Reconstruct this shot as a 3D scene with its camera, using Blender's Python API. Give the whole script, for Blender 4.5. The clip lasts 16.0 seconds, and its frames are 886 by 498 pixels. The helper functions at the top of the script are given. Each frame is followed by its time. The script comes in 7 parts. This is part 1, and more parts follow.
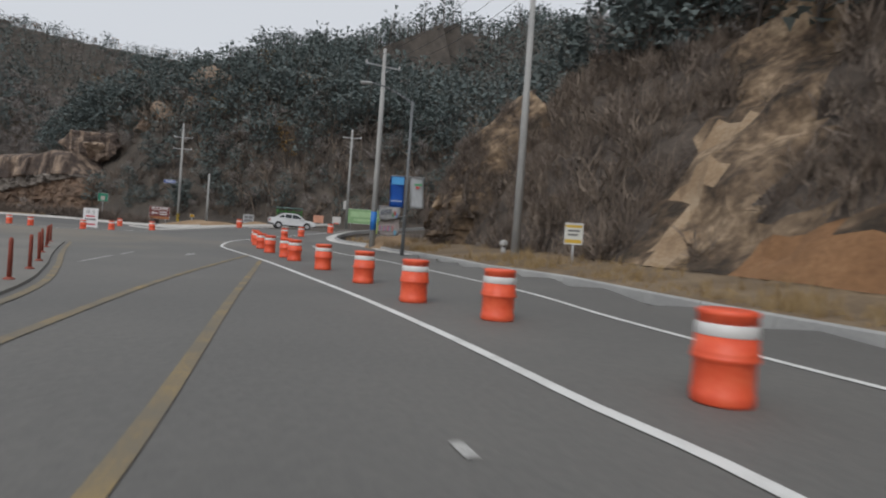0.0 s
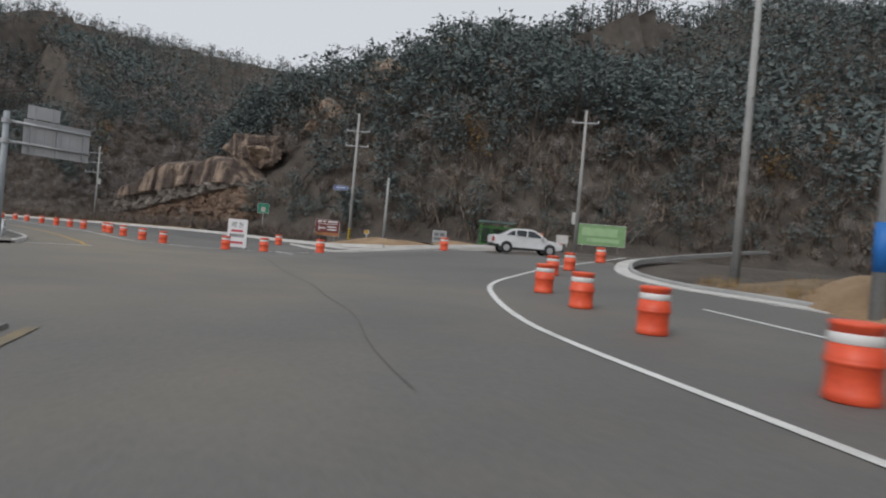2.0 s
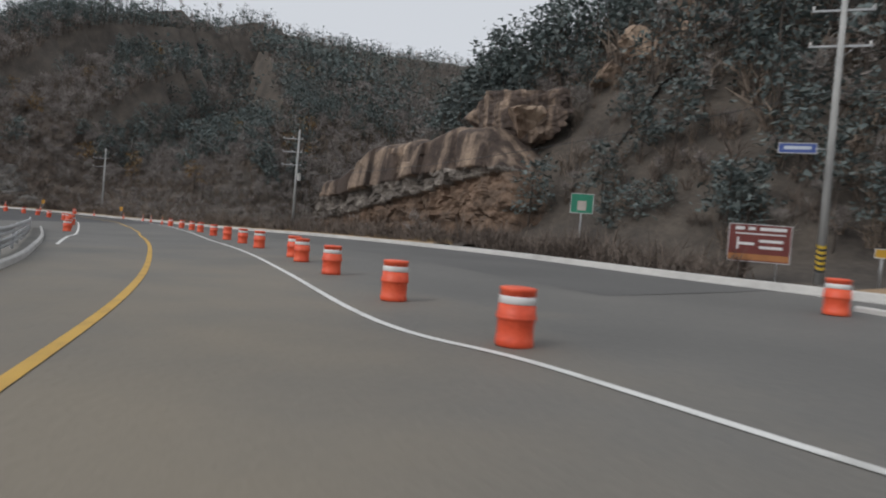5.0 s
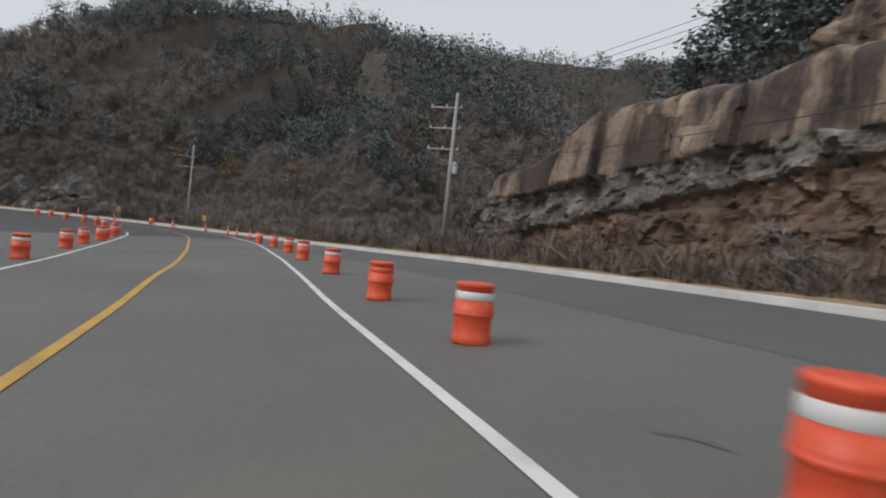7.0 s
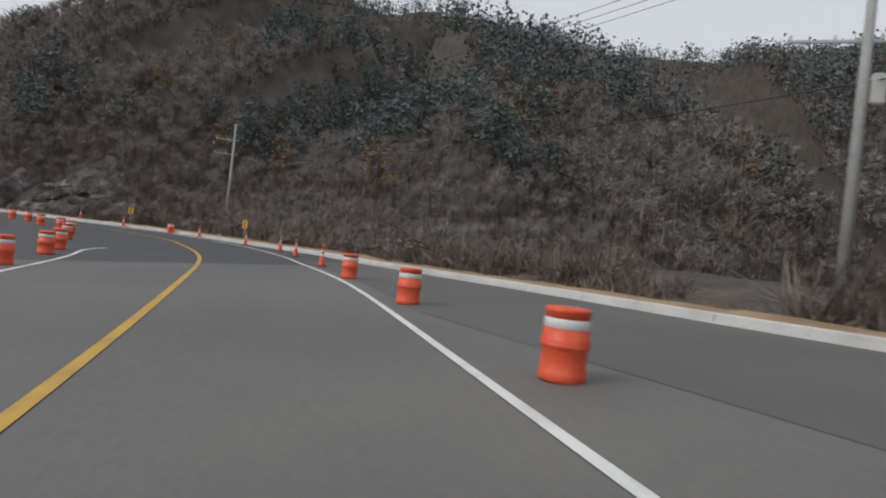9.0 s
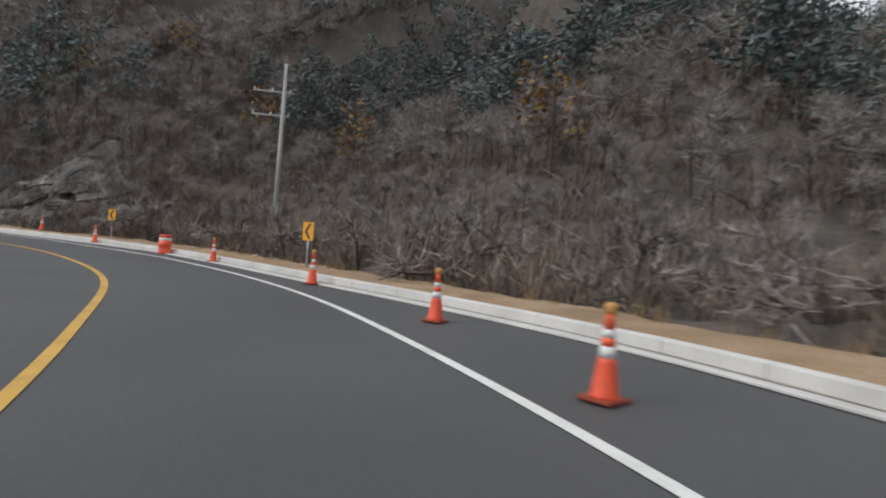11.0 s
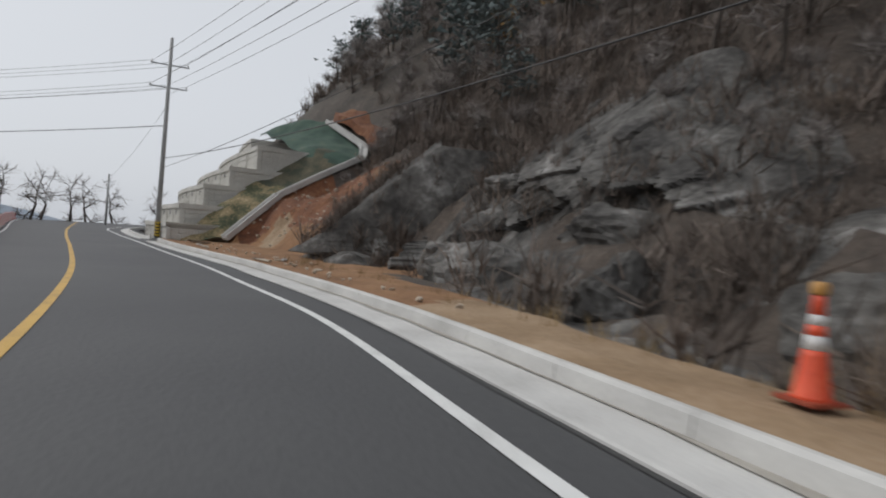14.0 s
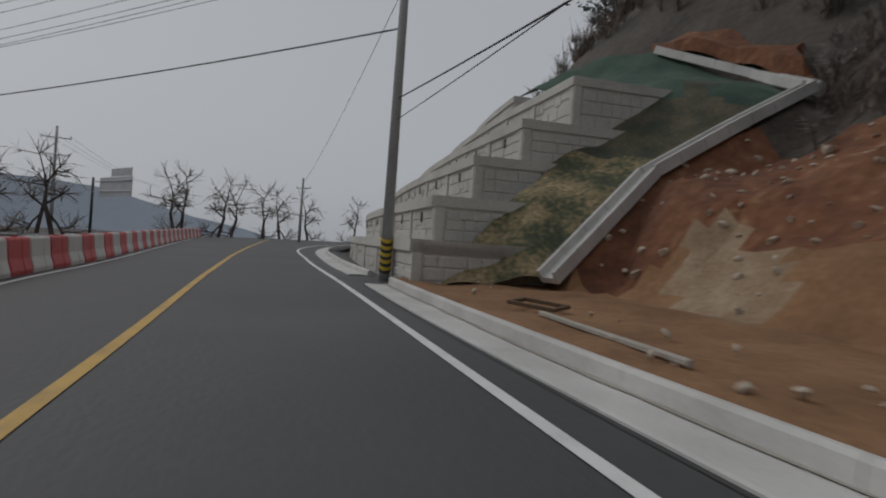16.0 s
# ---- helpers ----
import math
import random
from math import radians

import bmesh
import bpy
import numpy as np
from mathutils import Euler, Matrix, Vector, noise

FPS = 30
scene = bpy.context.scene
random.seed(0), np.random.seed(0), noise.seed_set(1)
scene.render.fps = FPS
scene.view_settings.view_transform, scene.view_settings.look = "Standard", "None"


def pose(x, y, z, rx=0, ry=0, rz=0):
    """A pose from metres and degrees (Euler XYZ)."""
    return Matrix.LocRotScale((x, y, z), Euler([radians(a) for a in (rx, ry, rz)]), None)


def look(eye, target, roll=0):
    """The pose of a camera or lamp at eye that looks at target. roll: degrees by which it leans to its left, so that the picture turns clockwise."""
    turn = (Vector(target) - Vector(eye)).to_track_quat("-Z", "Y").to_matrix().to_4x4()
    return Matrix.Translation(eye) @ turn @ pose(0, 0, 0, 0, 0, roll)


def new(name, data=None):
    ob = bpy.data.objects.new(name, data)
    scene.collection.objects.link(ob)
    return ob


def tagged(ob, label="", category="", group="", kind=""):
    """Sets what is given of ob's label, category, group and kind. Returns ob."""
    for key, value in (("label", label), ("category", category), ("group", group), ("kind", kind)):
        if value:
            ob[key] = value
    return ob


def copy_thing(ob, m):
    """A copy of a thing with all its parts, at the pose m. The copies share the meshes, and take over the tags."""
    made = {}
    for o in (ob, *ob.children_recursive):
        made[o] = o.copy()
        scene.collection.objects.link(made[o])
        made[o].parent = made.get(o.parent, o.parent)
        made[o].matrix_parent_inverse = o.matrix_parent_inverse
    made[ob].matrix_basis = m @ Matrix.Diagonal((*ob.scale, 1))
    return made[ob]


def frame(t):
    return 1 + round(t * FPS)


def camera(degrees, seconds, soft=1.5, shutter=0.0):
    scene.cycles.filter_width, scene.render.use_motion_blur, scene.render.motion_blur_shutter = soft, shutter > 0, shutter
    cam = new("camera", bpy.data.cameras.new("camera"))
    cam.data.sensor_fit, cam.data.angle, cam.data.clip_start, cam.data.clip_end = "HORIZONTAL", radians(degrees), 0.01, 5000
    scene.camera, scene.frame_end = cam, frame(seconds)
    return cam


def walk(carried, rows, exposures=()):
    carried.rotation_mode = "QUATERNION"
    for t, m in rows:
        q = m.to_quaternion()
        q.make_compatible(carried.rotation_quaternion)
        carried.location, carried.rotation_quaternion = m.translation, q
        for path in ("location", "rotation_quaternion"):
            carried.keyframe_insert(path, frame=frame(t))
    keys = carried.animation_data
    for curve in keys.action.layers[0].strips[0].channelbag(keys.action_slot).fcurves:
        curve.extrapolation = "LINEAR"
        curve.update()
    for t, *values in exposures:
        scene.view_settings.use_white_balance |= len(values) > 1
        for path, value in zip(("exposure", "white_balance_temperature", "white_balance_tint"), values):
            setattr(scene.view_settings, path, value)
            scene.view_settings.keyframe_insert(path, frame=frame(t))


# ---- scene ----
cam = camera(71.4, 16.0, soft=2.0, shutter=0.24)
PATH = [
    (0, (0.261, 0.127, 1.335), (0.261, 2.127, 1.306), 4.04),
    (0.5, (-2.079, 6.106, 1.339), (-2.197, 8.102, 1.318), 4.05),
    (1, (-4.771, 11.969, 1.342), (-5.011, 13.954, 1.327), 4.95),
    (1.5, (-7.739, 17.752, 1.352), (-8.098, 19.719, 1.339), 4.91),
    (2, (-11.162, 23.489, 1.362), (-11.633, 25.433, 1.355), 4.97),
    (2.5, (-14.894, 28.870, 1.365), (-15.469, 30.786, 1.349), 4.67),
    (3, (-18.704, 33.891, 1.364), (-19.380, 35.773, 1.341), 5.12),
    (3.5, (-22.729, 38.761, 1.361), (-23.506, 40.603, 1.336), 5.59),
    (4, (-27.169, 43.451, 1.348), (-28.032, 45.254, 1.305), 5.29),
    (4.2, (-29.030, 45.325, 1.344), (-29.926, 47.113, 1.301), 5.16),
    (6.3, (-53.179, 66.263, 1.406), (-54.350, 67.884, 1.385), 5.00),
    (6.5, (-55.661, 68.045, 1.406), (-56.859, 69.647, 1.388), 5.16),
    (7, (-61.893, 72.378, 1.409), (-63.149, 73.935, 1.392), 5.71),
    (7.5, (-68.289, 76.561, 1.409), (-69.586, 78.084, 1.395), 5.46),
    (8, (-74.434, 80.291, 1.410), (-75.764, 81.784, 1.390), 5.66),
    (8.5, (-81.173, 84.342, 1.415), (-82.532, 85.810, 1.400), 6.29),
    (8.7, (-83.826, 85.957, 1.417), (-85.192, 87.418, 1.409), 6.29),
    (10.8, (-112.232, 101.815, 1.461), (-113.690, 103.184, 1.458), 4.78),
    (11, (-115.047, 103.082, 1.460), (-116.543, 104.410, 1.453), 4.59),
    (11.5, (-122.320, 105.652, 1.460), (-123.933, 106.835, 1.446), 4.09),
    (12, (-129.952, 107.385, 1.455), (-131.695, 108.366, 1.434), 3.24),
    (12.5, (-138.109, 108.168, 1.465), (-139.949, 108.952, 1.454), 4.42),
    (13, (-145.573, 108.171, 1.465), (-147.482, 108.767, 1.449), 4.16),
    (13.5, (-152.991, 107.680, 1.475), (-154.947, 108.100, 1.461), 4.82),
    (14, (-159.917, 106.751, 1.472), (-161.902, 106.998, 1.461), 4.64),
    (14.5, (-166.833, 105.132, 1.476), (-168.832, 105.184, 1.467), 4.83),
    (15, (-173.398, 102.683, 1.477), (-175.394, 102.560, 1.460), 4.84),
    (15.5, (-179.983, 99.823, 1.478), (-181.969, 99.587, 1.463), 4.81),
    (16, (-186.466, 96.933, 1.477), (-188.441, 96.618, 1.463), 4.19),
]
walk(cam, [(t, look(eye, target, roll)) for t, eye, target, roll in PATH],
     exposures=[(0, 0.3), (8.7, 0.28), (10.8, 0.55), (12.0, 0.52), (13.5, 0.5), (14.0, 0.25), (14.5, -0.1), (15.2, -0.4), (16, -0.55)])

# ---- light ----
world = bpy.data.worlds.new("overcast_sky")
scene.world = world
world.use_nodes = True
wn, wl = world.node_tree.nodes, world.node_tree.links
sky = wn.new("ShaderNodeTexSky")
sky.sky_type = "NISHITA"
sky.sun_disc = False
sky.sun_elevation, sky.sun_rotation = radians(48), radians(200)
sky.air_density, sky.dust_density, sky.ozone_density = 1.0, 4.0, 1.0
grey = wn.new("ShaderNodeHueSaturation")
grey.inputs["Saturation"].default_value = 0.22
wl.new(sky.outputs[0], grey.inputs["Color"])
even = wn.new("ShaderNodeMix")
even.data_type = "RGBA"
even.inputs[0].default_value = 0.72
even.inputs[7].default_value = (8.35, 8.75, 9.4, 1)
wl.new(grey.outputs[0], even.inputs[6])
wl.new(even.outputs[2], wn["Background"].inputs["Color"])
wn["Background"].inputs["Strength"].default_value = 0.075
sun = new("sun", bpy.data.lights.new("sun", "SUN"))
sun.data.energy, sun.data.angle, sun.data.color = 0.8, radians(25), (1.0, 0.97, 0.93)
sun.matrix_world = look((0, 0, 60), (25, 60, 0))
scene.view_settings.exposure = 0.0


# ---- materials ----
def material(name, colors, scale=1.0, rough=0.8, bump=0.3, metal=0.0, fine=12.0, detail=6.0, island=0.0, spread=(0.3, 0.7), bumpscale=None):
    """A surface whose colour runs over a coarse and a fine noise through the given colours, with relief from the fine one."""
    m = bpy.data.materials.new(name)
    m.use_nodes = True
    n, l = m.node_tree.nodes, m.node_tree.links
    bsdf = n["Principled BSDF"]
    bsdf.inputs["Roughness"].default_value = rough
    bsdf.inputs["Metallic"].default_value = metal
    geo = n.new("ShaderNodeNewGeometry")
    a, b = n.new("ShaderNodeTexNoise"), n.new("ShaderNodeTexNoise")
    a.inputs["Scale"].default_value, a.inputs["Detail"].default_value = scale, detail
    b.inputs["Scale"].default_value, b.inputs["Detail"].default_value = scale * fine, 4
    for t in (a, b):
        l.new(geo.outputs["Position"], t.inputs["Vector"])
    mix = n.new("ShaderNodeMath")
    mix.operation = "MULTIPLY_ADD"
    mix.inputs[1].default_value = 0.35
    l.new(b.outputs[0], mix.inputs[0])
    half = n.new("ShaderNodeMath")
    half.operation = "MULTIPLY"
    half.inputs[1].default_value = 0.65
    l.new(a.outputs[0], half.inputs[0])
    l.new(half.outputs[0], mix.inputs[2])
    last = mix
    if island:
        add = n.new("ShaderNodeMath")
        add.operation = "MULTIPLY_ADD"
        add.inputs[1].default_value = island
        l.new(geo.outputs["Random Per Island"], add.inputs[0])
        sub = n.new("ShaderNodeMath")
        sub.operation = "SUBTRACT"
        sub.inputs[1].default_value = island / 2
        l.new(mix.outputs[0], sub.inputs[0])
        l.new(sub.outputs[0], add.inputs[2])
        last = add
    ramp = n.new("ShaderNodeValToRGB")
    e = ramp.color_ramp.elements
    k = len(colors)
    while len(e) < k:
        e.new(0.5)
    for i, c in enumerate(colors):
        e[i].position = spread[0] + (spread[1] - spread[0]) * i / max(k - 1, 1)
        e[i].color = (*c, 1)
    l.new(last.outputs[0], ramp.inputs[0])
    l.new(ramp.outputs[0], bsdf.inputs["Base Color"])
    if bump:
        bp = n.new("ShaderNodeBump")
        bp.inputs["Strength"].default_value = bump
        bp.inputs["Distance"].default_value = bumpscale or 0.3 / scale / fine
        l.new(b.outputs[0], bp.inputs["Height"])
        l.new(bp.outputs[0], bsdf.inputs["Normal"])
    return m


def streaked(name):
    """Warm granite with dark water stains that run down the face."""
    m = material(name, [(0.09, 0.068, 0.055), (0.19, 0.14, 0.108), (0.29, 0.215, 0.16), (0.42, 0.315, 0.23)], 0.4, 0.9, 0.7, fine=7)
    n, l = m.node_tree.nodes, m.node_tree.links
    bsdf = n["Principled BSDF"]
    ramp = [k for k in n if k.bl_idname == "ShaderNodeValToRGB"][0]
    geo = [k for k in n if k.bl_idname == "ShaderNodeNewGeometry"][0]
    mp = n.new("ShaderNodeMapping")
    mp.inputs["Scale"].default_value = (0.8, 0.8, 0.09)
    l.new(geo.outputs["Position"], mp.inputs["Vector"])
    st = n.new("ShaderNodeTexNoise")
    st.inputs["Scale"].default_value, st.inputs["Detail"].default_value = 1.0, 5
    l.new(mp.outputs[0], st.inputs["Vector"])
    r2 = n.new("ShaderNodeValToRGB")
    r2.color_ramp.elements[0].position, r2.color_ramp.elements[0].color = 0.45, (0.26, 0.25, 0.27, 1)
    r2.color_ramp.elements[1].position, r2.color_ramp.elements[1].color = 0.6, (1, 1, 1, 1)
    l.new(st.outputs[0], r2.inputs[0])
    mx = n.new("ShaderNodeMix")
    mx.data_type, mx.blend_type = "RGBA", "MULTIPLY"
    mx.inputs[0].default_value = 1.0
    l.new(ramp.outputs[0], mx.inputs[6])
    l.new(r2.outputs[0], mx.inputs[7])
    l.new(mx.outputs[2], bsdf.inputs["Base Color"])
    return m


M = dict(
    asphalt=material("asphalt", [(0.105, 0.103, 0.098), (0.135, 0.131, 0.123), (0.17, 0.162, 0.148)], 0.16, 0.75, 0.4, fine=60),
    darkstrip=material("gutter_dark_strip", [(0.03, 0.03, 0.03), (0.05, 0.049, 0.047)], 1.5, 0.6, 0.2),
    silt=material("grey_silt", [(0.27, 0.25, 0.215), (0.36, 0.335, 0.295), (0.43, 0.405, 0.36)], 1.2, 0.95, 0.4, fine=12),
    newer=material("newer_asphalt", [(0.088, 0.087, 0.085), (0.108, 0.106, 0.102), (0.128, 0.125, 0.12)], 0.2, 0.75, 0.4, fine=60),
    fresh=material("fresh_asphalt", [(0.05, 0.05, 0.052), (0.064, 0.064, 0.066), (0.08, 0.08, 0.08)], 0.2, 0.7, 0.4, fine=60),
    dusty=material("dusty_asphalt", [(0.145, 0.139, 0.13), (0.185, 0.176, 0.16), (0.23, 0.215, 0.188)], 0.25, 0.85, 0.3, fine=50),
    white=material("road_paint_white", [(0.45, 0.45, 0.43), (0.7, 0.7, 0.68), (0.76, 0.76, 0.74)], 1.5, 0.6, 0.2, fine=30),
    wornwhite=material("worn_white_paint", [(0.15, 0.147, 0.14), (0.36, 0.355, 0.34), (0.55, 0.545, 0.53)], 2.5, 0.7, 0.2, fine=14, spread=(0.36, 0.62)),
    worn=material("worn_yellow_paint", [(0.14, 0.13, 0.11), (0.19, 0.155, 0.1), (0.33, 0.23, 0.09)], 1.2, 0.7, 0.2, fine=20),
    yellow=material("road_paint_yellow", [(0.33, 0.2, 0.06), (0.55, 0.33, 0.06), (0.62, 0.38, 0.07)], 1.5, 0.6, 0.2, fine=30),
    concrete=material("concrete", [(0.4, 0.39, 0.37), (0.52, 0.51, 0.49), (0.62, 0.61, 0.58)], 0.8, 0.85, 0.25, fine=25),
    wallstone=material("cast_wall_block", [(0.4, 0.385, 0.35), (0.5, 0.485, 0.445), (0.58, 0.565, 0.525)], 0.5, 0.9, 0.5, fine=16),
    pole=material("pole_concrete", [(0.27, 0.27, 0.27), (0.36, 0.36, 0.35), (0.43, 0.43, 0.42)], 0.6, 0.8, 0.15, fine=20),
    steel=material("galvanised_steel", [(0.36, 0.37, 0.38), (0.46, 0.47, 0.48), (0.55, 0.56, 0.57)], 1.5, 0.45, 0.05, metal=0.5),
    alu=material("sign_back", [(0.4, 0.4, 0.41), (0.48, 0.48, 0.49), (0.54, 0.54, 0.55)], 0.8, 0.5, 0.02, metal=0.3),
    dark=material("dark_metal", [(0.02, 0.02, 0.022), (0.035, 0.035, 0.037)], 2, 0.5, 0.05),
    orange=material("orange_plastic", [(0.66, 0.075, 0.03), (0.78, 0.1, 0.04), (0.82, 0.14, 0.06)], 2.0, 0.45, 0.05, fine=8, spread=(0.35, 0.65)),
    reflect=material("reflective_white", [(0.6, 0.58, 0.56), (0.75, 0.74, 0.73)], 3.0, 0.4, 0.02),
    redpost=material("faded_red_rubber", [(0.22, 0.05, 0.035), (0.32, 0.08, 0.05)], 4, 0.7, 0.05),
    soil=material("sandy_verge", [(0.19, 0.125, 0.07), (0.28, 0.19, 0.112), (0.38, 0.275, 0.18)], 0.7, 0.95, 0.7, fine=14),
    litter=material("hill_litter", [(0.04, 0.034, 0.03), (0.064, 0.054, 0.046), (0.092, 0.077, 0.064), (0.13, 0.108, 0.088)], 0.3, 0.95, 0.8, fine=9),
    cut=material("cut_rock_slope", [(0.035, 0.026, 0.018), (0.092, 0.063, 0.041), (0.19, 0.133, 0.085), (0.34, 0.25, 0.165)], 0.45, 0.95, 1.0, fine=6, spread=(0.38, 0.64)),
    redsoil=material("red_cut_soil", [(0.07, 0.03, 0.016), (0.13, 0.05, 0.024), (0.2, 0.085, 0.04), (0.34, 0.22, 0.12)], 0.3, 0.95, 0.9, fine=8),
    rock=material("granite", [(0.1, 0.07, 0.05), (0.23, 0.16, 0.115), (0.36, 0.27, 0.2), (0.45, 0.34, 0.25)], 0.3, 0.9, 0.9, fine=7),
    granite=streaked("granite_face"),
    greybed=material("grey_granite_bed", [(0.05, 0.043, 0.038), (0.12, 0.103, 0.09), (0.2, 0.175, 0.152), (0.36, 0.325, 0.285)], 0.8, 0.9, 1.0, fine=5, spread=(0.34, 0.68)),
    rusty=material("rusty_granite", [(0.06, 0.043, 0.033), (0.12, 0.083, 0.06), (0.19, 0.125, 0.087), (0.28, 0.2, 0.145)], 0.5, 0.9, 0.9, fine=6),
    soilstone=material("soil_stone", [(0.34, 0.27, 0.2), (0.45, 0.38, 0.3), (0.55, 0.48, 0.4)], 3.0, 0.9, 0.5),
    greyrock=material("grey_rock", [(0.02, 0.018, 0.017), (0.055, 0.051, 0.047), (0.125, 0.118, 0.109), (0.3, 0.29, 0.275)], 0.6, 0.9, 1.0, fine=6),
    net=material("green_slope_net", [(0.02, 0.036, 0.028), (0.034, 0.066, 0.05), (0.055, 0.095, 0.07), (0.1, 0.11, 0.075)], 0.7, 0.95, 0.5, fine=14),
    pine=material("pine_needles", [(0.078, 0.1, 0.1), (0.118, 0.146, 0.142), (0.165, 0.19, 0.18)], 0.4, 0.9, 0.0, fine=6, island=0.25),
    twig=material("bare_twigs", [(0.19, 0.168, 0.156), (0.275, 0.247, 0.23), (0.36, 0.328, 0.306)], 0.3, 0.95, 0.0, fine=6, island=0.3),
    dryleaf=material("dry_leaves", [(0.16, 0.09, 0.03), (0.26, 0.15, 0.05), (0.3, 0.2, 0.08)], 0.6, 0.95, 0.0, fine=6, island=0.4),
    brush=material("dark_brush", [(0.075, 0.06, 0.05), (0.145, 0.115, 0.096), (0.22, 0.178, 0.15)], 0.5, 0.95, 0.0, fine=6, island=0.4),
    yellowsoil=material("pale_weathered_earth", [(0.17, 0.105, 0.06), (0.28, 0.195, 0.12), (0.4, 0.31, 0.215)], 0.8, 0.95, 0.6, fine=9),
    orangesoil=material("orange_earth", [(0.15, 0.075, 0.034), (0.23, 0.12, 0.056), (0.32, 0.18, 0.09)], 0.6, 0.95, 0.8, fine=10),
    # pale blue puts the haze of distance into the base colour
    haze=material("far_ridge_painted_haze", [(0.31, 0.35, 0.4), (0.34, 0.38, 0.43), (0.37, 0.41, 0.46)], 0.01, 0.95, 0.0),
    mould=material("dark_leaf_mould", [(0.035, 0.028, 0.023), (0.058, 0.046, 0.038), (0.085, 0.067, 0.054), (0.13, 0.102, 0.082)], 0.5, 0.95, 0.9, fine=8),
    seam=material("asphalt_seam", [(0.1, 0.096, 0.088), (0.14, 0.133, 0.12)], 2.0, 0.9, 0.2),
    darknet=material("netting_with_grass", [(0.03, 0.04, 0.028), (0.055, 0.058, 0.038), (0.1, 0.088, 0.055), (0.16, 0.13, 0.08)], 0.9, 0.95, 0.6, fine=9),
    patchgrass=material("grass_and_yellow_earth", [(0.04, 0.05, 0.028), (0.08, 0.085, 0.045), (0.22, 0.17, 0.09), (0.36, 0.28, 0.17)], 0.7, 0.95, 0.7, fine=8, spread=(0.36, 0.66)),
    drysoil=material("dry_grassy_earth", [(0.1, 0.07, 0.043), (0.17, 0.122, 0.076), (0.26, 0.195, 0.125)], 0.9, 0.95, 0.8, fine=10),
    shrub=material("dry_shrub", [(0.115, 0.09, 0.073), (0.19, 0.15, 0.12), (0.27, 0.215, 0.17)], 0.5, 0.95, 0.0, fine=6, island=0.4),
    bark=material("bark", [(0.045, 0.036, 0.03), (0.08, 0.065, 0.055), (0.12, 0.1, 0.085)], 1.5, 0.95, 0.5, fine=10),
    straw=material("dry_grass", [(0.2, 0.13, 0.06), (0.33, 0.23, 0.11), (0.42, 0.31, 0.17)], 1.0, 0.95, 0.0, fine=6, island=0.4),
)



def add_dust(m, p0, p1, half, colour):
    """Tan dust carried over a surface in a broad uneven band between two places."""
    n, l = m.node_tree.nodes, m.node_tree.links
    bsdf = n["Principled BSDF"]
    base = bsdf.inputs["Base Color"].links[0].from_socket
    geo = n.new("ShaderNodeNewGeometry")
    d = Vector((p1[0] - p0[0], p1[1] - p0[1], 0))
    long_ = d.length
    d.normalize()

    def maths(op, a, b=None, clamp=False):
        k = n.new("ShaderNodeMath")
        k.operation, k.use_clamp = op, clamp
        for i, v in enumerate((a, b)):
            if v is None:
                continue
            if isinstance(v, (int, float)):
                k.inputs[i].default_value = v
            else:
                l.new(v, k.inputs[i])
        return k.outputs[0]

    def along(v, c):
        k = n.new("ShaderNodeVectorMath")
        k.operation = "DOT_PRODUCT"
        l.new(geo.outputs["Position"], k.inputs[0])
        k.inputs[1].default_value = v
        return maths("SUBTRACT", k.outputs["Value"], c)

    mid = ((p0[0] + p1[0]) / 2, (p0[1] + p1[1]) / 2)
    across = maths("DIVIDE", maths("ABSOLUTE", along((-d.y, d.x, 0), -d.y * mid[0] + d.x * mid[1])), half)
    far = maths("DIVIDE", maths("ABSOLUTE", along(tuple(d), d.x * mid[0] + d.y * mid[1])), long_ / 2)
    t = n.new("ShaderNodeTexNoise")
    t.inputs["Scale"].default_value, t.inputs["Detail"].default_value = 0.3, 6
    l.new(geo.outputs["Position"], t.inputs["Vector"])
    near = maths("SUBTRACT", 1.0, maths("MAXIMUM", across, far))
    fac = maths("MULTIPLY", maths("ADD", near, maths("MULTIPLY", maths("SUBTRACT", t.outputs[0], 0.5), 1.4)), 1.1, True)
    mx = n.new("ShaderNodeMix")
    mx.data_type = "RGBA"
    l.new(maths("MULTIPLY", fac, 0.75), mx.inputs[0])
    l.new(base, mx.inputs[6])
    mx.inputs[7].default_value = (*colour, 1)
    l.new(mx.outputs[2], bsdf.inputs["Base Color"])


add_dust(M["asphalt"], (-10, 30), (-66, 74), 7.0, (0.235, 0.2, 0.15))


# ---- building ----
def part(name, bm, mat, parent=None, label="", smooth=False):
    me = bpy.data.meshes.new(name)
    bm.to_mesh(me)
    bm.free()
    if smooth:
        for p in me.polygons:
            p.use_smooth = True
    for m in mat if isinstance(mat, (list, tuple)) else [mat]:
        me.materials.append(m)
    ob = new(name, me)
    if parent:
        ob.parent = parent
    return tagged(ob, label)


def sheet(name, verts, faces, mat, parent=None, label="", smooth=False):
    me = bpy.data.meshes.new(name)
    me.from_pydata(np.asarray(verts).tolist(), [], np.asarray(faces).tolist() if not isinstance(faces, list) else faces)
    if smooth:
        me.polygons.foreach_set("use_smooth", [True] * len(me.polygons))
    for m in mat if isinstance(mat, (list, tuple)) else [mat]:
        me.materials.append(m)
    ob = new(name, me)
    if parent:
        ob.parent = parent
    return tagged(ob, label)


def thing(name, m, label, category, group="", kind=""):
    ob = new(name)
    ob.matrix_world = m
    return tagged(ob, label, category, group, kind)


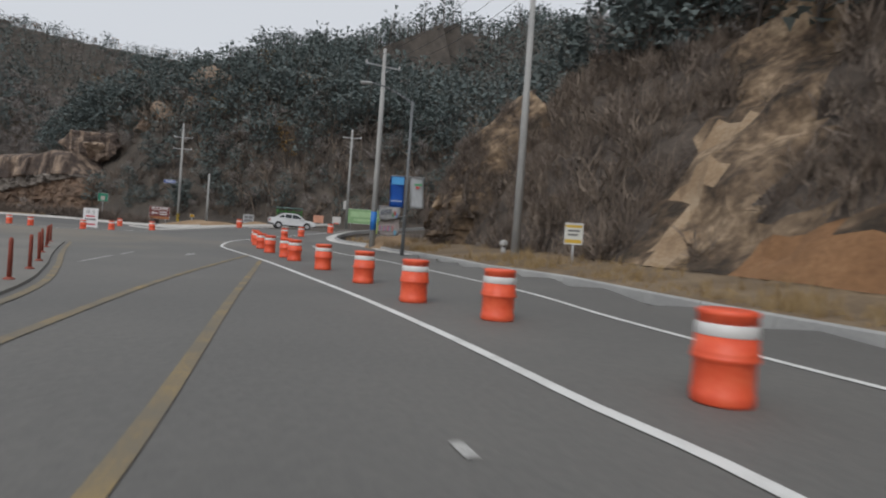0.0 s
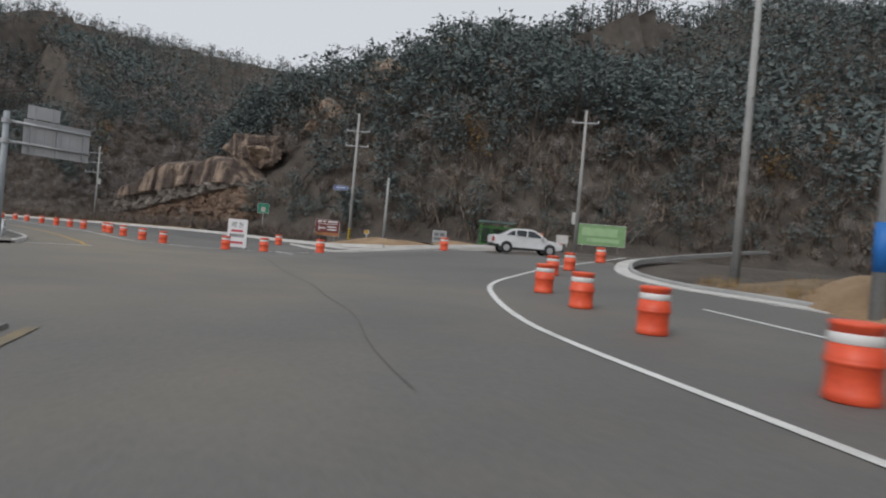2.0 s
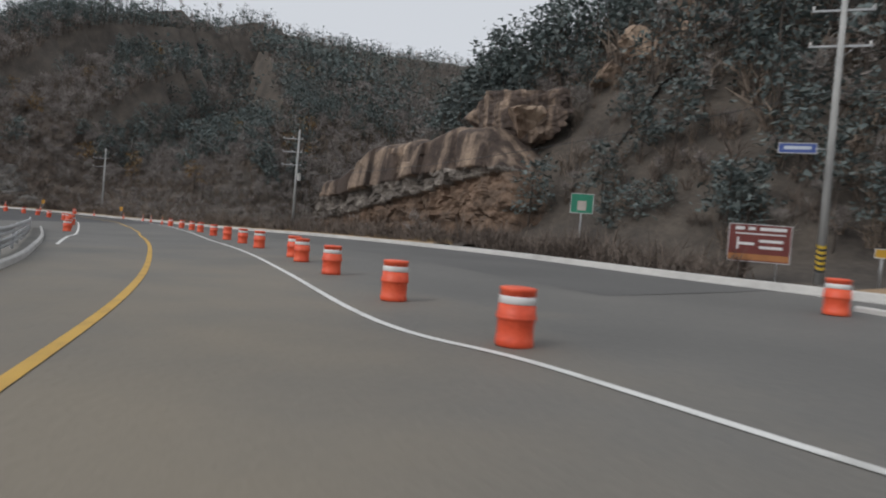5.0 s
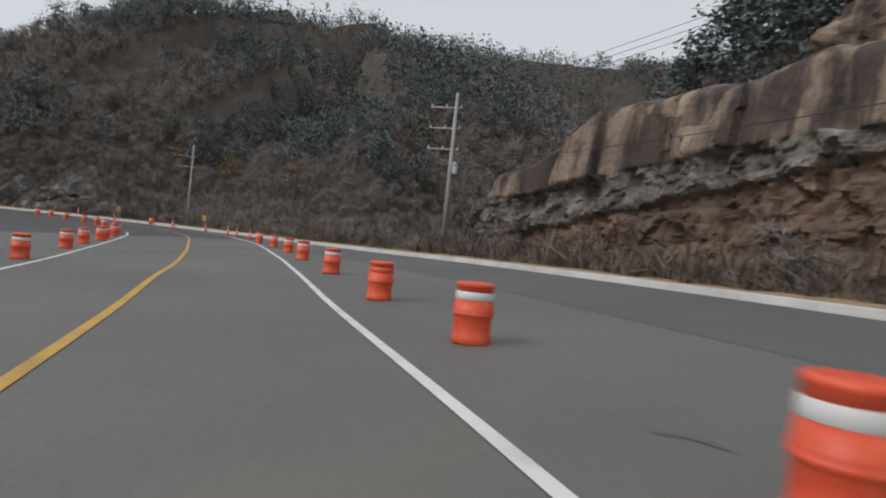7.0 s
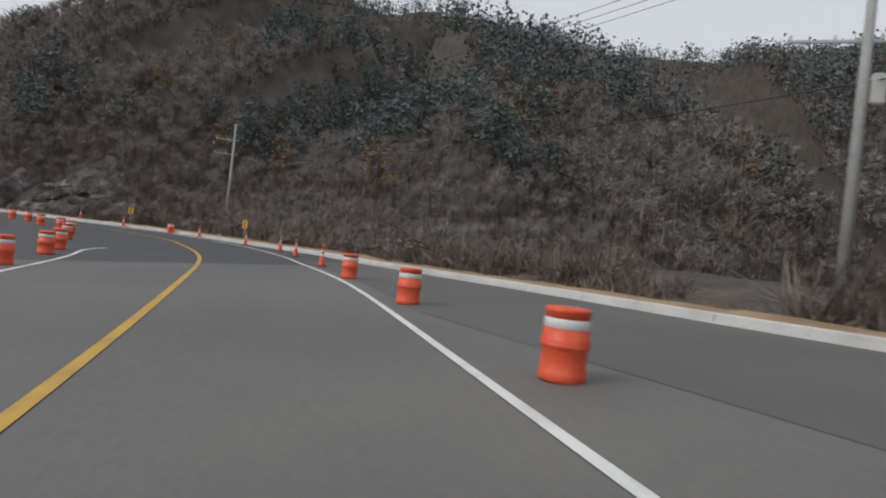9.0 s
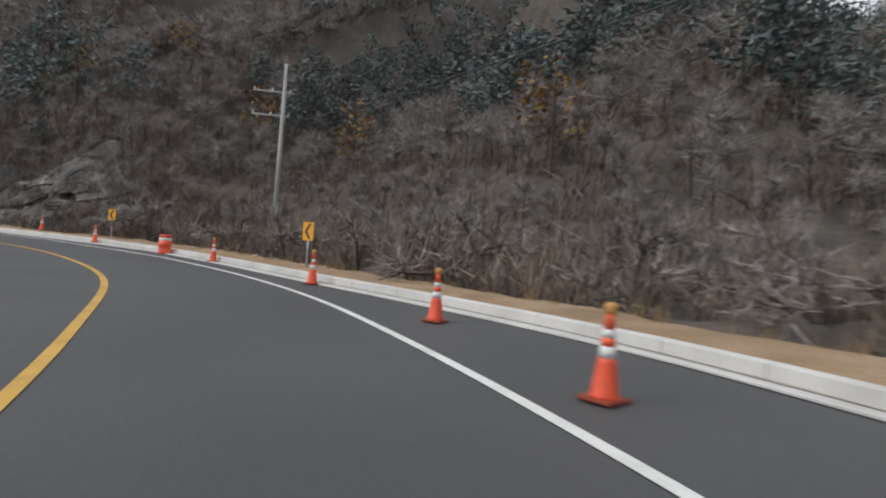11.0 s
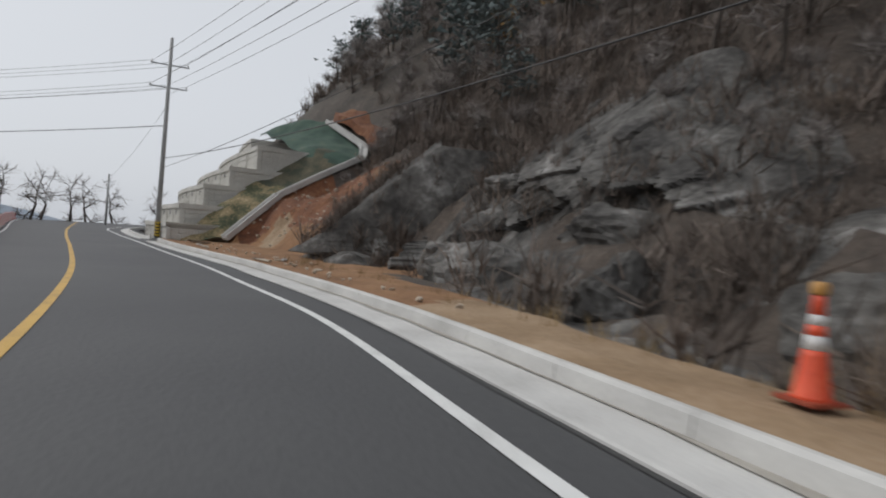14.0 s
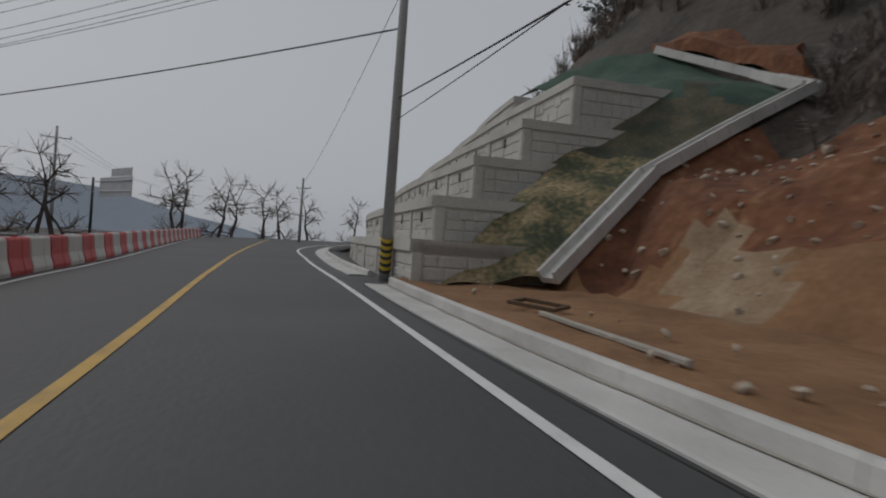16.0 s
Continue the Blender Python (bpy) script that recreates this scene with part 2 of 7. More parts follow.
def box(bm, x0, x1, y0, y1, z0, z1, bevel=0.0):
    g = bmesh.ops.create_cube(bm, size=1, matrix=Matrix.Translation(((x0 + x1) / 2, (y0 + y1) / 2, (z0 + z1) / 2)) @ Matrix.Diagonal((x1 - x0, y1 - y0, z1 - z0, 1)))
    if bevel:
        es = list({e for v in g["verts"] for e in v.link_edges})
        bmesh.ops.bevel(bm, geom=es, offset=bevel, segments=2, affect="EDGES")
    return bm


def tube(bm, a, b, r0, r1=None, seg=8, caps=True):
    a, b = Vector(a), Vector(b)
    d = b - a
    q = d.to_track_quat("Z", "Y").to_matrix().to_4x4()
    bmesh.ops.create_cone(bm, cap_ends=caps, segments=seg, radius1=r0, radius2=r0 if r1 is None else r1, depth=d.length, matrix=Matrix.Translation((a + b) / 2) @ q)
    return bm


def turned(bm, profile, seg=24):
    """A closed body of revolution about z from (radius, height) pairs."""
    rings = []
    for r, z in profile:
        rings.append([bm.verts.new((r * math.cos(2 * math.pi * i / seg), r * math.sin(2 * math.pi * i / seg), z)) for i in range(seg)])
    for a, b in zip(rings, rings[1:]):
        for i in range(seg):
            bm.faces.new((a[i], a[(i + 1) % seg], b[(i + 1) % seg], b[i]))
    bm.faces.new(rings[-1])
    bm.faces.new(rings[0][::-1])
    return bm


def B():
    return bmesh.new()


# ---- lie of the land ----
SPOT = np.array([(2.6, 5, .02), (-2, 17, .03), (-6, 27, .09), (-10, 35.4, .14), (-12.3, 42, .28), (-12.6, 51, .55), (-10.4, 59, 1.2), (-18, 66.6, 1.5),
                 (-13.4, 82, 2.5), (-21.1, 63.3, 1.1), (-28, 61.4, .34), (-34, 59, 0), (-36.6, 70.3, .33), (-33, 86.7, 1.2), (-48.5, 88.5, .9), (-44, 63.5, -.13),
                 (-55.5, 72, 0), (-72, 83, -.03), (-85, 90.8, 0), (-106, 103, -.03), (-88, 80.4, -.6), (-106, 91.3, -.5), (-91.5, 108, .45), (-7.4, 10.8, 0),
                 (-16, 26.5, 0), (4, 25, .45), (-33.3, 47.1, 0), (-44.5, 52, -.2), (-130, 111, 0), (-156, 109, 0), (-190, 97, 0), (-208, 80.3, 0), (-250, 57, .3)])


def bend(d):
    return d * d * np.log(d + 1e-9)


NS = len(SPOT)
_a = np.zeros((NS + 3, NS + 3))
_a[:NS, :NS] = bend(np.hypot(SPOT[:, None, 0] - SPOT[None, :, 0], SPOT[:, None, 1] - SPOT[None, :, 1])) + 5 * np.eye(NS)
_a[:NS, NS] = 1
_a[:NS, NS + 1:] = SPOT[:, :2]
_a[NS:, :NS] = _a[:NS, NS:].T
_c = np.linalg.solve(_a, np.r_[SPOT[:, 2], 0, 0, 0])


def road_z(x, y):
    """Height of the carriageway: a smooth plate through the spot heights."""
    x, y = np.asarray(x, float), np.asarray(y, float)
    d = np.hypot(x[..., None] - SPOT[:, 0], y[..., None] - SPOT[:, 1])
    return np.clip(bend(d) @ _c[:NS] + _c[NS] + _c[NS + 1] * x + _c[NS + 2] * y, -3, 5)


def smooth_line(pts, step=1.0):
    """A rounded line through the points, in even steps."""
    p = np.array(pts, float)
    p = np.vstack([2 * p[0] - p[1], p, 2 * p[-1] - p[-2]])
    out = []
    for i in range(1, len(p) - 2):
        n = max(2, int(np.hypot(*(p[i + 1] - p[i])) / step) + 1)
        for t in np.linspace(0, 1, n, endpoint=False):
            out.append(0.5 * (2 * p[i] + (p[i + 1] - p[i - 1]) * t + (2 * p[i - 1] - 5 * p[i] + 4 * p[i + 1] - p[i + 2]) * t * t + (3 * p[i] - p[i - 1] - 3 * p[i + 1] + p[i + 2]) * t ** 3))
    out.append(p[-2])
    return np.array(out)


def normals(line):
    d = np.gradient(line, axis=0)
    d /= np.hypot(d[:, 0], d[:, 1])[:, None] + 1e-9
    return np.stack([d[:, 1], -d[:, 0]], 1)


def ribbon(line, profile, follow=True, close=False):
    """Vertices and faces of a profile of (offset to the right, height) drawn along a line on the road."""
    nrm = normals(line)
    k = len(profile)
    z0 = road_z(line[:, 0], line[:, 1])
    V = []
    for u, h in profile:
        q = line + u * nrm
        z = road_z(q[:, 0], q[:, 1]) if follow else z0
        V.append(np.column_stack([q, z + h]))
    V = np.stack(V, 1).reshape(-1, 3)
    F = []
    for i in range(len(line) - 1):
        for j in range(k - 1 if not close else k):
            a, b = i * k + j, i * k + (j + 1) % k
            F.append((a, b, b + k, a + k))
    if close:
        F += [tuple(range(k))[::-1], tuple((len(line) - 1) * k + j for j in range(k))]
    return V, F


def side(x, y, line, wide=1e9):
    """Signed distance to the right of a line, and the place along it (0 to 1 by points)."""
    x, y = np.asarray(x, float), np.asarray(y, float)
    best, sign, along = np.full(x.shape, 1e9), np.ones(x.shape), np.zeros(x.shape)
    for i in range(len(line) - 1):
        a, d = line[i], line[i + 1] - line[i]
        L = d @ d
        t = np.clip(((x - a[0]) * d[0] + (y - a[1]) * d[1]) / L, 0, 1)
        px, py = x - a[0] - t * d[0], y - a[1] - t * d[1]
        dist = np.hypot(px, py)
        c = d[1] * px - d[0] * py
        m = dist < best - 1e-9
        best = np.where(m, dist, best)
        sign = np.where(m, np.sign(c), sign)
        along = np.where(m, i + t, along)
    return best * sign, along


# the right-hand edge line of the driven lane, which everything else is laid out from
EDGE = [(6.2, -14), (3.0, 1.5), (1.5, 5.9), (-.4, 10.7), (-3.1, 16.9), (-7.5, 26), (-11.2, 32.9), (-20, 45), (-35.3, 58.1), (-43.5, 61.9), (-50.3, 66.8), (-57.1, 71.6), (-63.5, 75.9), (-71.5, 81), (-78.7, 85.7), (-88.9, 92.1), (-103.3, 100.8), (-114, 105.8), (-117.6, 107.4), (-122.4, 109.1), (-127.7, 110.6), (-133.2, 111.5), (-139.5, 111.85), (-145.5, 111.6), (-156.4, 109.9), (-164.2, 108), (-171, 106.1), (-177.5, 103.5), (-183.7, 100.9), (-191.2, 97.38), (-203.3, 91.6), (-215.6, 85.6), (-231, 79), (-247, 76), (-262, 78.5), (-285, 90)]
# the outer kerb
KERB = [(-27, 69), (-33, 72.2), (-38, 76.4), (-47.1, 82.2), (-59.6, 89.4), (-69.5, 94.9), (-83, 101), (-93.5, 104.7), (-101, 107), (-113.9, 110), (-119.7, 111.7), (-125.4, 112.5), (-132, 112.85), (-139.5, 113.15), (-147, 113.0), (-152.2, 112.3), (-156.4, 111.58), (-160.7, 110.4), (-164.5, 109.4), (-170.8, 107.63), (-176.2, 105.65), (-180.6, 103.8), (-183.8, 102.5), (-187, 100.95), (-190.8, 99.05), (-195.7, 96.6), (-200.1, 94.45), (-204.3, 92.5)]
KERB_A = [(14, -14), (9.6, 2.5), (7.4, 9.9), (6, 13.8), (4.2, 20.2), (2, 24.2), (.8, 28.4), (-1.1, 33.8), (-2.9, 37.6), (-5.5, 44.2), (-7.7, 48.2), (-9.1, 53), (-9.3, 57), (-8.6, 61.5), (-5.7, 67), (0, 78), (8, 100)]
FOOT_A = [(42, -80), (18, -14), (12.6, 2), (10.4, 11), (8.6, 16), (6.6, 23), (5, 28), (3, 35), (1.4, 40), (0, 46), (2.5, 54), (9, 63), (20, 76), (45, 100), (120, 150)]
FOOT_B = [(160, 190), (90, 140), (30, 112), (0, 104), (-18, 96), (-37, 94), (-50, 97), (-62, 100.5), (-80, 108), (-88, 113), (-91, 124), (-95, 150), (-100, 200), (-107, 200), (-108, 150),
          (-112, 128), (-124, 120), (-136, 119), (-150, 121.5), (-162, 118.5), (-172, 112.6), (-182, 109.2), (-191, 104.6), (-199, 100.3), (-206, 97.6), (-214, 95.5), (-230, 87), (-246, 82), (-262, 85), (-290, 88), (-330, 100), (-400, 140), (-480, 200)]
FA, FB = smooth_line(FOOT_A, 4), smooth_line(FOOT_B, 5)


def bumps(x, y, scale, seed=0.0):
    """Smooth uneven ground, -1 to 1, from a handful of crossing waves."""
    r = np.random.RandomState(int(seed) + 7)
    z = np.zeros(np.shape(x))
    for k in range(9):
        a, f, p = r.uniform(0, 2 * math.pi), r.uniform(0.6, 2.2) / scale, r.uniform(0, 6.3)
        z = z + np.sin((np.cos(a) * x + np.sin(a) * y) * f + p + 1.3 * np.sin((np.sin(a) * x - np.cos(a) * y) * f * 0.7))
    return z / 5.0


def along_value(line, keys):
    """Values at the given points of the plan, carried along a line."""
    pts = np.array([k[:2] for k in keys], float)
    s = side(pts[:, 0], pts[:, 1], line)[1]
    o = np.argsort(s)
    return s[o], np.array([k[2:] for k in keys], float)[o]


# crest height and steepness of the hills at places along their foot
SA, VA = along_value(FA, [(18, -14, 40, .9), (10, 11, 40, .95), (5, 28, 38, 1.1), (1.4, 40, 30, 1.35), (0, 46, 23, 1.3), (9, 63, 21, .75), (45, 100, 45, .6)])
SB, VB = along_value(FB, [(90, 140, 139, 1.24), (30, 112, 80, .87), (0, 104, 70, 1.0), (-37, 94, 95, .88), (-62, 100.5, 38, 1.18), (-80, 108, 77, 1.05), (-88, 113, 22, .8), (-95, 150, 338, .62), (-104, 200, 89, 1.2),
                          (-108, 150, 31, .61), (-112, 128, 57, .6), (-136, 119, 74, .67), (-162, 118.5, 400, .43), (-182, 109.2, 58, .94), (-199, 100.3, 178, .65), (-214, 95.5, 103, 1.2), (-246, 81, 55, 1.3), (-290, 88, 232, .82), (-330, 100, 170, .85), (-470, 195, 183, .75)])
# crest of the farther ridge that closes the valley between the two hills
RIDGE = np.array([(-60, 445), (-100, 430), (-143, 416), (-186, 399), (-227, 377), (-265, 351), (-310, 335)], float)


def land(x, y):
    """Height of the open ground: level by the road, rising behind the foot of the hills."""
    x, y = np.asarray(x, float), np.asarray(y, float)
    da, sa = side(x, y, FA)
    db, sb = side(x, y, FB)
    ha, ka = np.interp(sa, SA, VA[:, 0]), np.interp(sa, SA, VA[:, 1])
    hb, kb = np.interp(sb, SB, VB[:, 0]), np.interp(sb, SB, VB[:, 1])
    rise = np.where(da > 0, ha * (1 - np.exp(-np.maximum(da, 0) * ka / ha)), 0) + np.where(db > 0, hb * (1 - np.exp(-np.maximum(db, 0) * kb / hb)), 0)
    d = np.maximum(np.maximum(da, db), 0)
    rough_part = np.clip(d / 12, 0, 1)
    rise = rise + rough_part * (bumps(x, y, 14, 1) * 2.2 + bumps(x, y, 45, 2) * 5)
    rise = rise - np.minimum(rise, 4.5 * np.exp(-((x + 217) / 11) ** 2 - ((y - 109) / 14) ** 2))
    rise = rise - np.minimum(rise * 0.4, 3.2 * np.exp(-((x + 212) / 7) ** 2 - ((y - 107) / 5.5) ** 2))
    rise = rise - np.minimum(rise * 0.5, 7 * np.exp(-((x + 180) / 38) ** 2 - ((y - 224) / 38) ** 2))
    rise = np.maximum(rise, 105 + 4 * bumps(x, y, 30, 9) - 0.62 * np.abs(side(x, y, RIDGE)[0]))
    dd, _ = side(x, y, REF)
    near = np.exp(-np.maximum(np.abs(dd + 4) - 30, 0) / 45)
    return road_z(x, y) * near + rise, da, db


REF = smooth_line(EDGE, 3)

# ---- ground, road and kerbs ----
def grid(x0, x1, y0, y1, step):
    xs, ys = np.arange(x0, x1 + step / 2, step), np.arange(y0, y1 + step / 2, step)
    X, Y = np.meshgrid(xs, ys)
    n = len(xs)
    i = np.arange(len(ys) - 1)[:, None] * n + np.arange(n - 1)[None]
    F = np.stack([i, i + 1, i + 1 + n, i + n], -1).reshape(-1, 4)
    return X.ravel(), Y.ravel(), F


gx, gy, gf = grid(-520, 260, -160, 500, 5.0)
gz, gda, gdb = land(gx, gy)
gd, _ = side(gx, gy, REF)
flat = (gda < 1) & (gdb < 1)
gz = np.where(flat, gz - 0.35, gz - 0.25)
gz = np.where(flat & (gd < -13), gz - np.clip((-13 - gd) * 0.12, 0, 4.5), gz)
gz = np.where((gdb > -6) & (gdb < 25) & (gx < -62) & (gx > -212), gz - 1.7, gz)
gz = np.where((gda > -6) & (gda < 25) & (gdb < 0) & (gy < 70), gz - 1.3, gz)
tagged(sheet("ground", np.column_stack([gx, gy, gz]), gf, M["litter"], smooth=True), "brown wooded hillsides and valley floor with leaf litter", "ground", kind="structure")

rx, ry, rf = grid(-300, 30, -20, 130, 1.0)
rd, _ = side(rx, ry, REF)
KL = smooth_line(KERB, 2)
KA = smooth_line(KERB_A, 2)
dk, _ = side(rx, ry, KL)
dka, _ = side(rx, ry, KA)
tail_road = (rx < -199) & (rd < 3.4)
onroad = (rd > -24) & ((dk < 0.9) | tail_road) & (dka < 0.3) & ((rx > -203) | tail_road)
side_road = (dka < 0.3) & (rx > -34) & (ry > 40) & (ry < 110) & (dk < 0.9) & (rd > -14)
keep = (onroad | side_road)[rf].all(1)
rz = road_z(rx, ry)
road = sheet("road", np.column_stack([rx, ry, rz]), rf[keep], [M["asphalt"], M["fresh"]], smooth=True)
mid = rx[rf[keep]].mean(1)
road.data.polygons.foreach_set("material_index", (mid < -112).astype(np.int32))
tagged(road, "grey asphalt carriageway with dusty worn surface", "road", kind="structure")


def paint(name, line, width, mat, label, off=-0.08, lift=0.012, step=0.7):
    L = smooth_line(line, step)
    V, F = ribbon(L, [(off - width / 2, lift), (off + width / 2, lift)])
    return tagged(sheet(name, V, F, mat), label, "road marking", kind="structure")


E2 = [p for p in EDGE if p[0] < -43]
paint("road_marking_edge", EDGE[:7] + [(-12.5, 36), (-13.6, 40), (-14.2, 43.5), (-14.2, 47.5), (-13.5, 53), (-11.9, 57.5), (-9, 64)], 0.16, M["white"], "solid white edge line curving round the junction")
paint("road_marking_edge", [(-14, 66), (-21, 63.3), (-26.5, 60.8), (-30.6, 58.9), (-33.3, 58.4), (-35.8, 58.5), (-40.2, 60.7)] + E2, 0.16, M["white"], "solid white edge line along the driven lane")
paint("road_marking_edge", [(7, 2), (5.1, 6.7), (3.6, 11.4), (2.4, 16.3), (-.4, 23.2), (-2.4, 27.8), (-5.4, 33.6), (-8.2, 40.5)], 0.14, M["white"], "thin white line beside the slip lane")
paint("road_marking_centre", [(-33.9, 47.7), (-34.9, 48.4), (-39.1, 52.5), (-42.3, 55.3), (-48, 60.1), (-54.2, 64.8), (-63.8, 71.4), (-72.2, 76.8), (-78.8, 80.8), (-84.6, 84.5), (-94, 90), (-104.1, 95.6), (-111.7, 99.7), (-118, 102.6), (-125.4, 105.2), (-134, 107.5), (-143, 108), (-151, 107.2), (-158.8, 105.3), (-166.1, 103.3), (-178.3, 98.7), (-192.1, 92.5), (-206, 86), (-224, 78), (-260, 63)], 0.17, M["yellow"], "solid yellow centre line")
paint("road_marking_taper", [(-1.1, 2.2), (-1.65, 4.6), (-3.6, 12), (-5.3, 18.6), (-6.75, 24.3)], 0.16, M["worn"], "worn yellow taper line")
paint("road_marking_taper", [(-3.8, 5), (-6.1, 14.9), (-7.3, 21.4), (-8.3, 27.8)], 0.16, M["worn"], "worn yellow taper line")
paint("road_marking_stop", [(-33.9, 47.7), (-34.6, 46.9), (-37.2, 43.9)], 0.3, M["white"], "white stop line at the junction")
paint("road_marking_dash", [(-30.4, 58.5), (-27.6, 55.3)], 0.18, M["white"], "short white lane line in the junction")
for a, b in (((-10.1, 17.9), (-11.15, 21.6)), ((-11.4, 22.7), (-11.95, 24.7)), ((0.36, 4.22), (0.46, 3.93))):
    paint("road_marking_dash", [a, b], 0.1, M["wornwhite"], "worn pale dash")
AR = [(0.0, 0.9), (0.24, 0.1), (0.07, 0.2), (0.05, -0.9), (-0.05, -0.9), (-0.07, 0.2), (-0.24, 0.1)]
ax_, ay_ = -10.0, 25.2
tagged(sheet("road_marking_arrow", [(ax_ + u * 1.0 - v * 0.2, ay_ + v + u * 0.2, float(road_z(ax_, ay_)) + 0.014) for u, v in AR], [(0, 2, 1), (0, 6, 5), (0, 5, 2), (2, 5, 4, 3)], M["wornwhite"]), "small worn white lane arrow", "road marking", kind="structure")
paint("road_marking_left", [(-66, 68.4), (-75.1, 73.7), (-81.9, 78), (-100.2, 88.3), (-112.6, 95), (-118.5, 97.6), (-120.6, 99.2)], 0.16, M["white"], "white line along the closed lane")
paint("road_marking_left", [(-172, 96.8), (-186.2, 91.3), (-191.8, 88.8), (-199.3, 84.9), (-208.9, 80.4), (-234.5, 67.3), (-249.5, 60.2)], 0.14, M["white"], "white edge line along the plastic barriers")

# darker new asphalt beside the kerb, and the dusty strip under the drums
KR = smooth_line(KERB[2:10], 1.5)
DUST = [(-12.6, 29), (-16.6, 36), (-20.6, 41.6), (-26.6, 49.8), (-33, 55.4), (-39.5, 59.6), (-45, 63)]
DL = smooth_line(DUST, 1.0)
SEAM = DL[:34] + normals(DL[:34]) * (0.18 * bumps(DL[:34, 0], DL[:34, 1], 2.0, 4))[:, None]
V, F = ribbon(SEAM, [(-0.014, 0.008), (0.014, 0.008)])
tagged(sheet("road_seam", V, F, M["seam"]), "dark open seam in the asphalt", "road", kind="structure")
inner = np.minimum(side(KR[:, 0], KR[:, 1], REF)[0] - 0.35, 7.5)
nkr = normals(KR)
V, F = [], []
for i in range(len(KR)):
    for u in (max(inner[i], 0.5), 0.25):
        q = KR[i] - nkr[i] * u
        V.append((q[0], q[1], float(road_z(*q)) + 0.006))
F = [(2 * i, 2 * i + 1, 2 * i + 3, 2 * i + 2) for i in range(len(KR) - 1)]
tagged(sheet("pavement_new", V, F, M["newer"]), "darker freshly laid asphalt beside the kerb", "road", kind="structure")

# outer kerb with its gutter: a slab a little above the asphalt, with a dark strip along it and silt against the kerb
KF = smooth_line(KERB, 1.0)
nk = normals(KF)
zk = road_z(KF[:, 0], KF[:, 1])
wid = np.interp(KF[:, 0], [-200, -165, -155, -148, -125, -113, -100], [0.68, 0.72, 0.76, 0.44, 0.4, 0.3, 0.24])


def gutter_slab(line, width, label):
    n_ = normals(line)
    rows = []
    for f, h in ((1.0, -0.03), (1.0, 0.035), (0.94, 0.045), (0.0, 0.03)):
        q = line - n_ * (width * f)[:, None]
        rows.append(np.column_stack([q, road_z(q[:, 0], q[:, 1]) + h]))
    V = np.stack(rows, 1).reshape(-1, 3)
    F = [(4 * i + j, 4 * i + j + 1, 4 * i + j + 5, 4 * i + j + 4) for i in range(len(line) - 1) for j in range(3)]
    return tagged(sheet("kerb_gutter", V, F, M["concrete"]), label, "kerb", kind="structure")


gutter_slab(KF, wid, "pale concrete gutter strip along the kerb")


def edge_strip(name, line, off0, off1, lift, mat, label, cat):
    n_ = normals(line)
    a, b = line - n_ * off0[:, None], line - n_ * off1[:, None]
    V = np.stack([np.column_stack([q, road_z(q[:, 0], q[:, 1]) + lift]) for q in (a, b)], 1).reshape(-1, 3)
    return tagged(sheet(name, V, [(2 * i, 2 * i + 1, 2 * i + 3, 2 * i + 2) for i in range(len(line) - 1)], mat), label, cat, kind="structure")


KS = smooth_line(KERB[8:], 0.35)
ws = np.interp(KS[:, 0], KF[::-1, 0], wid[::-1])
edge_strip("road_strip_gutter", KS, ws + 0.07 + 0.025 * bumps(KS[:, 0], KS[:, 1], 1.3, 21), ws - 0.01, 0.008, M["darkstrip"], "dark strip between asphalt and gutter", "road")
silt = np.clip(0.07 + 0.07 * bumps(KS[:, 0], KS[:, 1], 2.2, 22) + 0.035 * bumps(KS[:, 0], KS[:, 1], 0.5, 23), 0.006, 0.3)
edge_strip("silt_strip", KS, silt, silt * 0 - 0.02, 0.046, M["silt"], "grey-brown silt lying against the foot of the kerb", "silt")


def kerb_wall(name, line, height, width, label, mat=None, block=2.0):
    """A kerb of cast lengths, each a piece of its own, with a rounded upper edge."""
    L = smooth_line(line, block)
    root = thing(name, Matrix(), label, "kerb", kind="structure")
    z = road_z(L[:, 0], L[:, 1])
    nr = normals(L)
    prof = [(0, -0.15), (0.03, height - 0.04), (0.07, height), (width - 0.03, height), (width, height - 0.03), (width, -0.15)]
    for i in range(len(L) - 1):
        a, b = L[i], L[i + 1]
        d = (b - a) / np.hypot(*(b - a))
        a2, b2 = a + d * 0.008, b - d * 0.008
        V = [(*(p + u * m), zz + h) for p, m, zz in ((a2, nr[i], z[i]), (b2, nr[i + 1], z[i + 1])) for u, h in prof]
        k = len(prof)
        F = [(j, j + 1, j + 1 + k, j + k) for j in range(k - 1)] + [tuple(range(k))[::-1], tuple(range(k, 2 * k))]
        sheet("kerb_block", V, F, mat or M["concrete"], root)
    return root


kerb_wall("kerb_outer", KERB, 0.26, 0.17, "new pale concrete kerb wall beside the carriageway", block=3.0)
# the kerb goes on along the block wall after a gap at the pole
KERB_W = [(-207.6, 90.9), (-212, 88.7), (-218, 86), (-226, 82.7), (-236, 79.7), (-246, 78.2)]
kerb_wall("kerb_wallside", KERB_W, 0.2, 0.17, "pale concrete kerb curving away below the block wall", block=3.0)
KW = smooth_line(KERB_W, 1.0)
gutter_slab(KW, np.full(len(KW), 0.65), "pale concrete gutter below the block wall")
KN = smooth_line(KERB_A[7:15], 1.0)
gutter_slab(KN, np.interp(np.arange(len(KN)), [0, 8, 14, len(KN)], [0.3, 0.45, 0.75, 0.6]), "pale concrete gutter round the nose of the verge")
kerb_wall("kerb_verge", KERB_A, 0.16, 0.2, "low weathered concrete kerb below the cut slope", M["pole"], block=3.0)

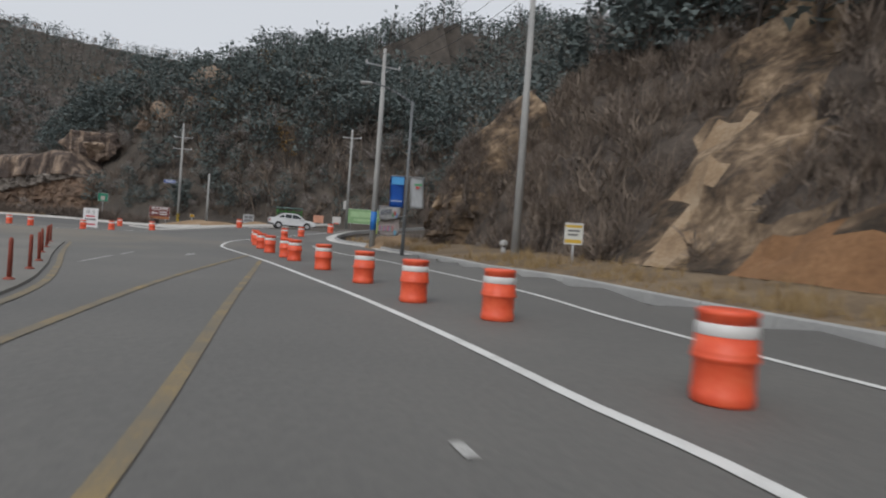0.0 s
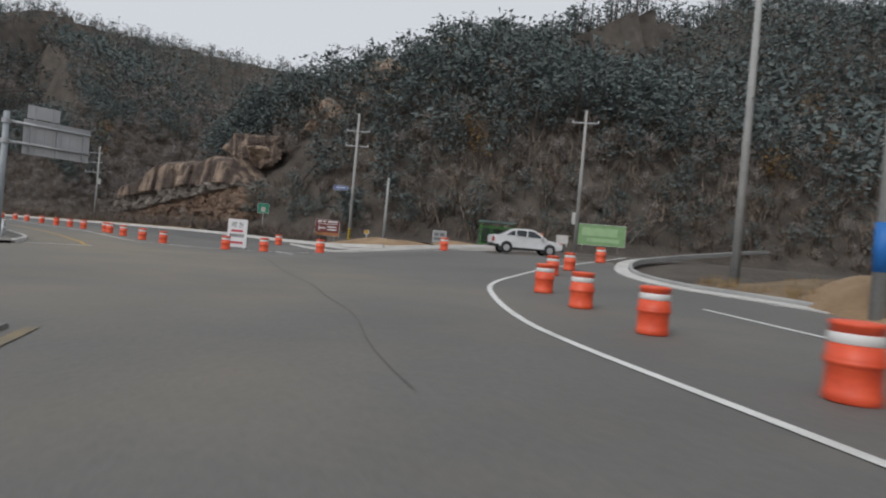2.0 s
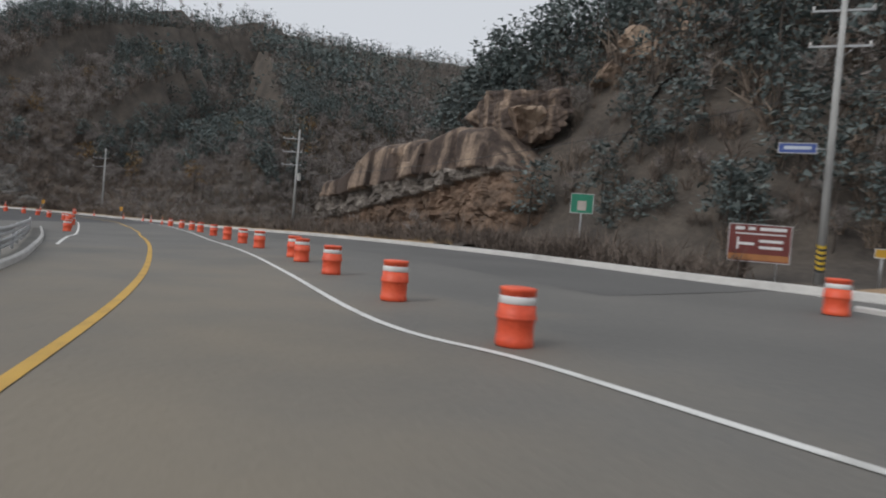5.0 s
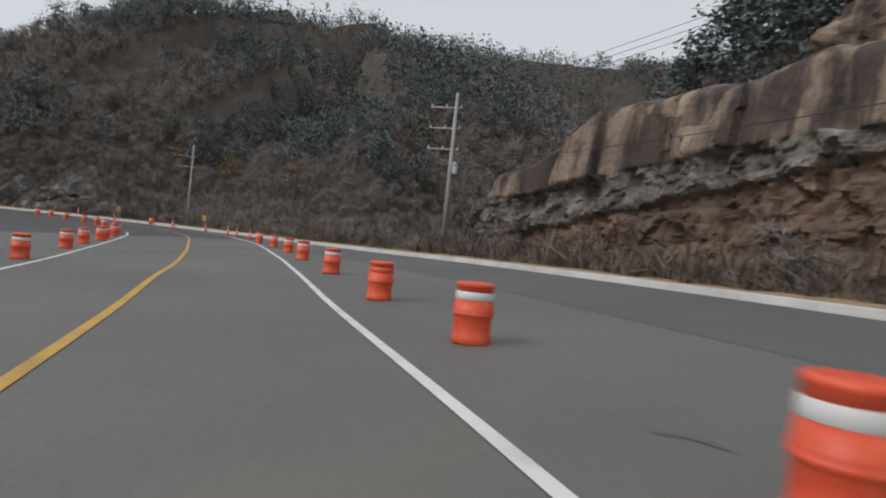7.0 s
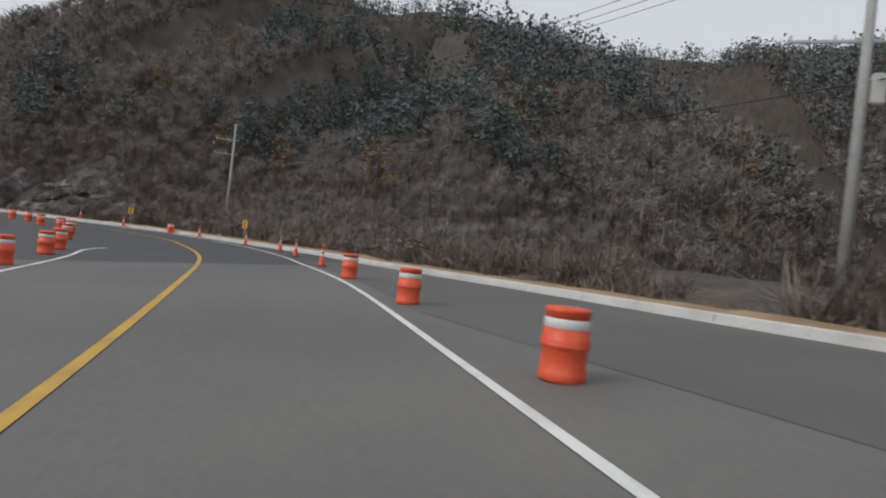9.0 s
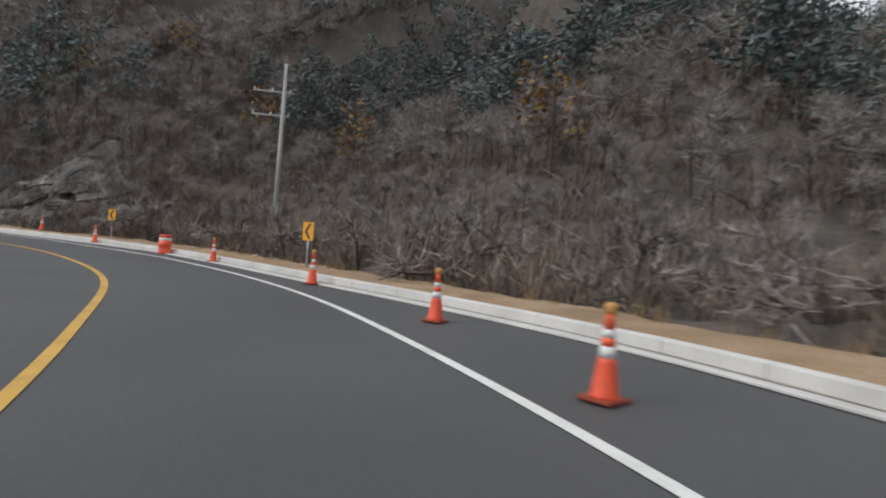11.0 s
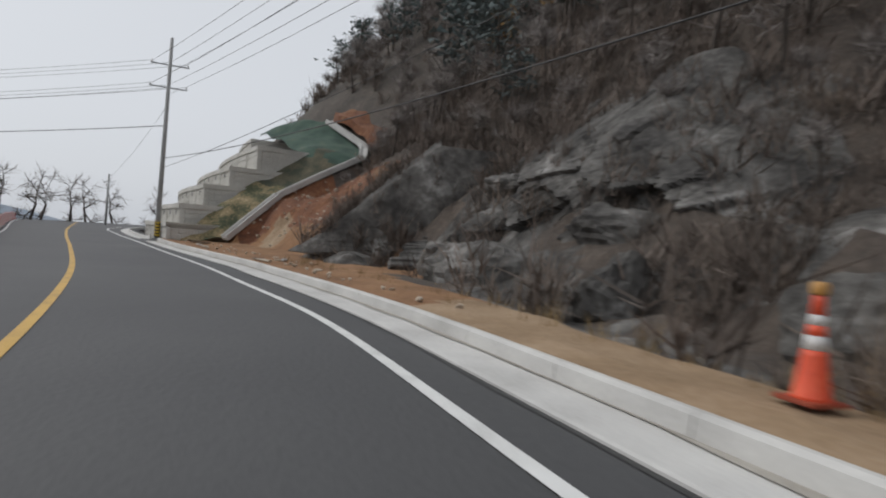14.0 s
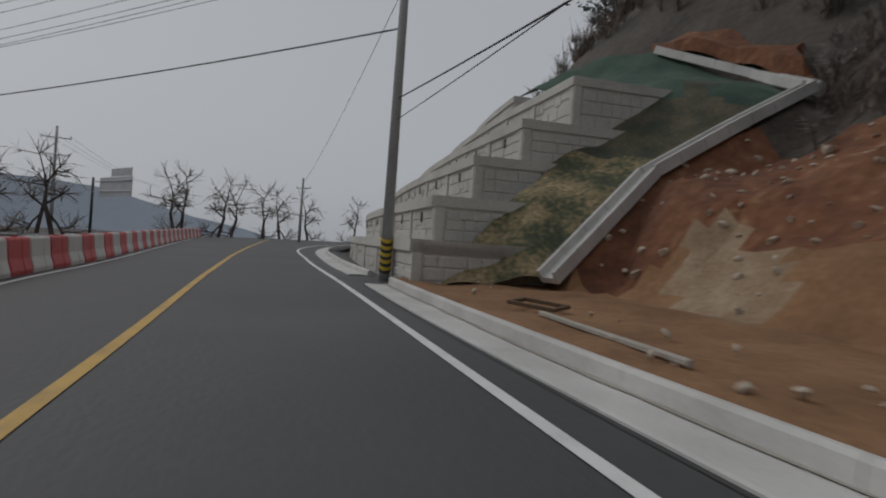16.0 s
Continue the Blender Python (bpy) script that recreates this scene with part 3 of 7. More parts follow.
# ---- hillside close-up strips and verges ----
def crags(x, y, size, seed):
    """Broken rock: sharp blocks and clefts at three sizes."""
    return sum(a * (0.5 - np.abs(bumps(x, y, size * s, seed + k))) for k, (a, s) in enumerate(((1.0, 1.0), (0.5, 0.45), (0.28, 0.2))))


def slope_strip(name, line, depths, mat, label, amp=0.5, lift=0.0, step=1.0, scale=3.0, seed=3, start=0.0, cat="hillside", rocky=0.0):
    L = smooth_line(line, step)
    nr = normals(L)
    P = L[:, None, :] + nr[:, None, :] * np.array(depths)[None, :, None]
    x, y = P[..., 0], P[..., 1]
    z, da, db = land(x, y)
    w = np.clip((np.array(depths) - start) / 3, 0, 1)[None]
    z = z + lift + w * amp * (bumps(x, y, scale, seed) + 0.5 * bumps(x, y, scale * 0.35, seed + 1))
    j = amp * w * 0.6
    if rocky:
        z = z + w * rocky * crags(x, y + 0.4 * z, 3.0, seed)
    x2, y2 = x - nr[:, None, 0] * j * bumps(x + z, y - z, scale * 0.6, seed + 2), y - nr[:, None, 1] * j * bumps(x + z, y - z, scale * 0.6, seed + 2)
    k = len(depths)
    n = len(L)
    i = np.arange(n - 1)[:, None] * k + np.arange(k - 1)[None]
    F = np.stack([i, i + 1, i + 1 + k, i + k], -1).reshape(-1, 4)
    return tagged(sheet(name, np.stack([x2, y2, z], -1).reshape(-1, 3), F, mat), label, cat, kind="structure")


deep_fine = list(np.r_[np.arange(0, 14, 0.45), np.arange(14, 31, 1.5)])
deep = [0, .4, .9, 1.5, 2.2, 3, 4, 5, 6.2, 7.5, 9, 11, 13, 15.5, 18, 21, 25, 30]
cut_slope = slope_strip("hillside_cut", FOOT_A[1:13], deep_fine, [M["cut"], M["mould"], M["yellowsoil"], M["orangesoil"]], "steep cut slope of tan rock breaking through dark earth and scrub", amp=0.9, seed=5, step=0.6, rocky=1.6)
co = np.empty(len(cut_slope.data.vertices) * 3)
cut_slope.data.vertices.foreach_get("co", co)
co = co.reshape(-1, 3)[np.array([p.vertices[:] for p in cut_slope.data.polygons])].mean(1)


def streak(x, y):
    """How far a place lies from the middle of the bare slide on the cut slope."""
    return y - (21.3 + 0.72 * (x - 7.4))


def rock_shows(x, y, z):
    """Where bare rock breaks through the scrub of the cut slope."""
    low = np.exp(-((y - 16) / 3.0) ** 2) * np.clip((3.4 - z) / 1.5, 0, 1)
    return 0.75 * bumps(x, y, 4.5, 71) + 0.5 * bumps(x + z, y, 1.6, 72) + 1.5 * np.exp(-(streak(x, y) / 3.0) ** 2) + 1.6 * low - 0.55


cx_, cy_, cz_ = co[:, 0], co[:, 1], co[:, 2]
cj = bumps(cx_, cy_ + cz_, 1.3, 73)
shows = rock_shows(cx_, cy_, cz_)
zone = (shows < 0).astype(np.int32)
zone[(np.abs(streak(cx_, cy_) - 0.3) < 0.6 + 0.8 * cj) & (cz_ < 6 + 2 * cj)] = 2
zone[(cy_ < 19 + cj) & (cz_ < 2.5 + 0.6 * cj) & (shows > 0)] = 3
cut_slope.data.polygons.foreach_set("material_index", zone)


def verge(name, inner, outer, mat, label, h0, h1, seed):
    a, b = smooth_line(inner, 1.0), smooth_line(outer, 1.0)
    ta = np.linspace(0, 1, 160)
    A = np.array([np.interp(ta, np.linspace(0, 1, len(a)), a[:, k]) for k in (0, 1)]).T
    d = side(A[:, 0], A[:, 1], b)
    V, k = [], 9
    for i, p in enumerate(A):
        j = int(np.argmin(np.hypot(b[:, 0] - p[0], b[:, 1] - p[1])))
        for t in np.linspace(0, 1, k):
            q = p * (1 - t) + (b[j] + (b[j] - p) * 0.08) * t
            V.append((q[0], q[1], float(road_z(q[0], q[1])) + h0 * (1 - t) + h1 * t + (0.05 * float(bumps(q[0], q[1], 1.2, seed)) + 0.03 * float(bumps(q[0], q[1], .4, seed + 1))) * min(1, 6 * t)))
    F = [(i * k + j, i * k + j + 1, i * k + j + k + 1, i * k + j + k) for i in range(len(A) - 1) for j in range(k - 1)]
    return tagged(sheet(name, V, F, mat, smooth=True), label, "verge", kind="structure")


verge("verge_cut", [(x + .12, y) for x, y in KERB_A[:11]], FOOT_A[1:10] + [(-2, 50)], M["drysoil"], "sandy verge with dry grass below the cut slope", 0.14, 0.5, 3)
def roughen(x, y):
    """Broken ground behind the earth shoulder: rock between two places of the road, gentler earth elsewhere."""
    rocky = np.clip((-160 - x) / 6, 0, 1) * np.clip((x + 195) / 4, 0, 1)
    return 0.35 * bumps(x, y, 3, 13) + 0.2 * bumps(x, y, 1, 14) + rocky * (0.7 * crags(x, y, 2.2, 19) - 0.2) + (1 - rocky) * 0.4 * crags(x, y, 1.2, 23)


# course of the drain chute down the cut slope
CHUTE = [(-203.5, 97.2, 0.7), (-206.5, 100.1, 4.1), (-208.2, 102.9, 6.0), (-210.0, 105.9, 7.9), (-214.6, 105.9, 9.5), (-220.0, 102.2, 12.3)]
# earth shoulder and hillside behind the outer kerb, in one sheet
VL = smooth_line(KERB[4:], 0.55)
vn = normals(VL)
SHOULDER = np.array([(-211, 4.0), (-206, 4.2), (-200, 4.6), (-187, 4.0), (-175, 2.3), (-165, 1.5), (-150, 2.3), (-133, 2.0), (-113, 1.5), (-59, 1.4)])
vw = np.interp(VL[:, 0], SHOULDER[:, 0], SHOULDER[:, 1]) * (1 + 0.1 * bumps(VL[:, 0], VL[:, 1], 1.6, 5))
us = np.r_[0.1, 0.35, 0.6, 0.9, 1.2, 1.5, 1.8, 2.1, np.arange(2.5, 14, 0.45), np.arange(14, 30, 1.2)]
U = np.broadcast_to(us, (len(VL), len(us)))
PX, PY = VL[:, None, 0] + vn[:, None, 0] * U, VL[:, None, 1] + vn[:, None, 1] * U
W = vw[:, None]
rz0 = road_z(VL[:, 0], VL[:, 1])[:, None]
out = np.clip((U - W) / 1.4, 0, 1)
dip = np.interp(VL[:, 0], [-178, -160], [0.0, 0.75])[:, None]
small = 0.05 * bumps(PX, PY, 0.9, 8) + 0.03 * bumps(PX, PY, 0.3, 9)
shelf = rz0 + 0.235 + small * np.clip((U - 0.2) * 4, 0, 1) + 0.05 * np.clip((U - 0.15) * 3, 0, 1) + 0.05 * np.clip(U / W, 0, 1) - dip * out
hill, _, _ = land(PX, PY)
back_in = np.clip((U - W) / 2.5, 0, 1)
hill = hill + back_in * roughen(PX, PY)
near_chute = np.exp(-((PX + 207) / 4.5) ** 2) * back_in
hill = hill + near_chute * np.clip(0.9 + 0.25 * (PY - 98), 0, 1.6) * np.clip((103.5 - PY) / 3, 0, 1)
chute_line = np.vstack([np.linspace(a, b, 12) for a, b in zip(CHUTE, CHUTE[1:])])
for q in chute_line:
    hill = np.maximum(hill, q[2] + 0.05 - 1.25 * np.hypot(PX - q[0], PY - q[1]) * (1 + 0.1 * bumps(PX, PY, 1.5, 51)))
VZ = np.where(out > 0, np.maximum(shelf, hill), shelf)
kk = len(us)
i = np.arange(len(VL) - 1)[:, None] * kk + np.arange(kk - 1)[None]
VF = np.stack([i, i + 1, i + kk + 1, i + kk], -1).reshape(-1, 4)
slope = sheet("hillside_shoulder", np.stack([PX, PY, VZ], -1).reshape(-1, 3), VF, [M["soil"], M["orangesoil"], M["mould"], M["greyrock"], M["redsoil"], M["yellowsoil"], M["litter"]])
fx, fy, fz, fu, fw = (a.reshape(-1)[VF].mean(1) for a in (PX, PY, VZ, U, np.broadcast_to(W, U.shape)))
jit = bumps(fx, fy, 1.5, 33)
flat_part = (fu < fw * 1.1 + 0.2 * jit) | ((fz < np.where(fx < -195, 2.0, 1.2)) & (fx < -180) & (fx > -203)) | ((fx < -183) & (fx > -198) & (fu < fw + 1.2 + 0.8 * jit))
pick = np.where(flat_part, np.where(fx + 3 * jit > -172, 0, 1), np.where(fx + 2 * jit > -167, 2, np.where(fx + 1.0 * jit > -197, np.where(fz < 4.2 + 2.5 * jit, 3, 2), np.where((fz < 6.5 + 1.5 * jit) & (fu < 12), 4, 2))))
pick = np.where((pick == 3) & (bumps(fx, fy, 1.7, 57) + 0.5 * bumps(fx, fz, 0.7, 58) < 0.12), 2, pick)
pale = ((fx + 200.4) / 1.9) ** 2 + ((fy - 100.8) / 1.0) ** 2 + 0.7 * jit + 0.7 * bumps(fx, fy, 0.5, 34) < 1
pick = np.where(((pick == 4) | (pick == 1)) & pale, 5, pick)
pick = np.where((pick == 2) & (fx + 4 * jit > -150), 6, pick)
slope.data.polygons.foreach_set("material_index", pick.astype(np.int32))
tagged(slope, "tan earth shoulder running into brown, rocky and red cut slopes", "hillside", kind="structure")

# far wooded ridges across the valley, haze painted into their pale blue colour
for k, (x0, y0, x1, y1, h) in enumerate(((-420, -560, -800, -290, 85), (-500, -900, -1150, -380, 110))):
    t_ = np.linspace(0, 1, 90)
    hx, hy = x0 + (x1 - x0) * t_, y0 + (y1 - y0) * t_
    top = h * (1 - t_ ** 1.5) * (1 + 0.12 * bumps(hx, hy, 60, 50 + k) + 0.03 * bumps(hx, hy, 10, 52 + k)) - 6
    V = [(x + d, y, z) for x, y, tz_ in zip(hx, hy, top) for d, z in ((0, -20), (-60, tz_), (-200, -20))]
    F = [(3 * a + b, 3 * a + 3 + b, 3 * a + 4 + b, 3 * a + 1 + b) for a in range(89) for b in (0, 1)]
    tagged(sheet("backdrop_ridge", V, F, M["haze"]), "far wooded ridge across the valley, haze painted on in pale blue", "backdrop", kind="structure")

# ---- road furniture ----
def make_drum(banded=True):
    root = thing("traffic_drum", Matrix(), "orange plastic traffic drum with white reflective band" if banded else "plain orange plastic traffic drum without a band", "traffic drum", "orange drums closing the lanes")
    prof = [(0.262, 0.0), (0.272, 0.02), (0.272, 0.10), (0.262, 0.115), (0.262, 0.36), (0.272, 0.375), (0.29, 0.4), (0.29, 0.42), (0.278, 0.43), (0.285, 0.455), (0.272, 0.47), (0.262, 0.6)]
    part("body", turned(B(), prof), M["orange"], root, smooth=True)
    part("band", turned(B(), [(0.262, 0.6), (0.266, 0.605), (0.262, 0.705), (0.255, 0.71)]), M["reflect"] if banded else M["orange"], root, "white reflective band" if banded else "", smooth=True)
    part("cap", turned(B(), [(0.255, 0.71), (0.252, 0.77), (0.262, 0.78), (0.262, 0.815), (0.24, 0.83), (0.2, 0.835), (0.05, 0.84)]), M["orange"], root, smooth=True)
    return root


drum = make_drum()
plain_drum = make_drum(False)
DRUMS = [(2.9, 5.75), (1.25, 10.5), (-.27, 12.59), (-1.82, 16.67), (-3.74, 20.88), (-5.74, 25.15), (-6.66, 27.35), (-8.37, 30.89), (-10.02, 35.05), (-11.33, 38.51), (-12.47, 41.88), (-12.8, 50.7), (-12.2, 54), (-10.7, 59.6), (-20.8, 63.5), (-28.17, 60.2), (-31.31, 58.7), (-33.84, 58.4), (-36.7, 70.4), (-40.96, 61.6), (-45.2, 64.6), (-50.1, 68.2), (-54.1, 71.1), (-56, 72.65), (-62.2, 76.5), (-67.21, 79.83), (-72, 82.71), (-78.51, 86.86), (-85.21, 90.86), (-91.83, 95.01), (-98.9, 99.06), (-105.71, 102.5), (-145.85, 112.72), (-86.8, 79.9), (-94, 83.9), (-98.6, 86.4), (-103.1, 89.1), (-105.6, 90.4), (-110, 92.8), (-115.2, 95.2), (-118.5, 96.5), (-127.4, 99.2), (-134.8, 101.4), (-140.9, 102.4), (-146.4, 102.4), (-153.4, 103.1), (-156.5, 102.5), (-17.6, 67), (-14.4, 84)]
for i, (x, y) in enumerate(DRUMS):
    size = 1.03 if x > -45 else 1.08
    m = pose(x, y, float(road_z(x, y)), rz=37 * i) @ Matrix.Scale(size, 4)
    src = plain_drum if x == -72 else drum
    if i == 0 or src is plain_drum:
        src.matrix_world = m
    else:
        c = copy_thing(drum, Matrix())
        c.matrix_world = m


def make_pole(h, r0=0.19, r1=0.11):
    root = thing("utility_pole", Matrix(), "grey concrete utility pole with crossarms and insulators", "utility pole", "utility poles along the road")
    part("shaft", tube(B(), (0, 0, -0.4), (0, 0, h), r0, r1, 14), M["pole"], root, smooth=True)
    return root


def crossarm(root, z, half, ins, off=0.0):
    arm = part("crossarm", box(B(), off - half, off + half, 0.09, 0.17, z - 0.045, z + 0.045, 0.008), M["steel"], root)
    part("brace", tube(B(), (off + half * 0.5, 0.13, z - 0.04), (0, 0.1, z - 0.55), 0.015, seg=6), M["steel"], root)
    for k in range(ins):
        x = off - half + 0.08 + (2 * half - 0.16) * k / (ins - 1)
        bm = B()
        turned(bm, [(0.02, z + 0.04), (0.055, z + 0.07), (0.035, z + 0.1), (0.06, z + 0.13), (0.035, z + 0.16), (0.05, z + 0.2), (0.02, z + 0.23)], 8)
        bmesh.ops.translate(bm, vec=(x, 0.13, 0), verts=bm.verts)
        part("insulator", bm, M["reflect"], root, "white ceramic insulator", smooth=True)


def place(root, x, y, yaw=0, dz=0.0):
    root.matrix_world = pose(x, y, float(land(x, y)[0]) + dz, rz=yaw)
    return root
POLES = {}
for key, x, y, top, arms, yaw in (("P", -36.8, 85.8, 13.9, 2, 10), ("R", -91.6, 109.1, 12.5, 3, 23), ("T", -153.8, 122.1, 13.3, 2, 57), ("B", -4.4, 40.4, 13.0, 1, 30), ("Q", -12.8, 82, 12.9, 1, 0), ("V", -205.8, 92, 14.4, 2, 108), ("E", -216, 47.5, 11.5, 2, 108), ("W", -238.2, 51, 10.0, 3, -49), ("X", -252.1, 70.1, 7.2, 1, 60), ("A", 3.4, 27.0, 14.0, 0, 0), ("B2", -5.5, 50.6, 13.2, 0, 0), ("S", -33.2, 86.8, 7.1, 0, 0)):
    p = make_pole(top)
    for k in range(arms):
        crossarm(p, top - (1.9 if key in "PVT" else 1.1) - 1.6 * k, 1.25, 3, -0.8 if key in "RT" else 0.0)
    POLES[key] = place(p, x, y, yaw)
POLES["T"].location.z = -0.4


# ---- woods ----
def fast_mesh(name, V, T, mat, label, cat, matidx=None):
    me = bpy.data.meshes.new(name)
    V, T = np.asarray(V, np.float32), np.asarray(T, np.int32)
    me.vertices.add(len(V))
    me.vertices.foreach_set("co", V.ravel())
    me.loops.add(T.size)
    me.loops.foreach_set("vertex_index", T.ravel())
    me.polygons.add(len(T))
    me.polygons.foreach_set("loop_start", np.arange(0, T.size, 3, dtype=np.int32))
    for m in mat:
        me.materials.append(m)
    if matidx is not None:
        me.polygons.foreach_set("material_index", np.asarray(matidx, np.int32))
    me.update(calc_edges=True)
    me.validate()
    return tagged(new(name, me), label, cat, kind="stuff")


class Shape:
    """Triangles of one plant, with two materials: wood and foliage."""

    def __init__(self):
        self.v, self.t, self.m = [], [], []

    def stick(self, a, b, r0, r1, sides=3, mat=0):
        a, b = np.array(a, float), np.array(b, float)
        d = b - a
        d = d / (np.linalg.norm(d) + 1e-9)
        s = np.cross(d, (0.3, 0.9, 0.2))
        s /= np.linalg.norm(s) + 1e-9
        u = np.cross(d, s)
        k = len(self.v)
        for p, r in ((a, r0), (b, r1)):
            for i in range(sides):
                w = 2 * math.pi * i / sides
                self.v.append(p + r * (math.cos(w) * s + math.sin(w) * u))
        for i in range(sides):
            j = (i + 1) % sides
            self.t += [(k + i, k + j, k + sides + j), (k + i, k + sides + j, k + sides + i)]
            self.m += [mat, mat]

    def tri(self, a, b, c, mat=1):
        k = len(self.v)
        self.v += [np.array(a), np.array(b), np.array(c)]
        self.t.append((k, k + 1, k + 2))
        self.m.append(mat)

    def done(self):
        return np.array(self.v), np.array(self.t), np.array(self.m)


def grow_bare(r, height, levels=3, twigs=3, spread=0.75, trunk_r=0.1, twig_w=0.022):
    s = Shape()

    def branch(a, d, length, rad, level):
        n = 2 if level < 2 else 1
        p = np.array(a, float)
        for k in range(n):
            d = d + r.normal(0, 0.12, 3)
            d /= np.linalg.norm(d)
            q = p + d * length / n
            s.stick(p, q, rad * (1 - 0.3 * k / n), rad * (1 - 0.3 * (k + 1) / n), 5 if level == 0 else 3)
            p = q
        if level >= levels:
            for _ in range(twigs):
                e = d + r.normal(0, 0.55, 3) + (0, 0, 0.15)
                e = e / np.linalg.norm(e) * length * r.uniform(0.6, 1.2)
                w = np.cross(e, r.normal(0, 1, 3))
                w = w / (np.linalg.norm(w) + 1e-9) * twig_w
                st = p - d * length * r.uniform(0, 0.9)
                s.tri(st - w, st + w, st + e, 1)
                for _ in range(2):
                    f = e * 0.5 + r.normal(0, 0.3, 3) * length
                    b = st + e * r.uniform(0.3, 0.9)
                    s.tri(b - w * 0.7, b + w * 0.7, b + f, 1)
            return
        for _ in range(r.randint(3, 5)):
            e = d * r.uniform(0.3, 0.9) + r.normal(0, spread, 3) * (1, 1, 0.6) + (0, 0, 0.25)
            e /= np.linalg.norm(e)
            branch(p - d * length * r.uniform(0, 0.45), e, length * r.uniform(0.5, 0.8), rad * 0.55, level + 1)

    branch((0, 0, -0.3), np.array((r.normal(0, 0.08), r.normal(0, 0.08), 1.0)), height * 0.32, trunk_r, 0)
    return s.done()


def grow_pine(r, height, tufts=34, cards=13, flat=0.6, low=0.3, big=1.0, limbs=True):
    s = Shape()
    lean = r.normal(0, 0.05, 2)
    top = np.array((lean[0] * height, lean[1] * height, height * 0.96))
    s.stick((0, 0, -0.4), top * 0.55, 0.14, 0.1, 5)
    s.stick(top * 0.55, top, 0.1, 0.03, 4)
    for k in range(tufts):
        z = low + (1 - low) * (k + r.uniform(0, 1)) / tufts
        reach = height * 0.34 * (1.15 - z) ** flat * r.uniform(0.5, 1.1)
        a = r.uniform(0, 2 * math.pi)
        c = top * z + np.array((math.cos(a) * reach, math.sin(a) * reach, r.normal(0, 0.15)))
        if limbs and k % 2 == 0:
            s.stick(top * max(z - 0.08, 0.1), c, 0.035, 0.012, 3)
        size = height * r.uniform(0.075, 0.125) * big
        for _ in range(cards):
            o = r.normal(0, 1, 3) * (1, 1, 0.42) * size * 0.75
            p, q = r.normal(0, 1, 3), r.normal(0, 1, 3)
            p[2] *= 0.5
            q[2] *= 0.5
            p, q = p / np.linalg.norm(p) * size * r.uniform(0.35, 0.8), q / np.linalg.norm(q) * size * 0.3
            s.tri(c + o - q, c + o + q, c + o + p, 1)
    return s.done()


def grow_fuzz(r, height, cards=80, wide=0.1, lean=0.8):
    """A leafless tree whose fine twigs read as a brown haze: a trunk with limbs and many slender sprays."""
    s = Shape()
    top = np.array((r.normal(0, 0.06) * height, r.normal(0, 0.06) * height, height * 0.7))
    s.stick((0, 0, -0.3), top * 0.6, 0.1, 0.06, 4)
    s.stick(top * 0.6, top, 0.06, 0.02, 3)
    limbs = []
    for k in range(7):
        z = r.uniform(0.25, 0.9)
        a = r.uniform(0, 2 * math.pi)
        e = top * z + np.array((math.cos(a), math.sin(a), r.uniform(0.5, 1.1))) * height * 0.24 * (1.25 - z)
        s.stick(top * z, e, 0.035, 0.012, 3)
        limbs.append((top * z, e))
    limbs.append((top * 0.5, top))
    for _ in range(cards):
        p, q = limbs[r.randint(len(limbs))]
        c = p + (q - p) * r.uniform(0.2, 1.0)
        d = r.normal(0, lean, 3) * (1, 1, 0.5) + (0, 0, 0.55)
        d = d / np.linalg.norm(d) * height * r.uniform(0.12, 0.28)
        w = np.cross(d, r.normal(0, 1, 3))
        w = w / (np.linalg.norm(w) + 1e-9) * wide * r.uniform(0.5, 1.2)
        s.tri(c - w, c + w, c + d, 1)
    return s.done()


def grow_bush(r, h, sticks=26, wide=0.03):
    s = Shape()
    for _ in range(sticks):
        a = r.uniform(0, 2 * math.pi)
        d = np.array((math.cos(a) * r.uniform(0.1, 0.8), math.sin(a) * r.uniform(0.1, 0.8), 1)) * h * r.uniform(0.5, 1.1)
        b = np.array((r.normal(0, h * 0.15), r.normal(0, h * 0.15), -0.15))
        w = np.cross(d, r.normal(0, 1, 3))
        w = w / np.linalg.norm(w) * wide
        s.tri(b - w, b + w, b + d, 1)
        for _ in range(3):
            e = d * 0.4 + r.normal(0, 0.25, 3) * h
            c = b + d * r.uniform(0.3, 0.9)
            s.tri(c - w, c + w, c + e, 1)
    return s.done()


def scatter(name, shapes, places, mats, label, cat, rnd):
    """One mesh of many plants; places are (x, y, z, scale)."""
    Vs, Ts, Ms, n = [], [], [], 0
    for x, y, z, sc in places:
        v, t, m = shapes[rnd.randint(len(shapes))]
        a = rnd.uniform(0, 2 * math.pi)
        c, s_ = math.cos(a), math.sin(a)
        w = v @ np.array([[c, s_, 0], [-s_, c, 0], [0, 0, 1]]) * (sc * rnd.uniform(0.9, 1.1), sc * rnd.uniform(0.9, 1.1), sc) + (x, y, z)
        Vs.append(w)
        Ts.append(t + n)
        Ms.append(m)
        n += len(v)
    return fast_mesh(name, np.vstack(Vs), np.vstack(Ts), mats, label, cat, np.concatenate(Ms))


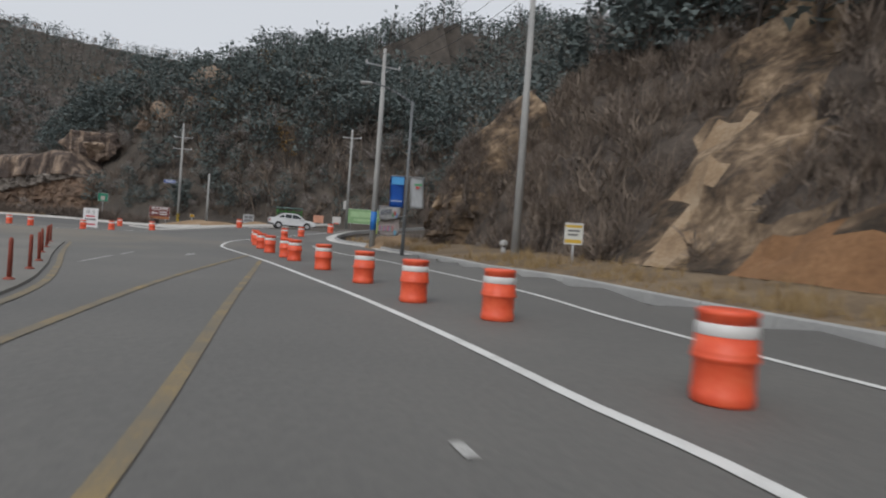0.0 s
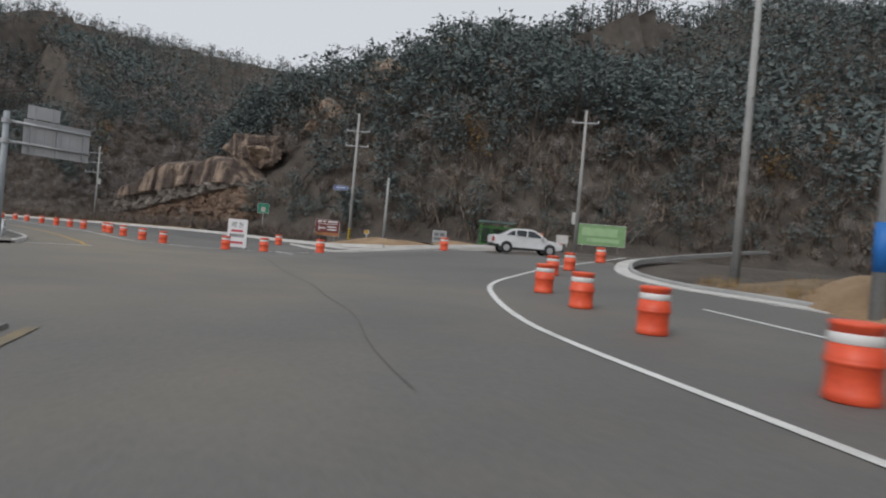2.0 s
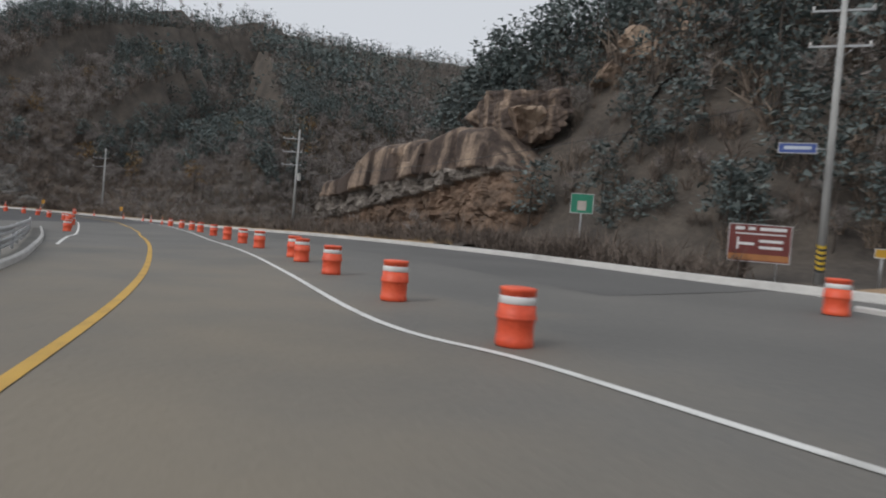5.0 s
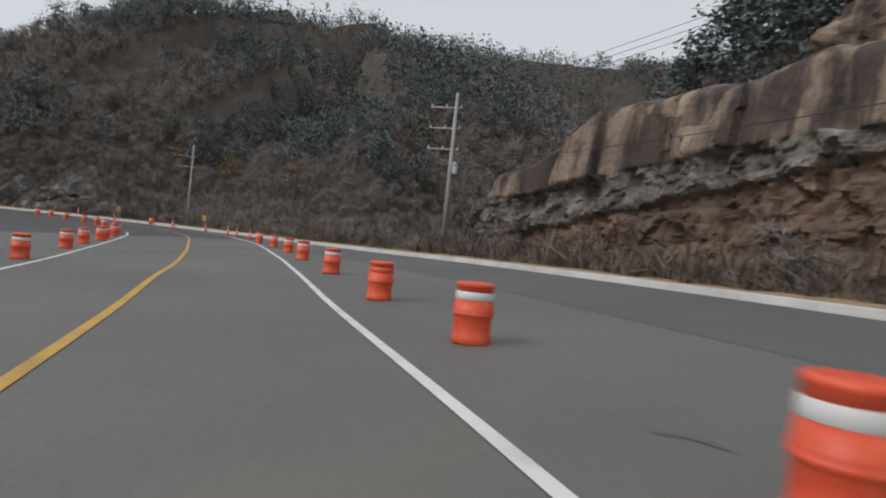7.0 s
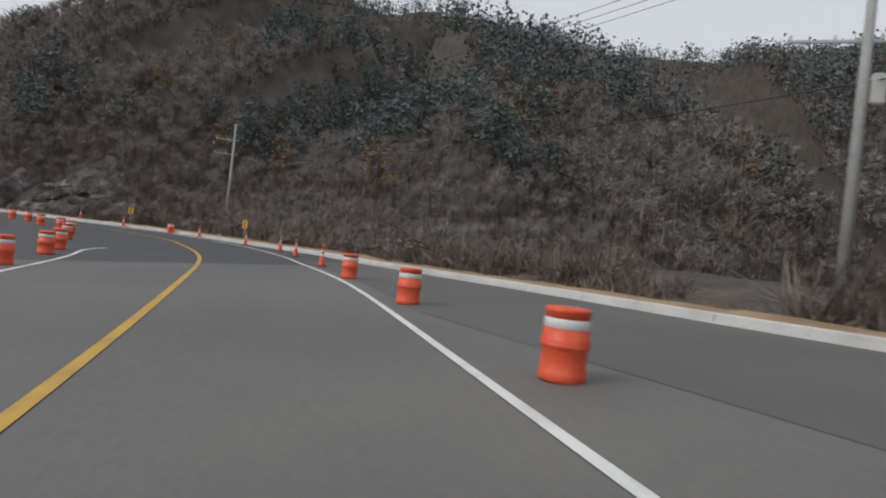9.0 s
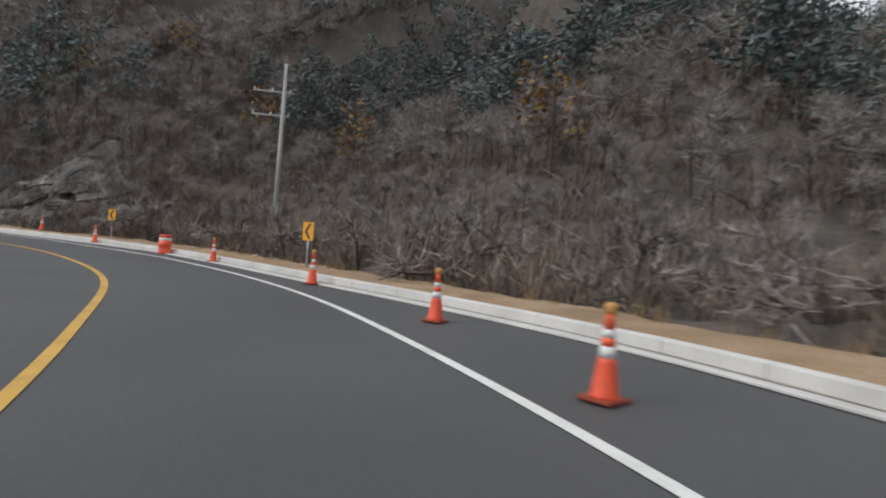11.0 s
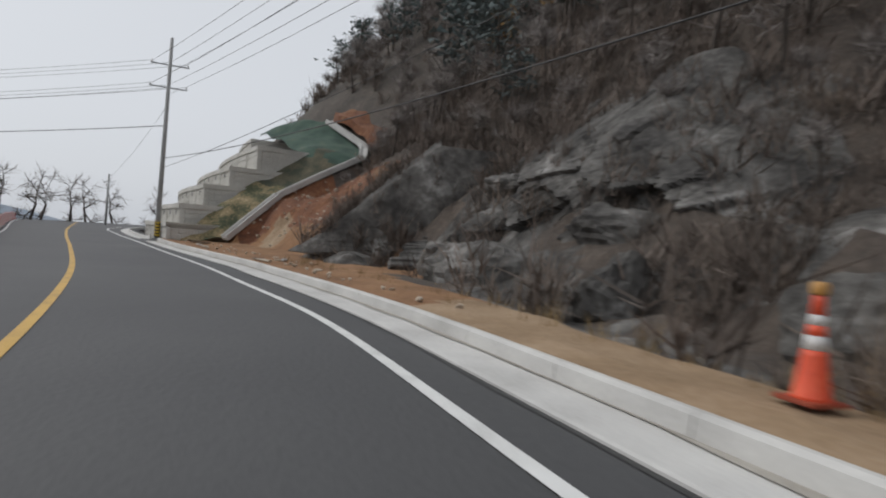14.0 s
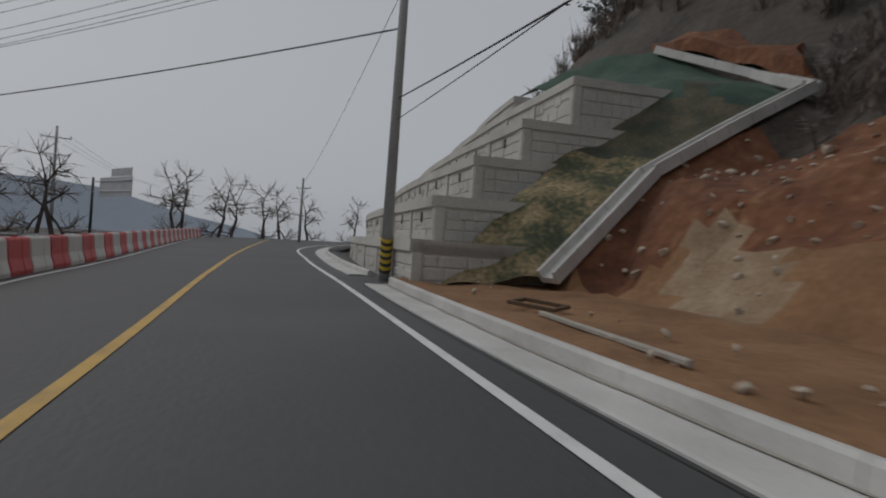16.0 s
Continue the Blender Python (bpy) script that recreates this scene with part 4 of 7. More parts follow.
rnd = np.random.RandomState(11)
PINES = [grow_pine(rnd, h) for h in (6.5, 7.5, 8.5, 7.0, 9.0)]
MID_PINES = [grow_pine(rnd, h, 25, 8, 0.6, 0.22, 1.05, False) for h in (6.5, 7.5, 8.5, 7.0, 9.0)]
FAR_PINES = [grow_pine(rnd, h, 14, 3, 0.6, 0.2, 1.8, False) for h in (6.5, 7.5, 8.5, 7.0, 9.0, 6.0)]
BARES = [grow_fuzz(rnd, h, 190, 0.034) for h in (6.5, 7.5, 6.0, 7.0, 8.0)]
THICK = [grow_fuzz(rnd, h, 240, 0.024, 1.0) for h in (4.0, 5.2, 5.0, 4.5)]
FAR_BARES = [grow_fuzz(rnd, h, 62, 0.13) for h in (6.0, 7.0, 8.0, 6.5, 7.5)]
BUSHES = [grow_bush(rnd, h, 18, 0.027) for h in (1.0, 1.3, 0.8, 1.6)]
FAR_BUSHES = [grow_bush(rnd, h, 9, 0.08) for h in (1.5, 1.9, 2.4)]
MID_BARES = [grow_fuzz(rnd, h, 110, 0.06, 0.9) for h in (5.0, 6.0, 7.0, 6.5)]

tx, ty = rnd.uniform(-420, 130, 225000), rnd.uniform(-30, 440, 225000)
tz, tda, tdb = land(tx, ty)
d_in = np.maximum(tda, tdb)
dkerb, _ = side(tx, ty, KL)
ridge_d = np.abs(side(tx, ty, RIDGE)[0])
on_ridge = (ridge_d < 75) & (ty > 300)
d_in = np.where(on_ridge, np.maximum(d_in, 125), d_in)
tdb = np.where(on_ridge, np.maximum(tdb, 125), tdb)
ok = (d_in > 0.8) & (tdb < 330) & ((tda < 60) | (tdb > 0))
cell, low = {}, {}
kinds = ("pine", "mid_pine", "far_pine", "bare", "mid_bare", "far_bare", "thick", "gold", "bush", "far_bush", "brush", "far_brush")
grown = {k: [] for k in kinds}


def bare_ground(x, y, db_):
    """The fresh cut, the wall and the netted slope carry no growth."""
    return (-207 < x < -195 and db_ < 6.5) or (x <= -207 and db_ < 9) or (x < -214 and db_ < 13)


tz = tz + np.where((tdb > 0.5) & (tx < -59) & (dkerb < 29), roughen(tx, ty), 0)
tz = tz + np.where((tda > 0) & (tda < 30), np.clip(tda / 3, 0, 1) * (0.9 * (bumps(tx, ty, 3, 5) + 0.5 * bumps(tx, ty, 1.05, 6)) + 1.6 * crags(tx, ty + 0.4 * tz, 3.0, 5)), 0)
# open ground below the granite outcrops
CLEAR = ((-48, 122.5, 4.5), (-31.8, 127.6, 6.0), (-53, 112.5, 3.5), (-60, 105.6, 3.5))
dref = np.abs(side(tx, ty, REF[::3])[0])
mixed_all = 0.5 * bumps(tx, ty, 22, 30) + 0.5 * bumps(tx, ty, 8, 31)
for x, y, z, d, da_, db_, far_, mixed in zip(*(a[ok] for a in (tx, ty, tz, d_in, tda, tdb, dref, mixed_all))):
    away = far_ > 34
    sp = 1.1 if d < 16 and not away else 1.6 if d < 40 and far_ < 95 else 2.4
    key = (sp, int(x // sp), int(y // sp))
    if d < 60 and key not in low and not bare_ground(x, y, db_):
        low[key] = 1
        if not (-92 < x < -56 and 2.2 < db_ < 8):
            dense = 0.85 if da_ <= 0 else 0.85 if float(rock_shows(x, y, z)) < 0 else 0.12
            if x < -164 and db_ < 8:
                dense = 0.12 + 0.03 * db_
            elif -164 <= x < -98 and db_ < 9:
                dense = 0.5
            if rnd.uniform() < dense:
                grown[("far_" if away else "") + ("bush" if rnd.uniform() < (0.12 if x < -160 else 0.7) else "brush")].append((x, y, z - 0.1, rnd.uniform(0.6, 1.5)))
    sp = 2.3 if d < 22 else 2.8 if d < 70 else 3.7 if d < 120 else 4.5
    key = (sp, int(x // sp), int(y // sp))
    if key in cell:
        continue
    cell[key] = 1
    if db_ > 0 and -92 < x < -58 and db_ < 6 and y < 116:
        continue
    if bare_ground(x, y, db_) or (x < -226 and db_ < 16) or (x < -166 and db_ < 5) or (0 < da_ < 7 and db_ <= 0):
        continue
    if any(-2 < (x - ox) * 0.3 - (y - oy) * 0.95 < 4.5 and abs((x - ox) * 0.95 + (y - oy) * 0.3) < wide for ox, oy, wide in CLEAR):
        continue
    upper = min(1, d / 50)
    p = 0.68 + 0.4 * upper + 0.35 * mixed if x > -95 else -0.02 + 0.42 * upper + 0.5 * mixed
    if d > 60:
        p += 0.3
    if x < -186:
        p = 0.05 if db_ < 45 else p
    if d < 10:
        p *= 0.75 if x > -58 else 0.2
    u = rnd.uniform()
    sc = rnd.uniform(0.75, 1.15) * (0.65 if d < 8 else 1)
    kind = "pine" if u < p else "gold" if u > 0.985 else "thick" if not away and d < 20 else "bare"
    if away and kind in ("pine", "bare"):
        kind = ("mid_" if far_ < 80 else "far_") + kind
    grown[kind].append((x, y, z - 0.3, sc))
# brushwood close over the rocks beside the road
for k in rnd.choice(PX.size, 14000):
    x, y, z, u, w = PX.flat[k], PY.flat[k], VZ.flat[k], U.flat[k], vw[k // kk]
    if -196 < x < -98 and w + 0.5 < u < (13 if x < -158 else 8) and (x > -164 or rnd.uniform() < 0.35):
        if bumps(x, y, 1.6, 91) + rnd.normal(0, 0.4) + 0.06 * (u - w) - (0.5 if x < -166 and u < 9 else 0) > 0.1:
            grown["brush" if rnd.uniform() < (0.8 if x < -158 else 0.3) else "bush"].append((x + rnd.normal(0, 0.2), y + rnd.normal(0, 0.2), z - 0.1, rnd.uniform(0.45, 1.25)))
for k in rnd.choice(len(co), 5200):
    x, y, z = co[k]
    if rock_shows(x, y, z) < -0.05 and -8 < y < 60 and z < 16:
        grown["brush" if rnd.uniform() < 0.35 else "bush"].append((x, y, z - 0.15, rnd.uniform(0.5, 1.2)))
for key, shapes, mat_, label, cat in (("pine", PINES, "pine", "dark green pines covering the hillsides", "forest"), ("mid_pine", MID_PINES, "pine", "dark green pines half way up the slopes", "forest"), ("far_pine", FAR_PINES, "pine", "dark green pines high on the hillsides", "forest"), ("mid_bare", MID_BARES, "twig", "leafless thicket half way up the slopes", "forest"),
                                      ("bare", BARES, "twig", "leafless brown deciduous trees on the hillsides", "forest"), ("far_bare", FAR_BARES, "twig", "leafless grey-brown woods on the upper slopes", "forest"),
                                      ("thick", THICK, "twig", "dense leafless thicket at the foot of the slope", "thicket"), ("gold", [grow_pine(rnd, 6.5, 22, 8, 0.4, 0.35)], "dryleaf", "oaks still holding dry yellow-brown leaves", "forest"),
                                      ("bush", BUSHES, "shrub", "dry brown scrub on the slopes", "scrub"), ("far_bush", FAR_BUSHES, "shrub", "dry brown scrub high on the slopes", "scrub"),
                                      ("brush", BUSHES, "brush", "dense dark brown brushwood on the slopes", "scrub"), ("far_brush", FAR_BUSHES, "brush", "dark brushwood under the trees", "scrub")):
    name = {"pine": "pine_forest", "far_pine": "pine_forest", "mid_pine": "pine_forest", "mid_bare": "bare_forest", "bare": "bare_forest", "far_bare": "bare_forest", "thick": "thicket", "gold": "oak_forest"}.get(key, "brushwood")
    scatter(name, shapes, grown[key], [M["bark"], M[mat_]], label, cat, rnd)


def tree_thing(x, y, h, seed, label, group, z=None, spread=0.75, mats=None):
    r = np.random.RandomState(seed)
    v, t, m = grow_bare(r, h, levels=3, twigs=4, spread=spread, trunk_r=0.1 * h / 5, twig_w=0.022 if h < 7 else 0.035)
    root = thing("bare_tree", pose(x, y, float(land(x, y)[0]) - 0.1 if z is None else z), label, "tree", group)
    for name, k, mat in (("trunk", 0, M["bark"]), ("crown", 1, M["twig"])):
        f = t[m == k]
        used, inv = np.unique(f, return_inverse=True)
        sheet(name, v[used], inv.reshape(-1, 3), mat, root)
    return root


near_tree = [tree_thing(-128.6, 115.4, 6.0, 41, "leafless spreading tree behind the kerb", "bare trees behind the kerb", -0.5, 0.95), tree_thing(-123.2, 115.8, 6.4, 42, "leafless spreading tree behind the kerb", "bare trees behind the kerb", -0.6, 0.95)]
for k, (x, y) in enumerate(((-118.6, 115.2), (-113, 114.5), (-134.5, 116), (-140.5, 116.4), (-147, 116), (-107, 113.4), (-101, 112.5), (-156, 115), (-161.5, 113.8), (-131, 118.5), (-121, 119), (-85, 106.5), (-76, 102.8), (-66, 99))):
    copy_thing(near_tree[k % 2], pose(x, y, float(land(x, y)[0]) - 0.5, rz=67 * k + 20))
left_tree = tree_thing(-217.4, 65.5, 9.0, 51, "leafless roadside tree with a wide crown", "bare trees across the road", -0.6, 1.1)
for k, (x, y) in enumerate(((-224, 64), (-213, 59), (-249, 57.5), (-255, 58.5), (-260, 57.5), (-265, 59.5), (-270, 60), (-276, 62), (-252, 55), (-285, 66), (-231, 56))):
    copy_thing(left_tree, pose(x, y, -0.4, rz=50 * k) @ Matrix.Scale(1.3 if x < -245 else 1.1, 4))

# ---- rocks ----
def facets(p, q, size, depth, seed):
    """Broken rock: each block of a scattered set has its own depth and tilt."""
    r = np.random.RandomState(seed)
    lo, hi = (p.min() - size, q.min() - size), (p.max() + size, q.max() + size)
    n = int((hi[0] - lo[0]) * (hi[1] - lo[1]) / size ** 2) + 4
    c = np.column_stack([r.uniform(lo[0], hi[0], n), r.uniform(lo[1], hi[1], n)])
    dep, tilt = r.uniform(-1, 1, n), r.normal(0, 0.7, (n, 2))
    pf, qf = p.ravel(), q.ravel()
    near = np.empty(len(pf), int)
    for a in range(0, len(pf), 2000):
        near[a:a + 2000] = np.argmin((pf[a:a + 2000, None] - c[None, :, 0]) ** 2 + (qf[a:a + 2000, None] - c[None, :, 1]) ** 2, 1)
    z = depth * (dep[near] + tilt[near, 0] * (pf - c[near, 0]) / size + tilt[near, 1] * (qf - c[near, 1]) / size)
    return z.reshape(p.shape)


def broken_face(name, a, b, tops, back, label, mat, seed, base=-0.6, nu=220, nv=80, rise=0.85):
    """A face of fractured rock between two places; above its top it runs into the slope behind."""
    a, b = np.array(a, float), np.array(b, float)
    L = np.hypot(*(b - a))
    d = (b - a) / L
    nrm = np.array((-d[1], d[0]))
    u, v = np.meshgrid(np.linspace(0, 1, nu), np.linspace(0, 1.2, nv), indexing="ij")
    st = u * L
    h = np.interp(u, np.linspace(0, 1, len(tops)), tops) + 0.5 * bumps(st, st * 0, 2.0, seed)
    vv, over = np.minimum(v, 1), np.maximum(v - 1, 0)
    z = base + (h - base) * vv + over * 20 * rise
    ends = 4.0 * (np.clip((u - 0.92) / 0.08, 0, 1) ** 2 + np.clip((0.08 - u) / 0.08, 0, 1) ** 2)
    rough = facets(st, z, 2.6, 0.7, seed + 1) + facets(st + 0.4 * z, z, 1.1, 0.32, seed + 2) + facets(st - 0.5 * z, z, 0.45, 0.13, seed + 3) + 0.8 * bumps(st, z * 0.8, 4.0, seed + 4)
    off = back * vv ** 1.3 + over * 20 + ends - rough * np.clip(1.25 - v, 0, 1)
    P = np.stack([a[0] + d[0] * st + nrm[0] * off, a[1] + d[1] * st + nrm[1] * off, z], -1).reshape(-1, 3)
    i = np.arange(nu - 1)[:, None] * nv + np.arange(nv - 1)[None]
    return tagged(sheet(name, P, np.stack([i, i + nv, i + nv + 1, i + 1], -1).reshape(-1, 4), mat), label, "rock face")


def boulder(x, y, z, sx, sy, sz, seed, mat, rz=0, name="rock_outcrop", label="pale weathered granite outcrop on the wooded slope", group="granite outcrops on the hill", cuts=16, fine=4):
    """A rock broken along flat planes, with small uneven relief."""
    r = np.random.RandomState(seed * 13 + 5)
    planes = [(Vector(v).normalized(), r.uniform(0.42, 0.78) if cuts < 12 else r.uniform(0.62, 0.95)) for v in r.normal(0, 1, (cuts, 3))]
    bm = B()
    bmesh.ops.create_icosphere(bm, subdivisions=fine, radius=1)
    for vtx in bm.verts:
        p = vtx.co.copy()
        for n, d in planes:
            over = p.dot(n) - d
            if over > 0:
                p -= n * over * 0.92
        q = p * 1.6 + Vector((seed * 3.1, seed * 1.7, 0))
        k = 1 + 0.12 * noise.noise(q) + 0.1 * noise.noise(q * 2.7) + 0.07 * noise.noise(q * 7)
        k = k - 0.07 * abs(math.sin(p.z * 6 + p.x * 2 + noise.noise(q) * 3))
        vtx.co = Vector((p.x * sx * k, p.y * sy * k, p.z * sz * k))
    ob = part(name, bm, mat)
    ob.matrix_world = pose(x, y, z, rz=rz)
    return tagged(ob, label, "rock", group)


def granite_bank(a, b, tops, base=-1.2, nu=230, nv=90):
    """A bank of granite beds: a smooth slab on top, a rougher grey band set back under its lip, and a rusty hollow below a lower ledge."""
    a, b = np.array(a, float), np.array(b, float)
    L = np.hypot(*(b - a))
    d = (b - a) / L
    nrm = np.array((-d[1], d[0]))
    u, v = np.meshgrid(np.linspace(0, 1, nu), np.linspace(0, 1, nv), indexing="ij")
    st = u * L
    h = np.interp(u, np.linspace(0, 1, len(tops)), tops) + 0.35 * bumps(st, st * 0, 1.6, 62)
    z = base + (h - base) * v
    low = 1.6 + 0.16 * st + 0.5 * bumps(st, st * 0, 5, 63) + 0.12 * bumps(st, st * 0, 0.8, 64)
    lip = 5.0 + 0.09 * st + 0.7 * bumps(st, st * 0, 7, 65) + 0.15 * bumps(st, st * 0, 0.9, 66)
    step_ = lambda q, w: 0.5 + 0.5 * np.tanh(q / w)
    crack = lambda f, k: -0.5 * np.exp(-(bumps(st + 0.15 * z, z * 0.12, f, k) / 0.07) ** 2)
    upper, lower = step_(z - lip, 0.12), step_(low - z, 0.1)
    out = 0.45 * upper - 0.55 * lower * step_(z + 0.2, 0.8)
    rough = (1 - upper) * (facets(st, z, 1.7, 0.35, 61) + facets(st, z, 0.6, 0.14, 62) + 0.35 * bumps(st, z, 2.2, 67) + 0.25 * bumps(st, z * 1.4, 0.7, 68) + 0.12 * bumps(st, z, 0.28, 69))
    joints = upper * (facets(st, z * 0.5, 2.6, 0.25, 63) + 0.35 * bumps(st, z * 0.3, 4.0, 70) + 0.05 * bumps(st, z, 0.8, 71) + crack(4.5, 72)) + (1 - upper) * (0.7 * crack(2.6, 73))
    beds = -0.1 * np.exp(-((np.mod(z - 0.09 * st + 0.5 * bumps(st, z, 4, 74), 1.7) - 0.85) / 0.09) ** 2) * (1 - upper)
    top_round = 1.9 * np.clip((v - 0.9) / 0.1, 0, 1) ** 2.4
    off = 1.6 * np.clip(z / 11.0, 0, 1.3) ** 1.5 + top_round + (v == 1) * 5.0 + 7.0 * np.clip((u - 0.86) / 0.14, 0, 1) ** 2 + 3.0 * np.clip((0.08 - u) / 0.08, 0, 1) ** 2 - out - rough - joints - beds
    P = np.stack([a[0] + d[0] * st + nrm[0] * off, a[1] + d[1] * st + nrm[1] * off, z], -1)
    root = thing("granite_bank", Matrix(), "weathered granite bank, stained slab over grey beds", "rock face")
    q = np.arange(nu - 1)[:, None] * nv + np.arange(nv - 1)[None]
    F = np.stack([q, q + nv, q + nv + 1, q + 1], -1).reshape(-1, 4)
    mean = lambda m: m.reshape(-1)[F].mean(1)
    up, lo = mean(upper) > 0.5, mean(lower) > 0.5
    for name, pick_, mat_, label in (("slab", up, "granite", "smooth tan slab with dark water stains"), ("bed", ~up & ~lo, "greybed", "rough grey-brown beds"), ("hollow", lo, "rusty", "rust-red weathered rock under the ledge")):
        f = F[pick_]
        used_, inv_ = np.unique(f, return_inverse=True)
        sheet(name, P.reshape(-1, 3)[used_], inv_.reshape(-1, 4), M[mat_], root, label)
    return root


granite_bank((-91.5, 110.8), (-55, 96.6), [2.5, 7.2, 8.2, 10.8, 11.2, 11.4, 12.0, 11.6, 7.0, 1.5])
boulder(-62.0, 107.0, 13.2, 6.5, 3.2, 3.6, 44, M["granite"], -18, "granite_dome", "rounded granite slab above the lower rock face", "granite outcrops on the hill", 22, 5)
for k, (x, y, z, a, b, c) in enumerate(((-48.6, 123.2, 27.6, 4.5, 2.5, 3.4), (-46.3, 120.6, 26.5, 2.6, 2, 2.4), (-31.3, 127.3, 26.3, 6.5, 3, 2.2), (-33.8, 129, 28, 3.5, 2, 2.0), (-52.1, 113, 19.6, 3.0, 2, 2.0), (-54.5, 110.5, 17.6, 2.2, 1.6, 1.4), (-60.5, 105.4, 12.6, 3.0, 1.8, 1.7), (-49, 116, 22.3, 2, 1.5, 1.3))):
    boulder(x, y, max(z, float(land(x, y)[0]) + 0.35 * c), a * 1.25, b * 1.2, c * 1.25, k + 2, M["rock"], 20 * k, cuts=9)
for k, (x, y, a, b, c) in enumerate(((-178, 110.2, 1.9, 1.0, 1.3), (-185.8, 106.4, 1.7, 0.9, 1.2), (-189.3, 104.6, 1.3, 0.8, 0.9), (-173, 112.4, 1.6, 0.9, 1.3), (-181.5, 109.6, 1.8, 1.1, 1.2), (-187.5, 107.6, 1.3, 0.8, 0.9), (-168.5, 114.4, 1.5, 0.9, 1.2), (-176, 113.6, 1.9, 1.0, 1.0), (-183, 112.5, 1.6, 1.0, 0.9))):
    boulder(x, y, float(land(x, y)[0] + roughen(x, y)) + 0.1, a, b, c, k + 20, M["greyrock"], 25 * k + 60, "roadside_rock", "grey layered rock standing out of the brown slope", "grey rocks beside the road")
face_a = broken_face("grey_rock_face", (-194, 105.4), (-170, 114.0), [1.0, 2.6, 3.8, 4.8, 5.6, 5.6, 4.2, 1.2], 3.4, "broken grey rock face rising out of the brown slope", M["greyrock"], 81)
face_c = broken_face("low_rock_face", (-197.0, 104.3), (-187.6, 103.0), [0.6, 1.8, 2.6, 3.0, 3.2, 2.4], 2.6, "low broken grey rock under brush beside the earth shoulder", M["greyrock"], 87, nu=110, nv=60, rise=0.9)
face_b = broken_face("cut_rock_buttress", (-2.4, 47.8), (2.2, 38.5), [0.6, 4.6, 8.2, 8.6, 7.6, 3.5], 2.0, "tan broken rock buttress at the end of the cut slope", M["cut"], 85, base=-0.3, nu=110, nv=80, rise=1.0)
rb_ = np.random.RandomState(31)
rooted = []
for face, n_, lo_, up_ in ((face_a, 1100, 2.2, 0.35), (face_c, 900, 0.9, -0.1), (face_b, 900, 1.0, -0.1)):
    fc = np.empty(len(face.data.vertices) * 3)
    face.data.vertices.foreach_get("co", fc)
    fc = fc.reshape(-1, 3)
    for k in rb_.choice(len(fc), n_):
        x, y, z = fc[k]
        if bumps(x + z, y - z, 1.5, 93) + rb_.normal(0, 0.3) + (0.5 if z > lo_ * 2 else 0) > up_:
            rooted.append((x, y, z - 0.15, rb_.uniform(0.3, 0.8)))
brushy = np.where(~flat_part & (pick != 4) & (pick != 5) & (fx > -212) & (fx < -181) & (fu > fw + 1.6) & (fz < 16) & ((fx > -196) | (fz > 7.5)))[0]
for k in rb_.choice(brushy, min(1100, len(brushy)), replace=False):
    if bumps(fx[k] + fz[k], fy[k], 1.8, 94) + rb_.normal(0, 0.3) > -0.35:
        rooted.append((fx[k], fy[k], fz[k] - 0.15, rb_.uniform(0.45, 1.0)))
for k in range(150):
    x = rb_.uniform(-58, -40)
    y = float(np.interp(x, KL[::-1, 0] if KL[0, 0] > KL[-1, 0] else KL[:, 0], KL[::-1, 1] if KL[0, 0] > KL[-1, 0] else KL[:, 1])) + rb_.uniform(3.5, 9)
    rooted.append((x, y, float(land(x, y)[0]) - 0.2, rb_.uniform(0.6, 1.3)))
for k in range(240):
    f = rb_.uniform(0, 1)
    x, y = -92 + 36 * f, 109.6 - 14.2 * f - rb_.uniform(0.4, 3.2)
    rooted.append((x, y, float(road_z(x, y)) - 0.6, rb_.uniform(0.8, 1.7)))
scatter("brushwood", BUSHES, rooted, [M["bark"], M["brush"]], "brown brushwood rooted in the rocky slopes", "scrub", rb_)
rs = np.random.RandomState(5)
pebble = None
for k in range(46):
    x = rs.uniform(-206, -170)
    y0 = float(np.interp(-x, -KL[::-1, 0][::-1], KL[:, 1]))
    dd_ = rs.uniform(0.7, 3.4) if x < -184 else rs.uniform(0.6, 1.4)
    r = rs.uniform(0.03, 0.11)
    m = pose(x + 0.4 * dd_, y0 + 0.92 * dd_, float(road_z(x, y0)) + 0.33 + 0.01 * dd_, rs.uniform(0, 60), rs.uniform(0, 60), rs.uniform(0, 360)) @ Matrix.Diagonal((r, r * rs.uniform(0.6, 1), r * rs.uniform(0.5, 0.8), 1))
    if pebble is None:
        pebble = boulder(0, 0, 0, 1, 1, 1, 77, M["soilstone"], name="loose_stone", label="loose pale stone on the earth shoulder", group="loose stones on the earth shoulder", fine=2)
        pebble.matrix_world = m
    else:
        o = pebble.copy()
        scene.collection.objects.link(o)
        o.matrix_world = m

red_faces = np.where((pick == 4) | (pick == 5))[0]
for k in rs.choice(red_faces, 120, replace=False):
    r = rs.uniform(0.05, 0.2) * rs.uniform(0.6, 1.2)
    o = pebble.copy()
    scene.collection.objects.link(o)
    o.matrix_world = pose(fx[k], fy[k], fz[k] + 0.02, rs.uniform(0, 60), rs.uniform(0, 60), rs.uniform(0, 360)) @ Matrix.Diagonal((r, r * rs.uniform(0.6, 1), r * rs.uniform(0.5, 0.8), 1))
    tagged(o, "stone lying in the red cut earth", "rock", "stones in the red cut slope")


# ---- signs, lamps and plastic barriers ----
PAINTS = {}


def plain(name, rgb, rough=0.5, metal=0.0):
    if name not in PAINTS:
        PAINTS[name] = material(name, [tuple(c * 0.82 for c in rgb), rgb, tuple(min(1, c * 1.08) for c in rgb)], 1.6, rough, 0.05, metal, fine=9)
    return PAINTS[name]


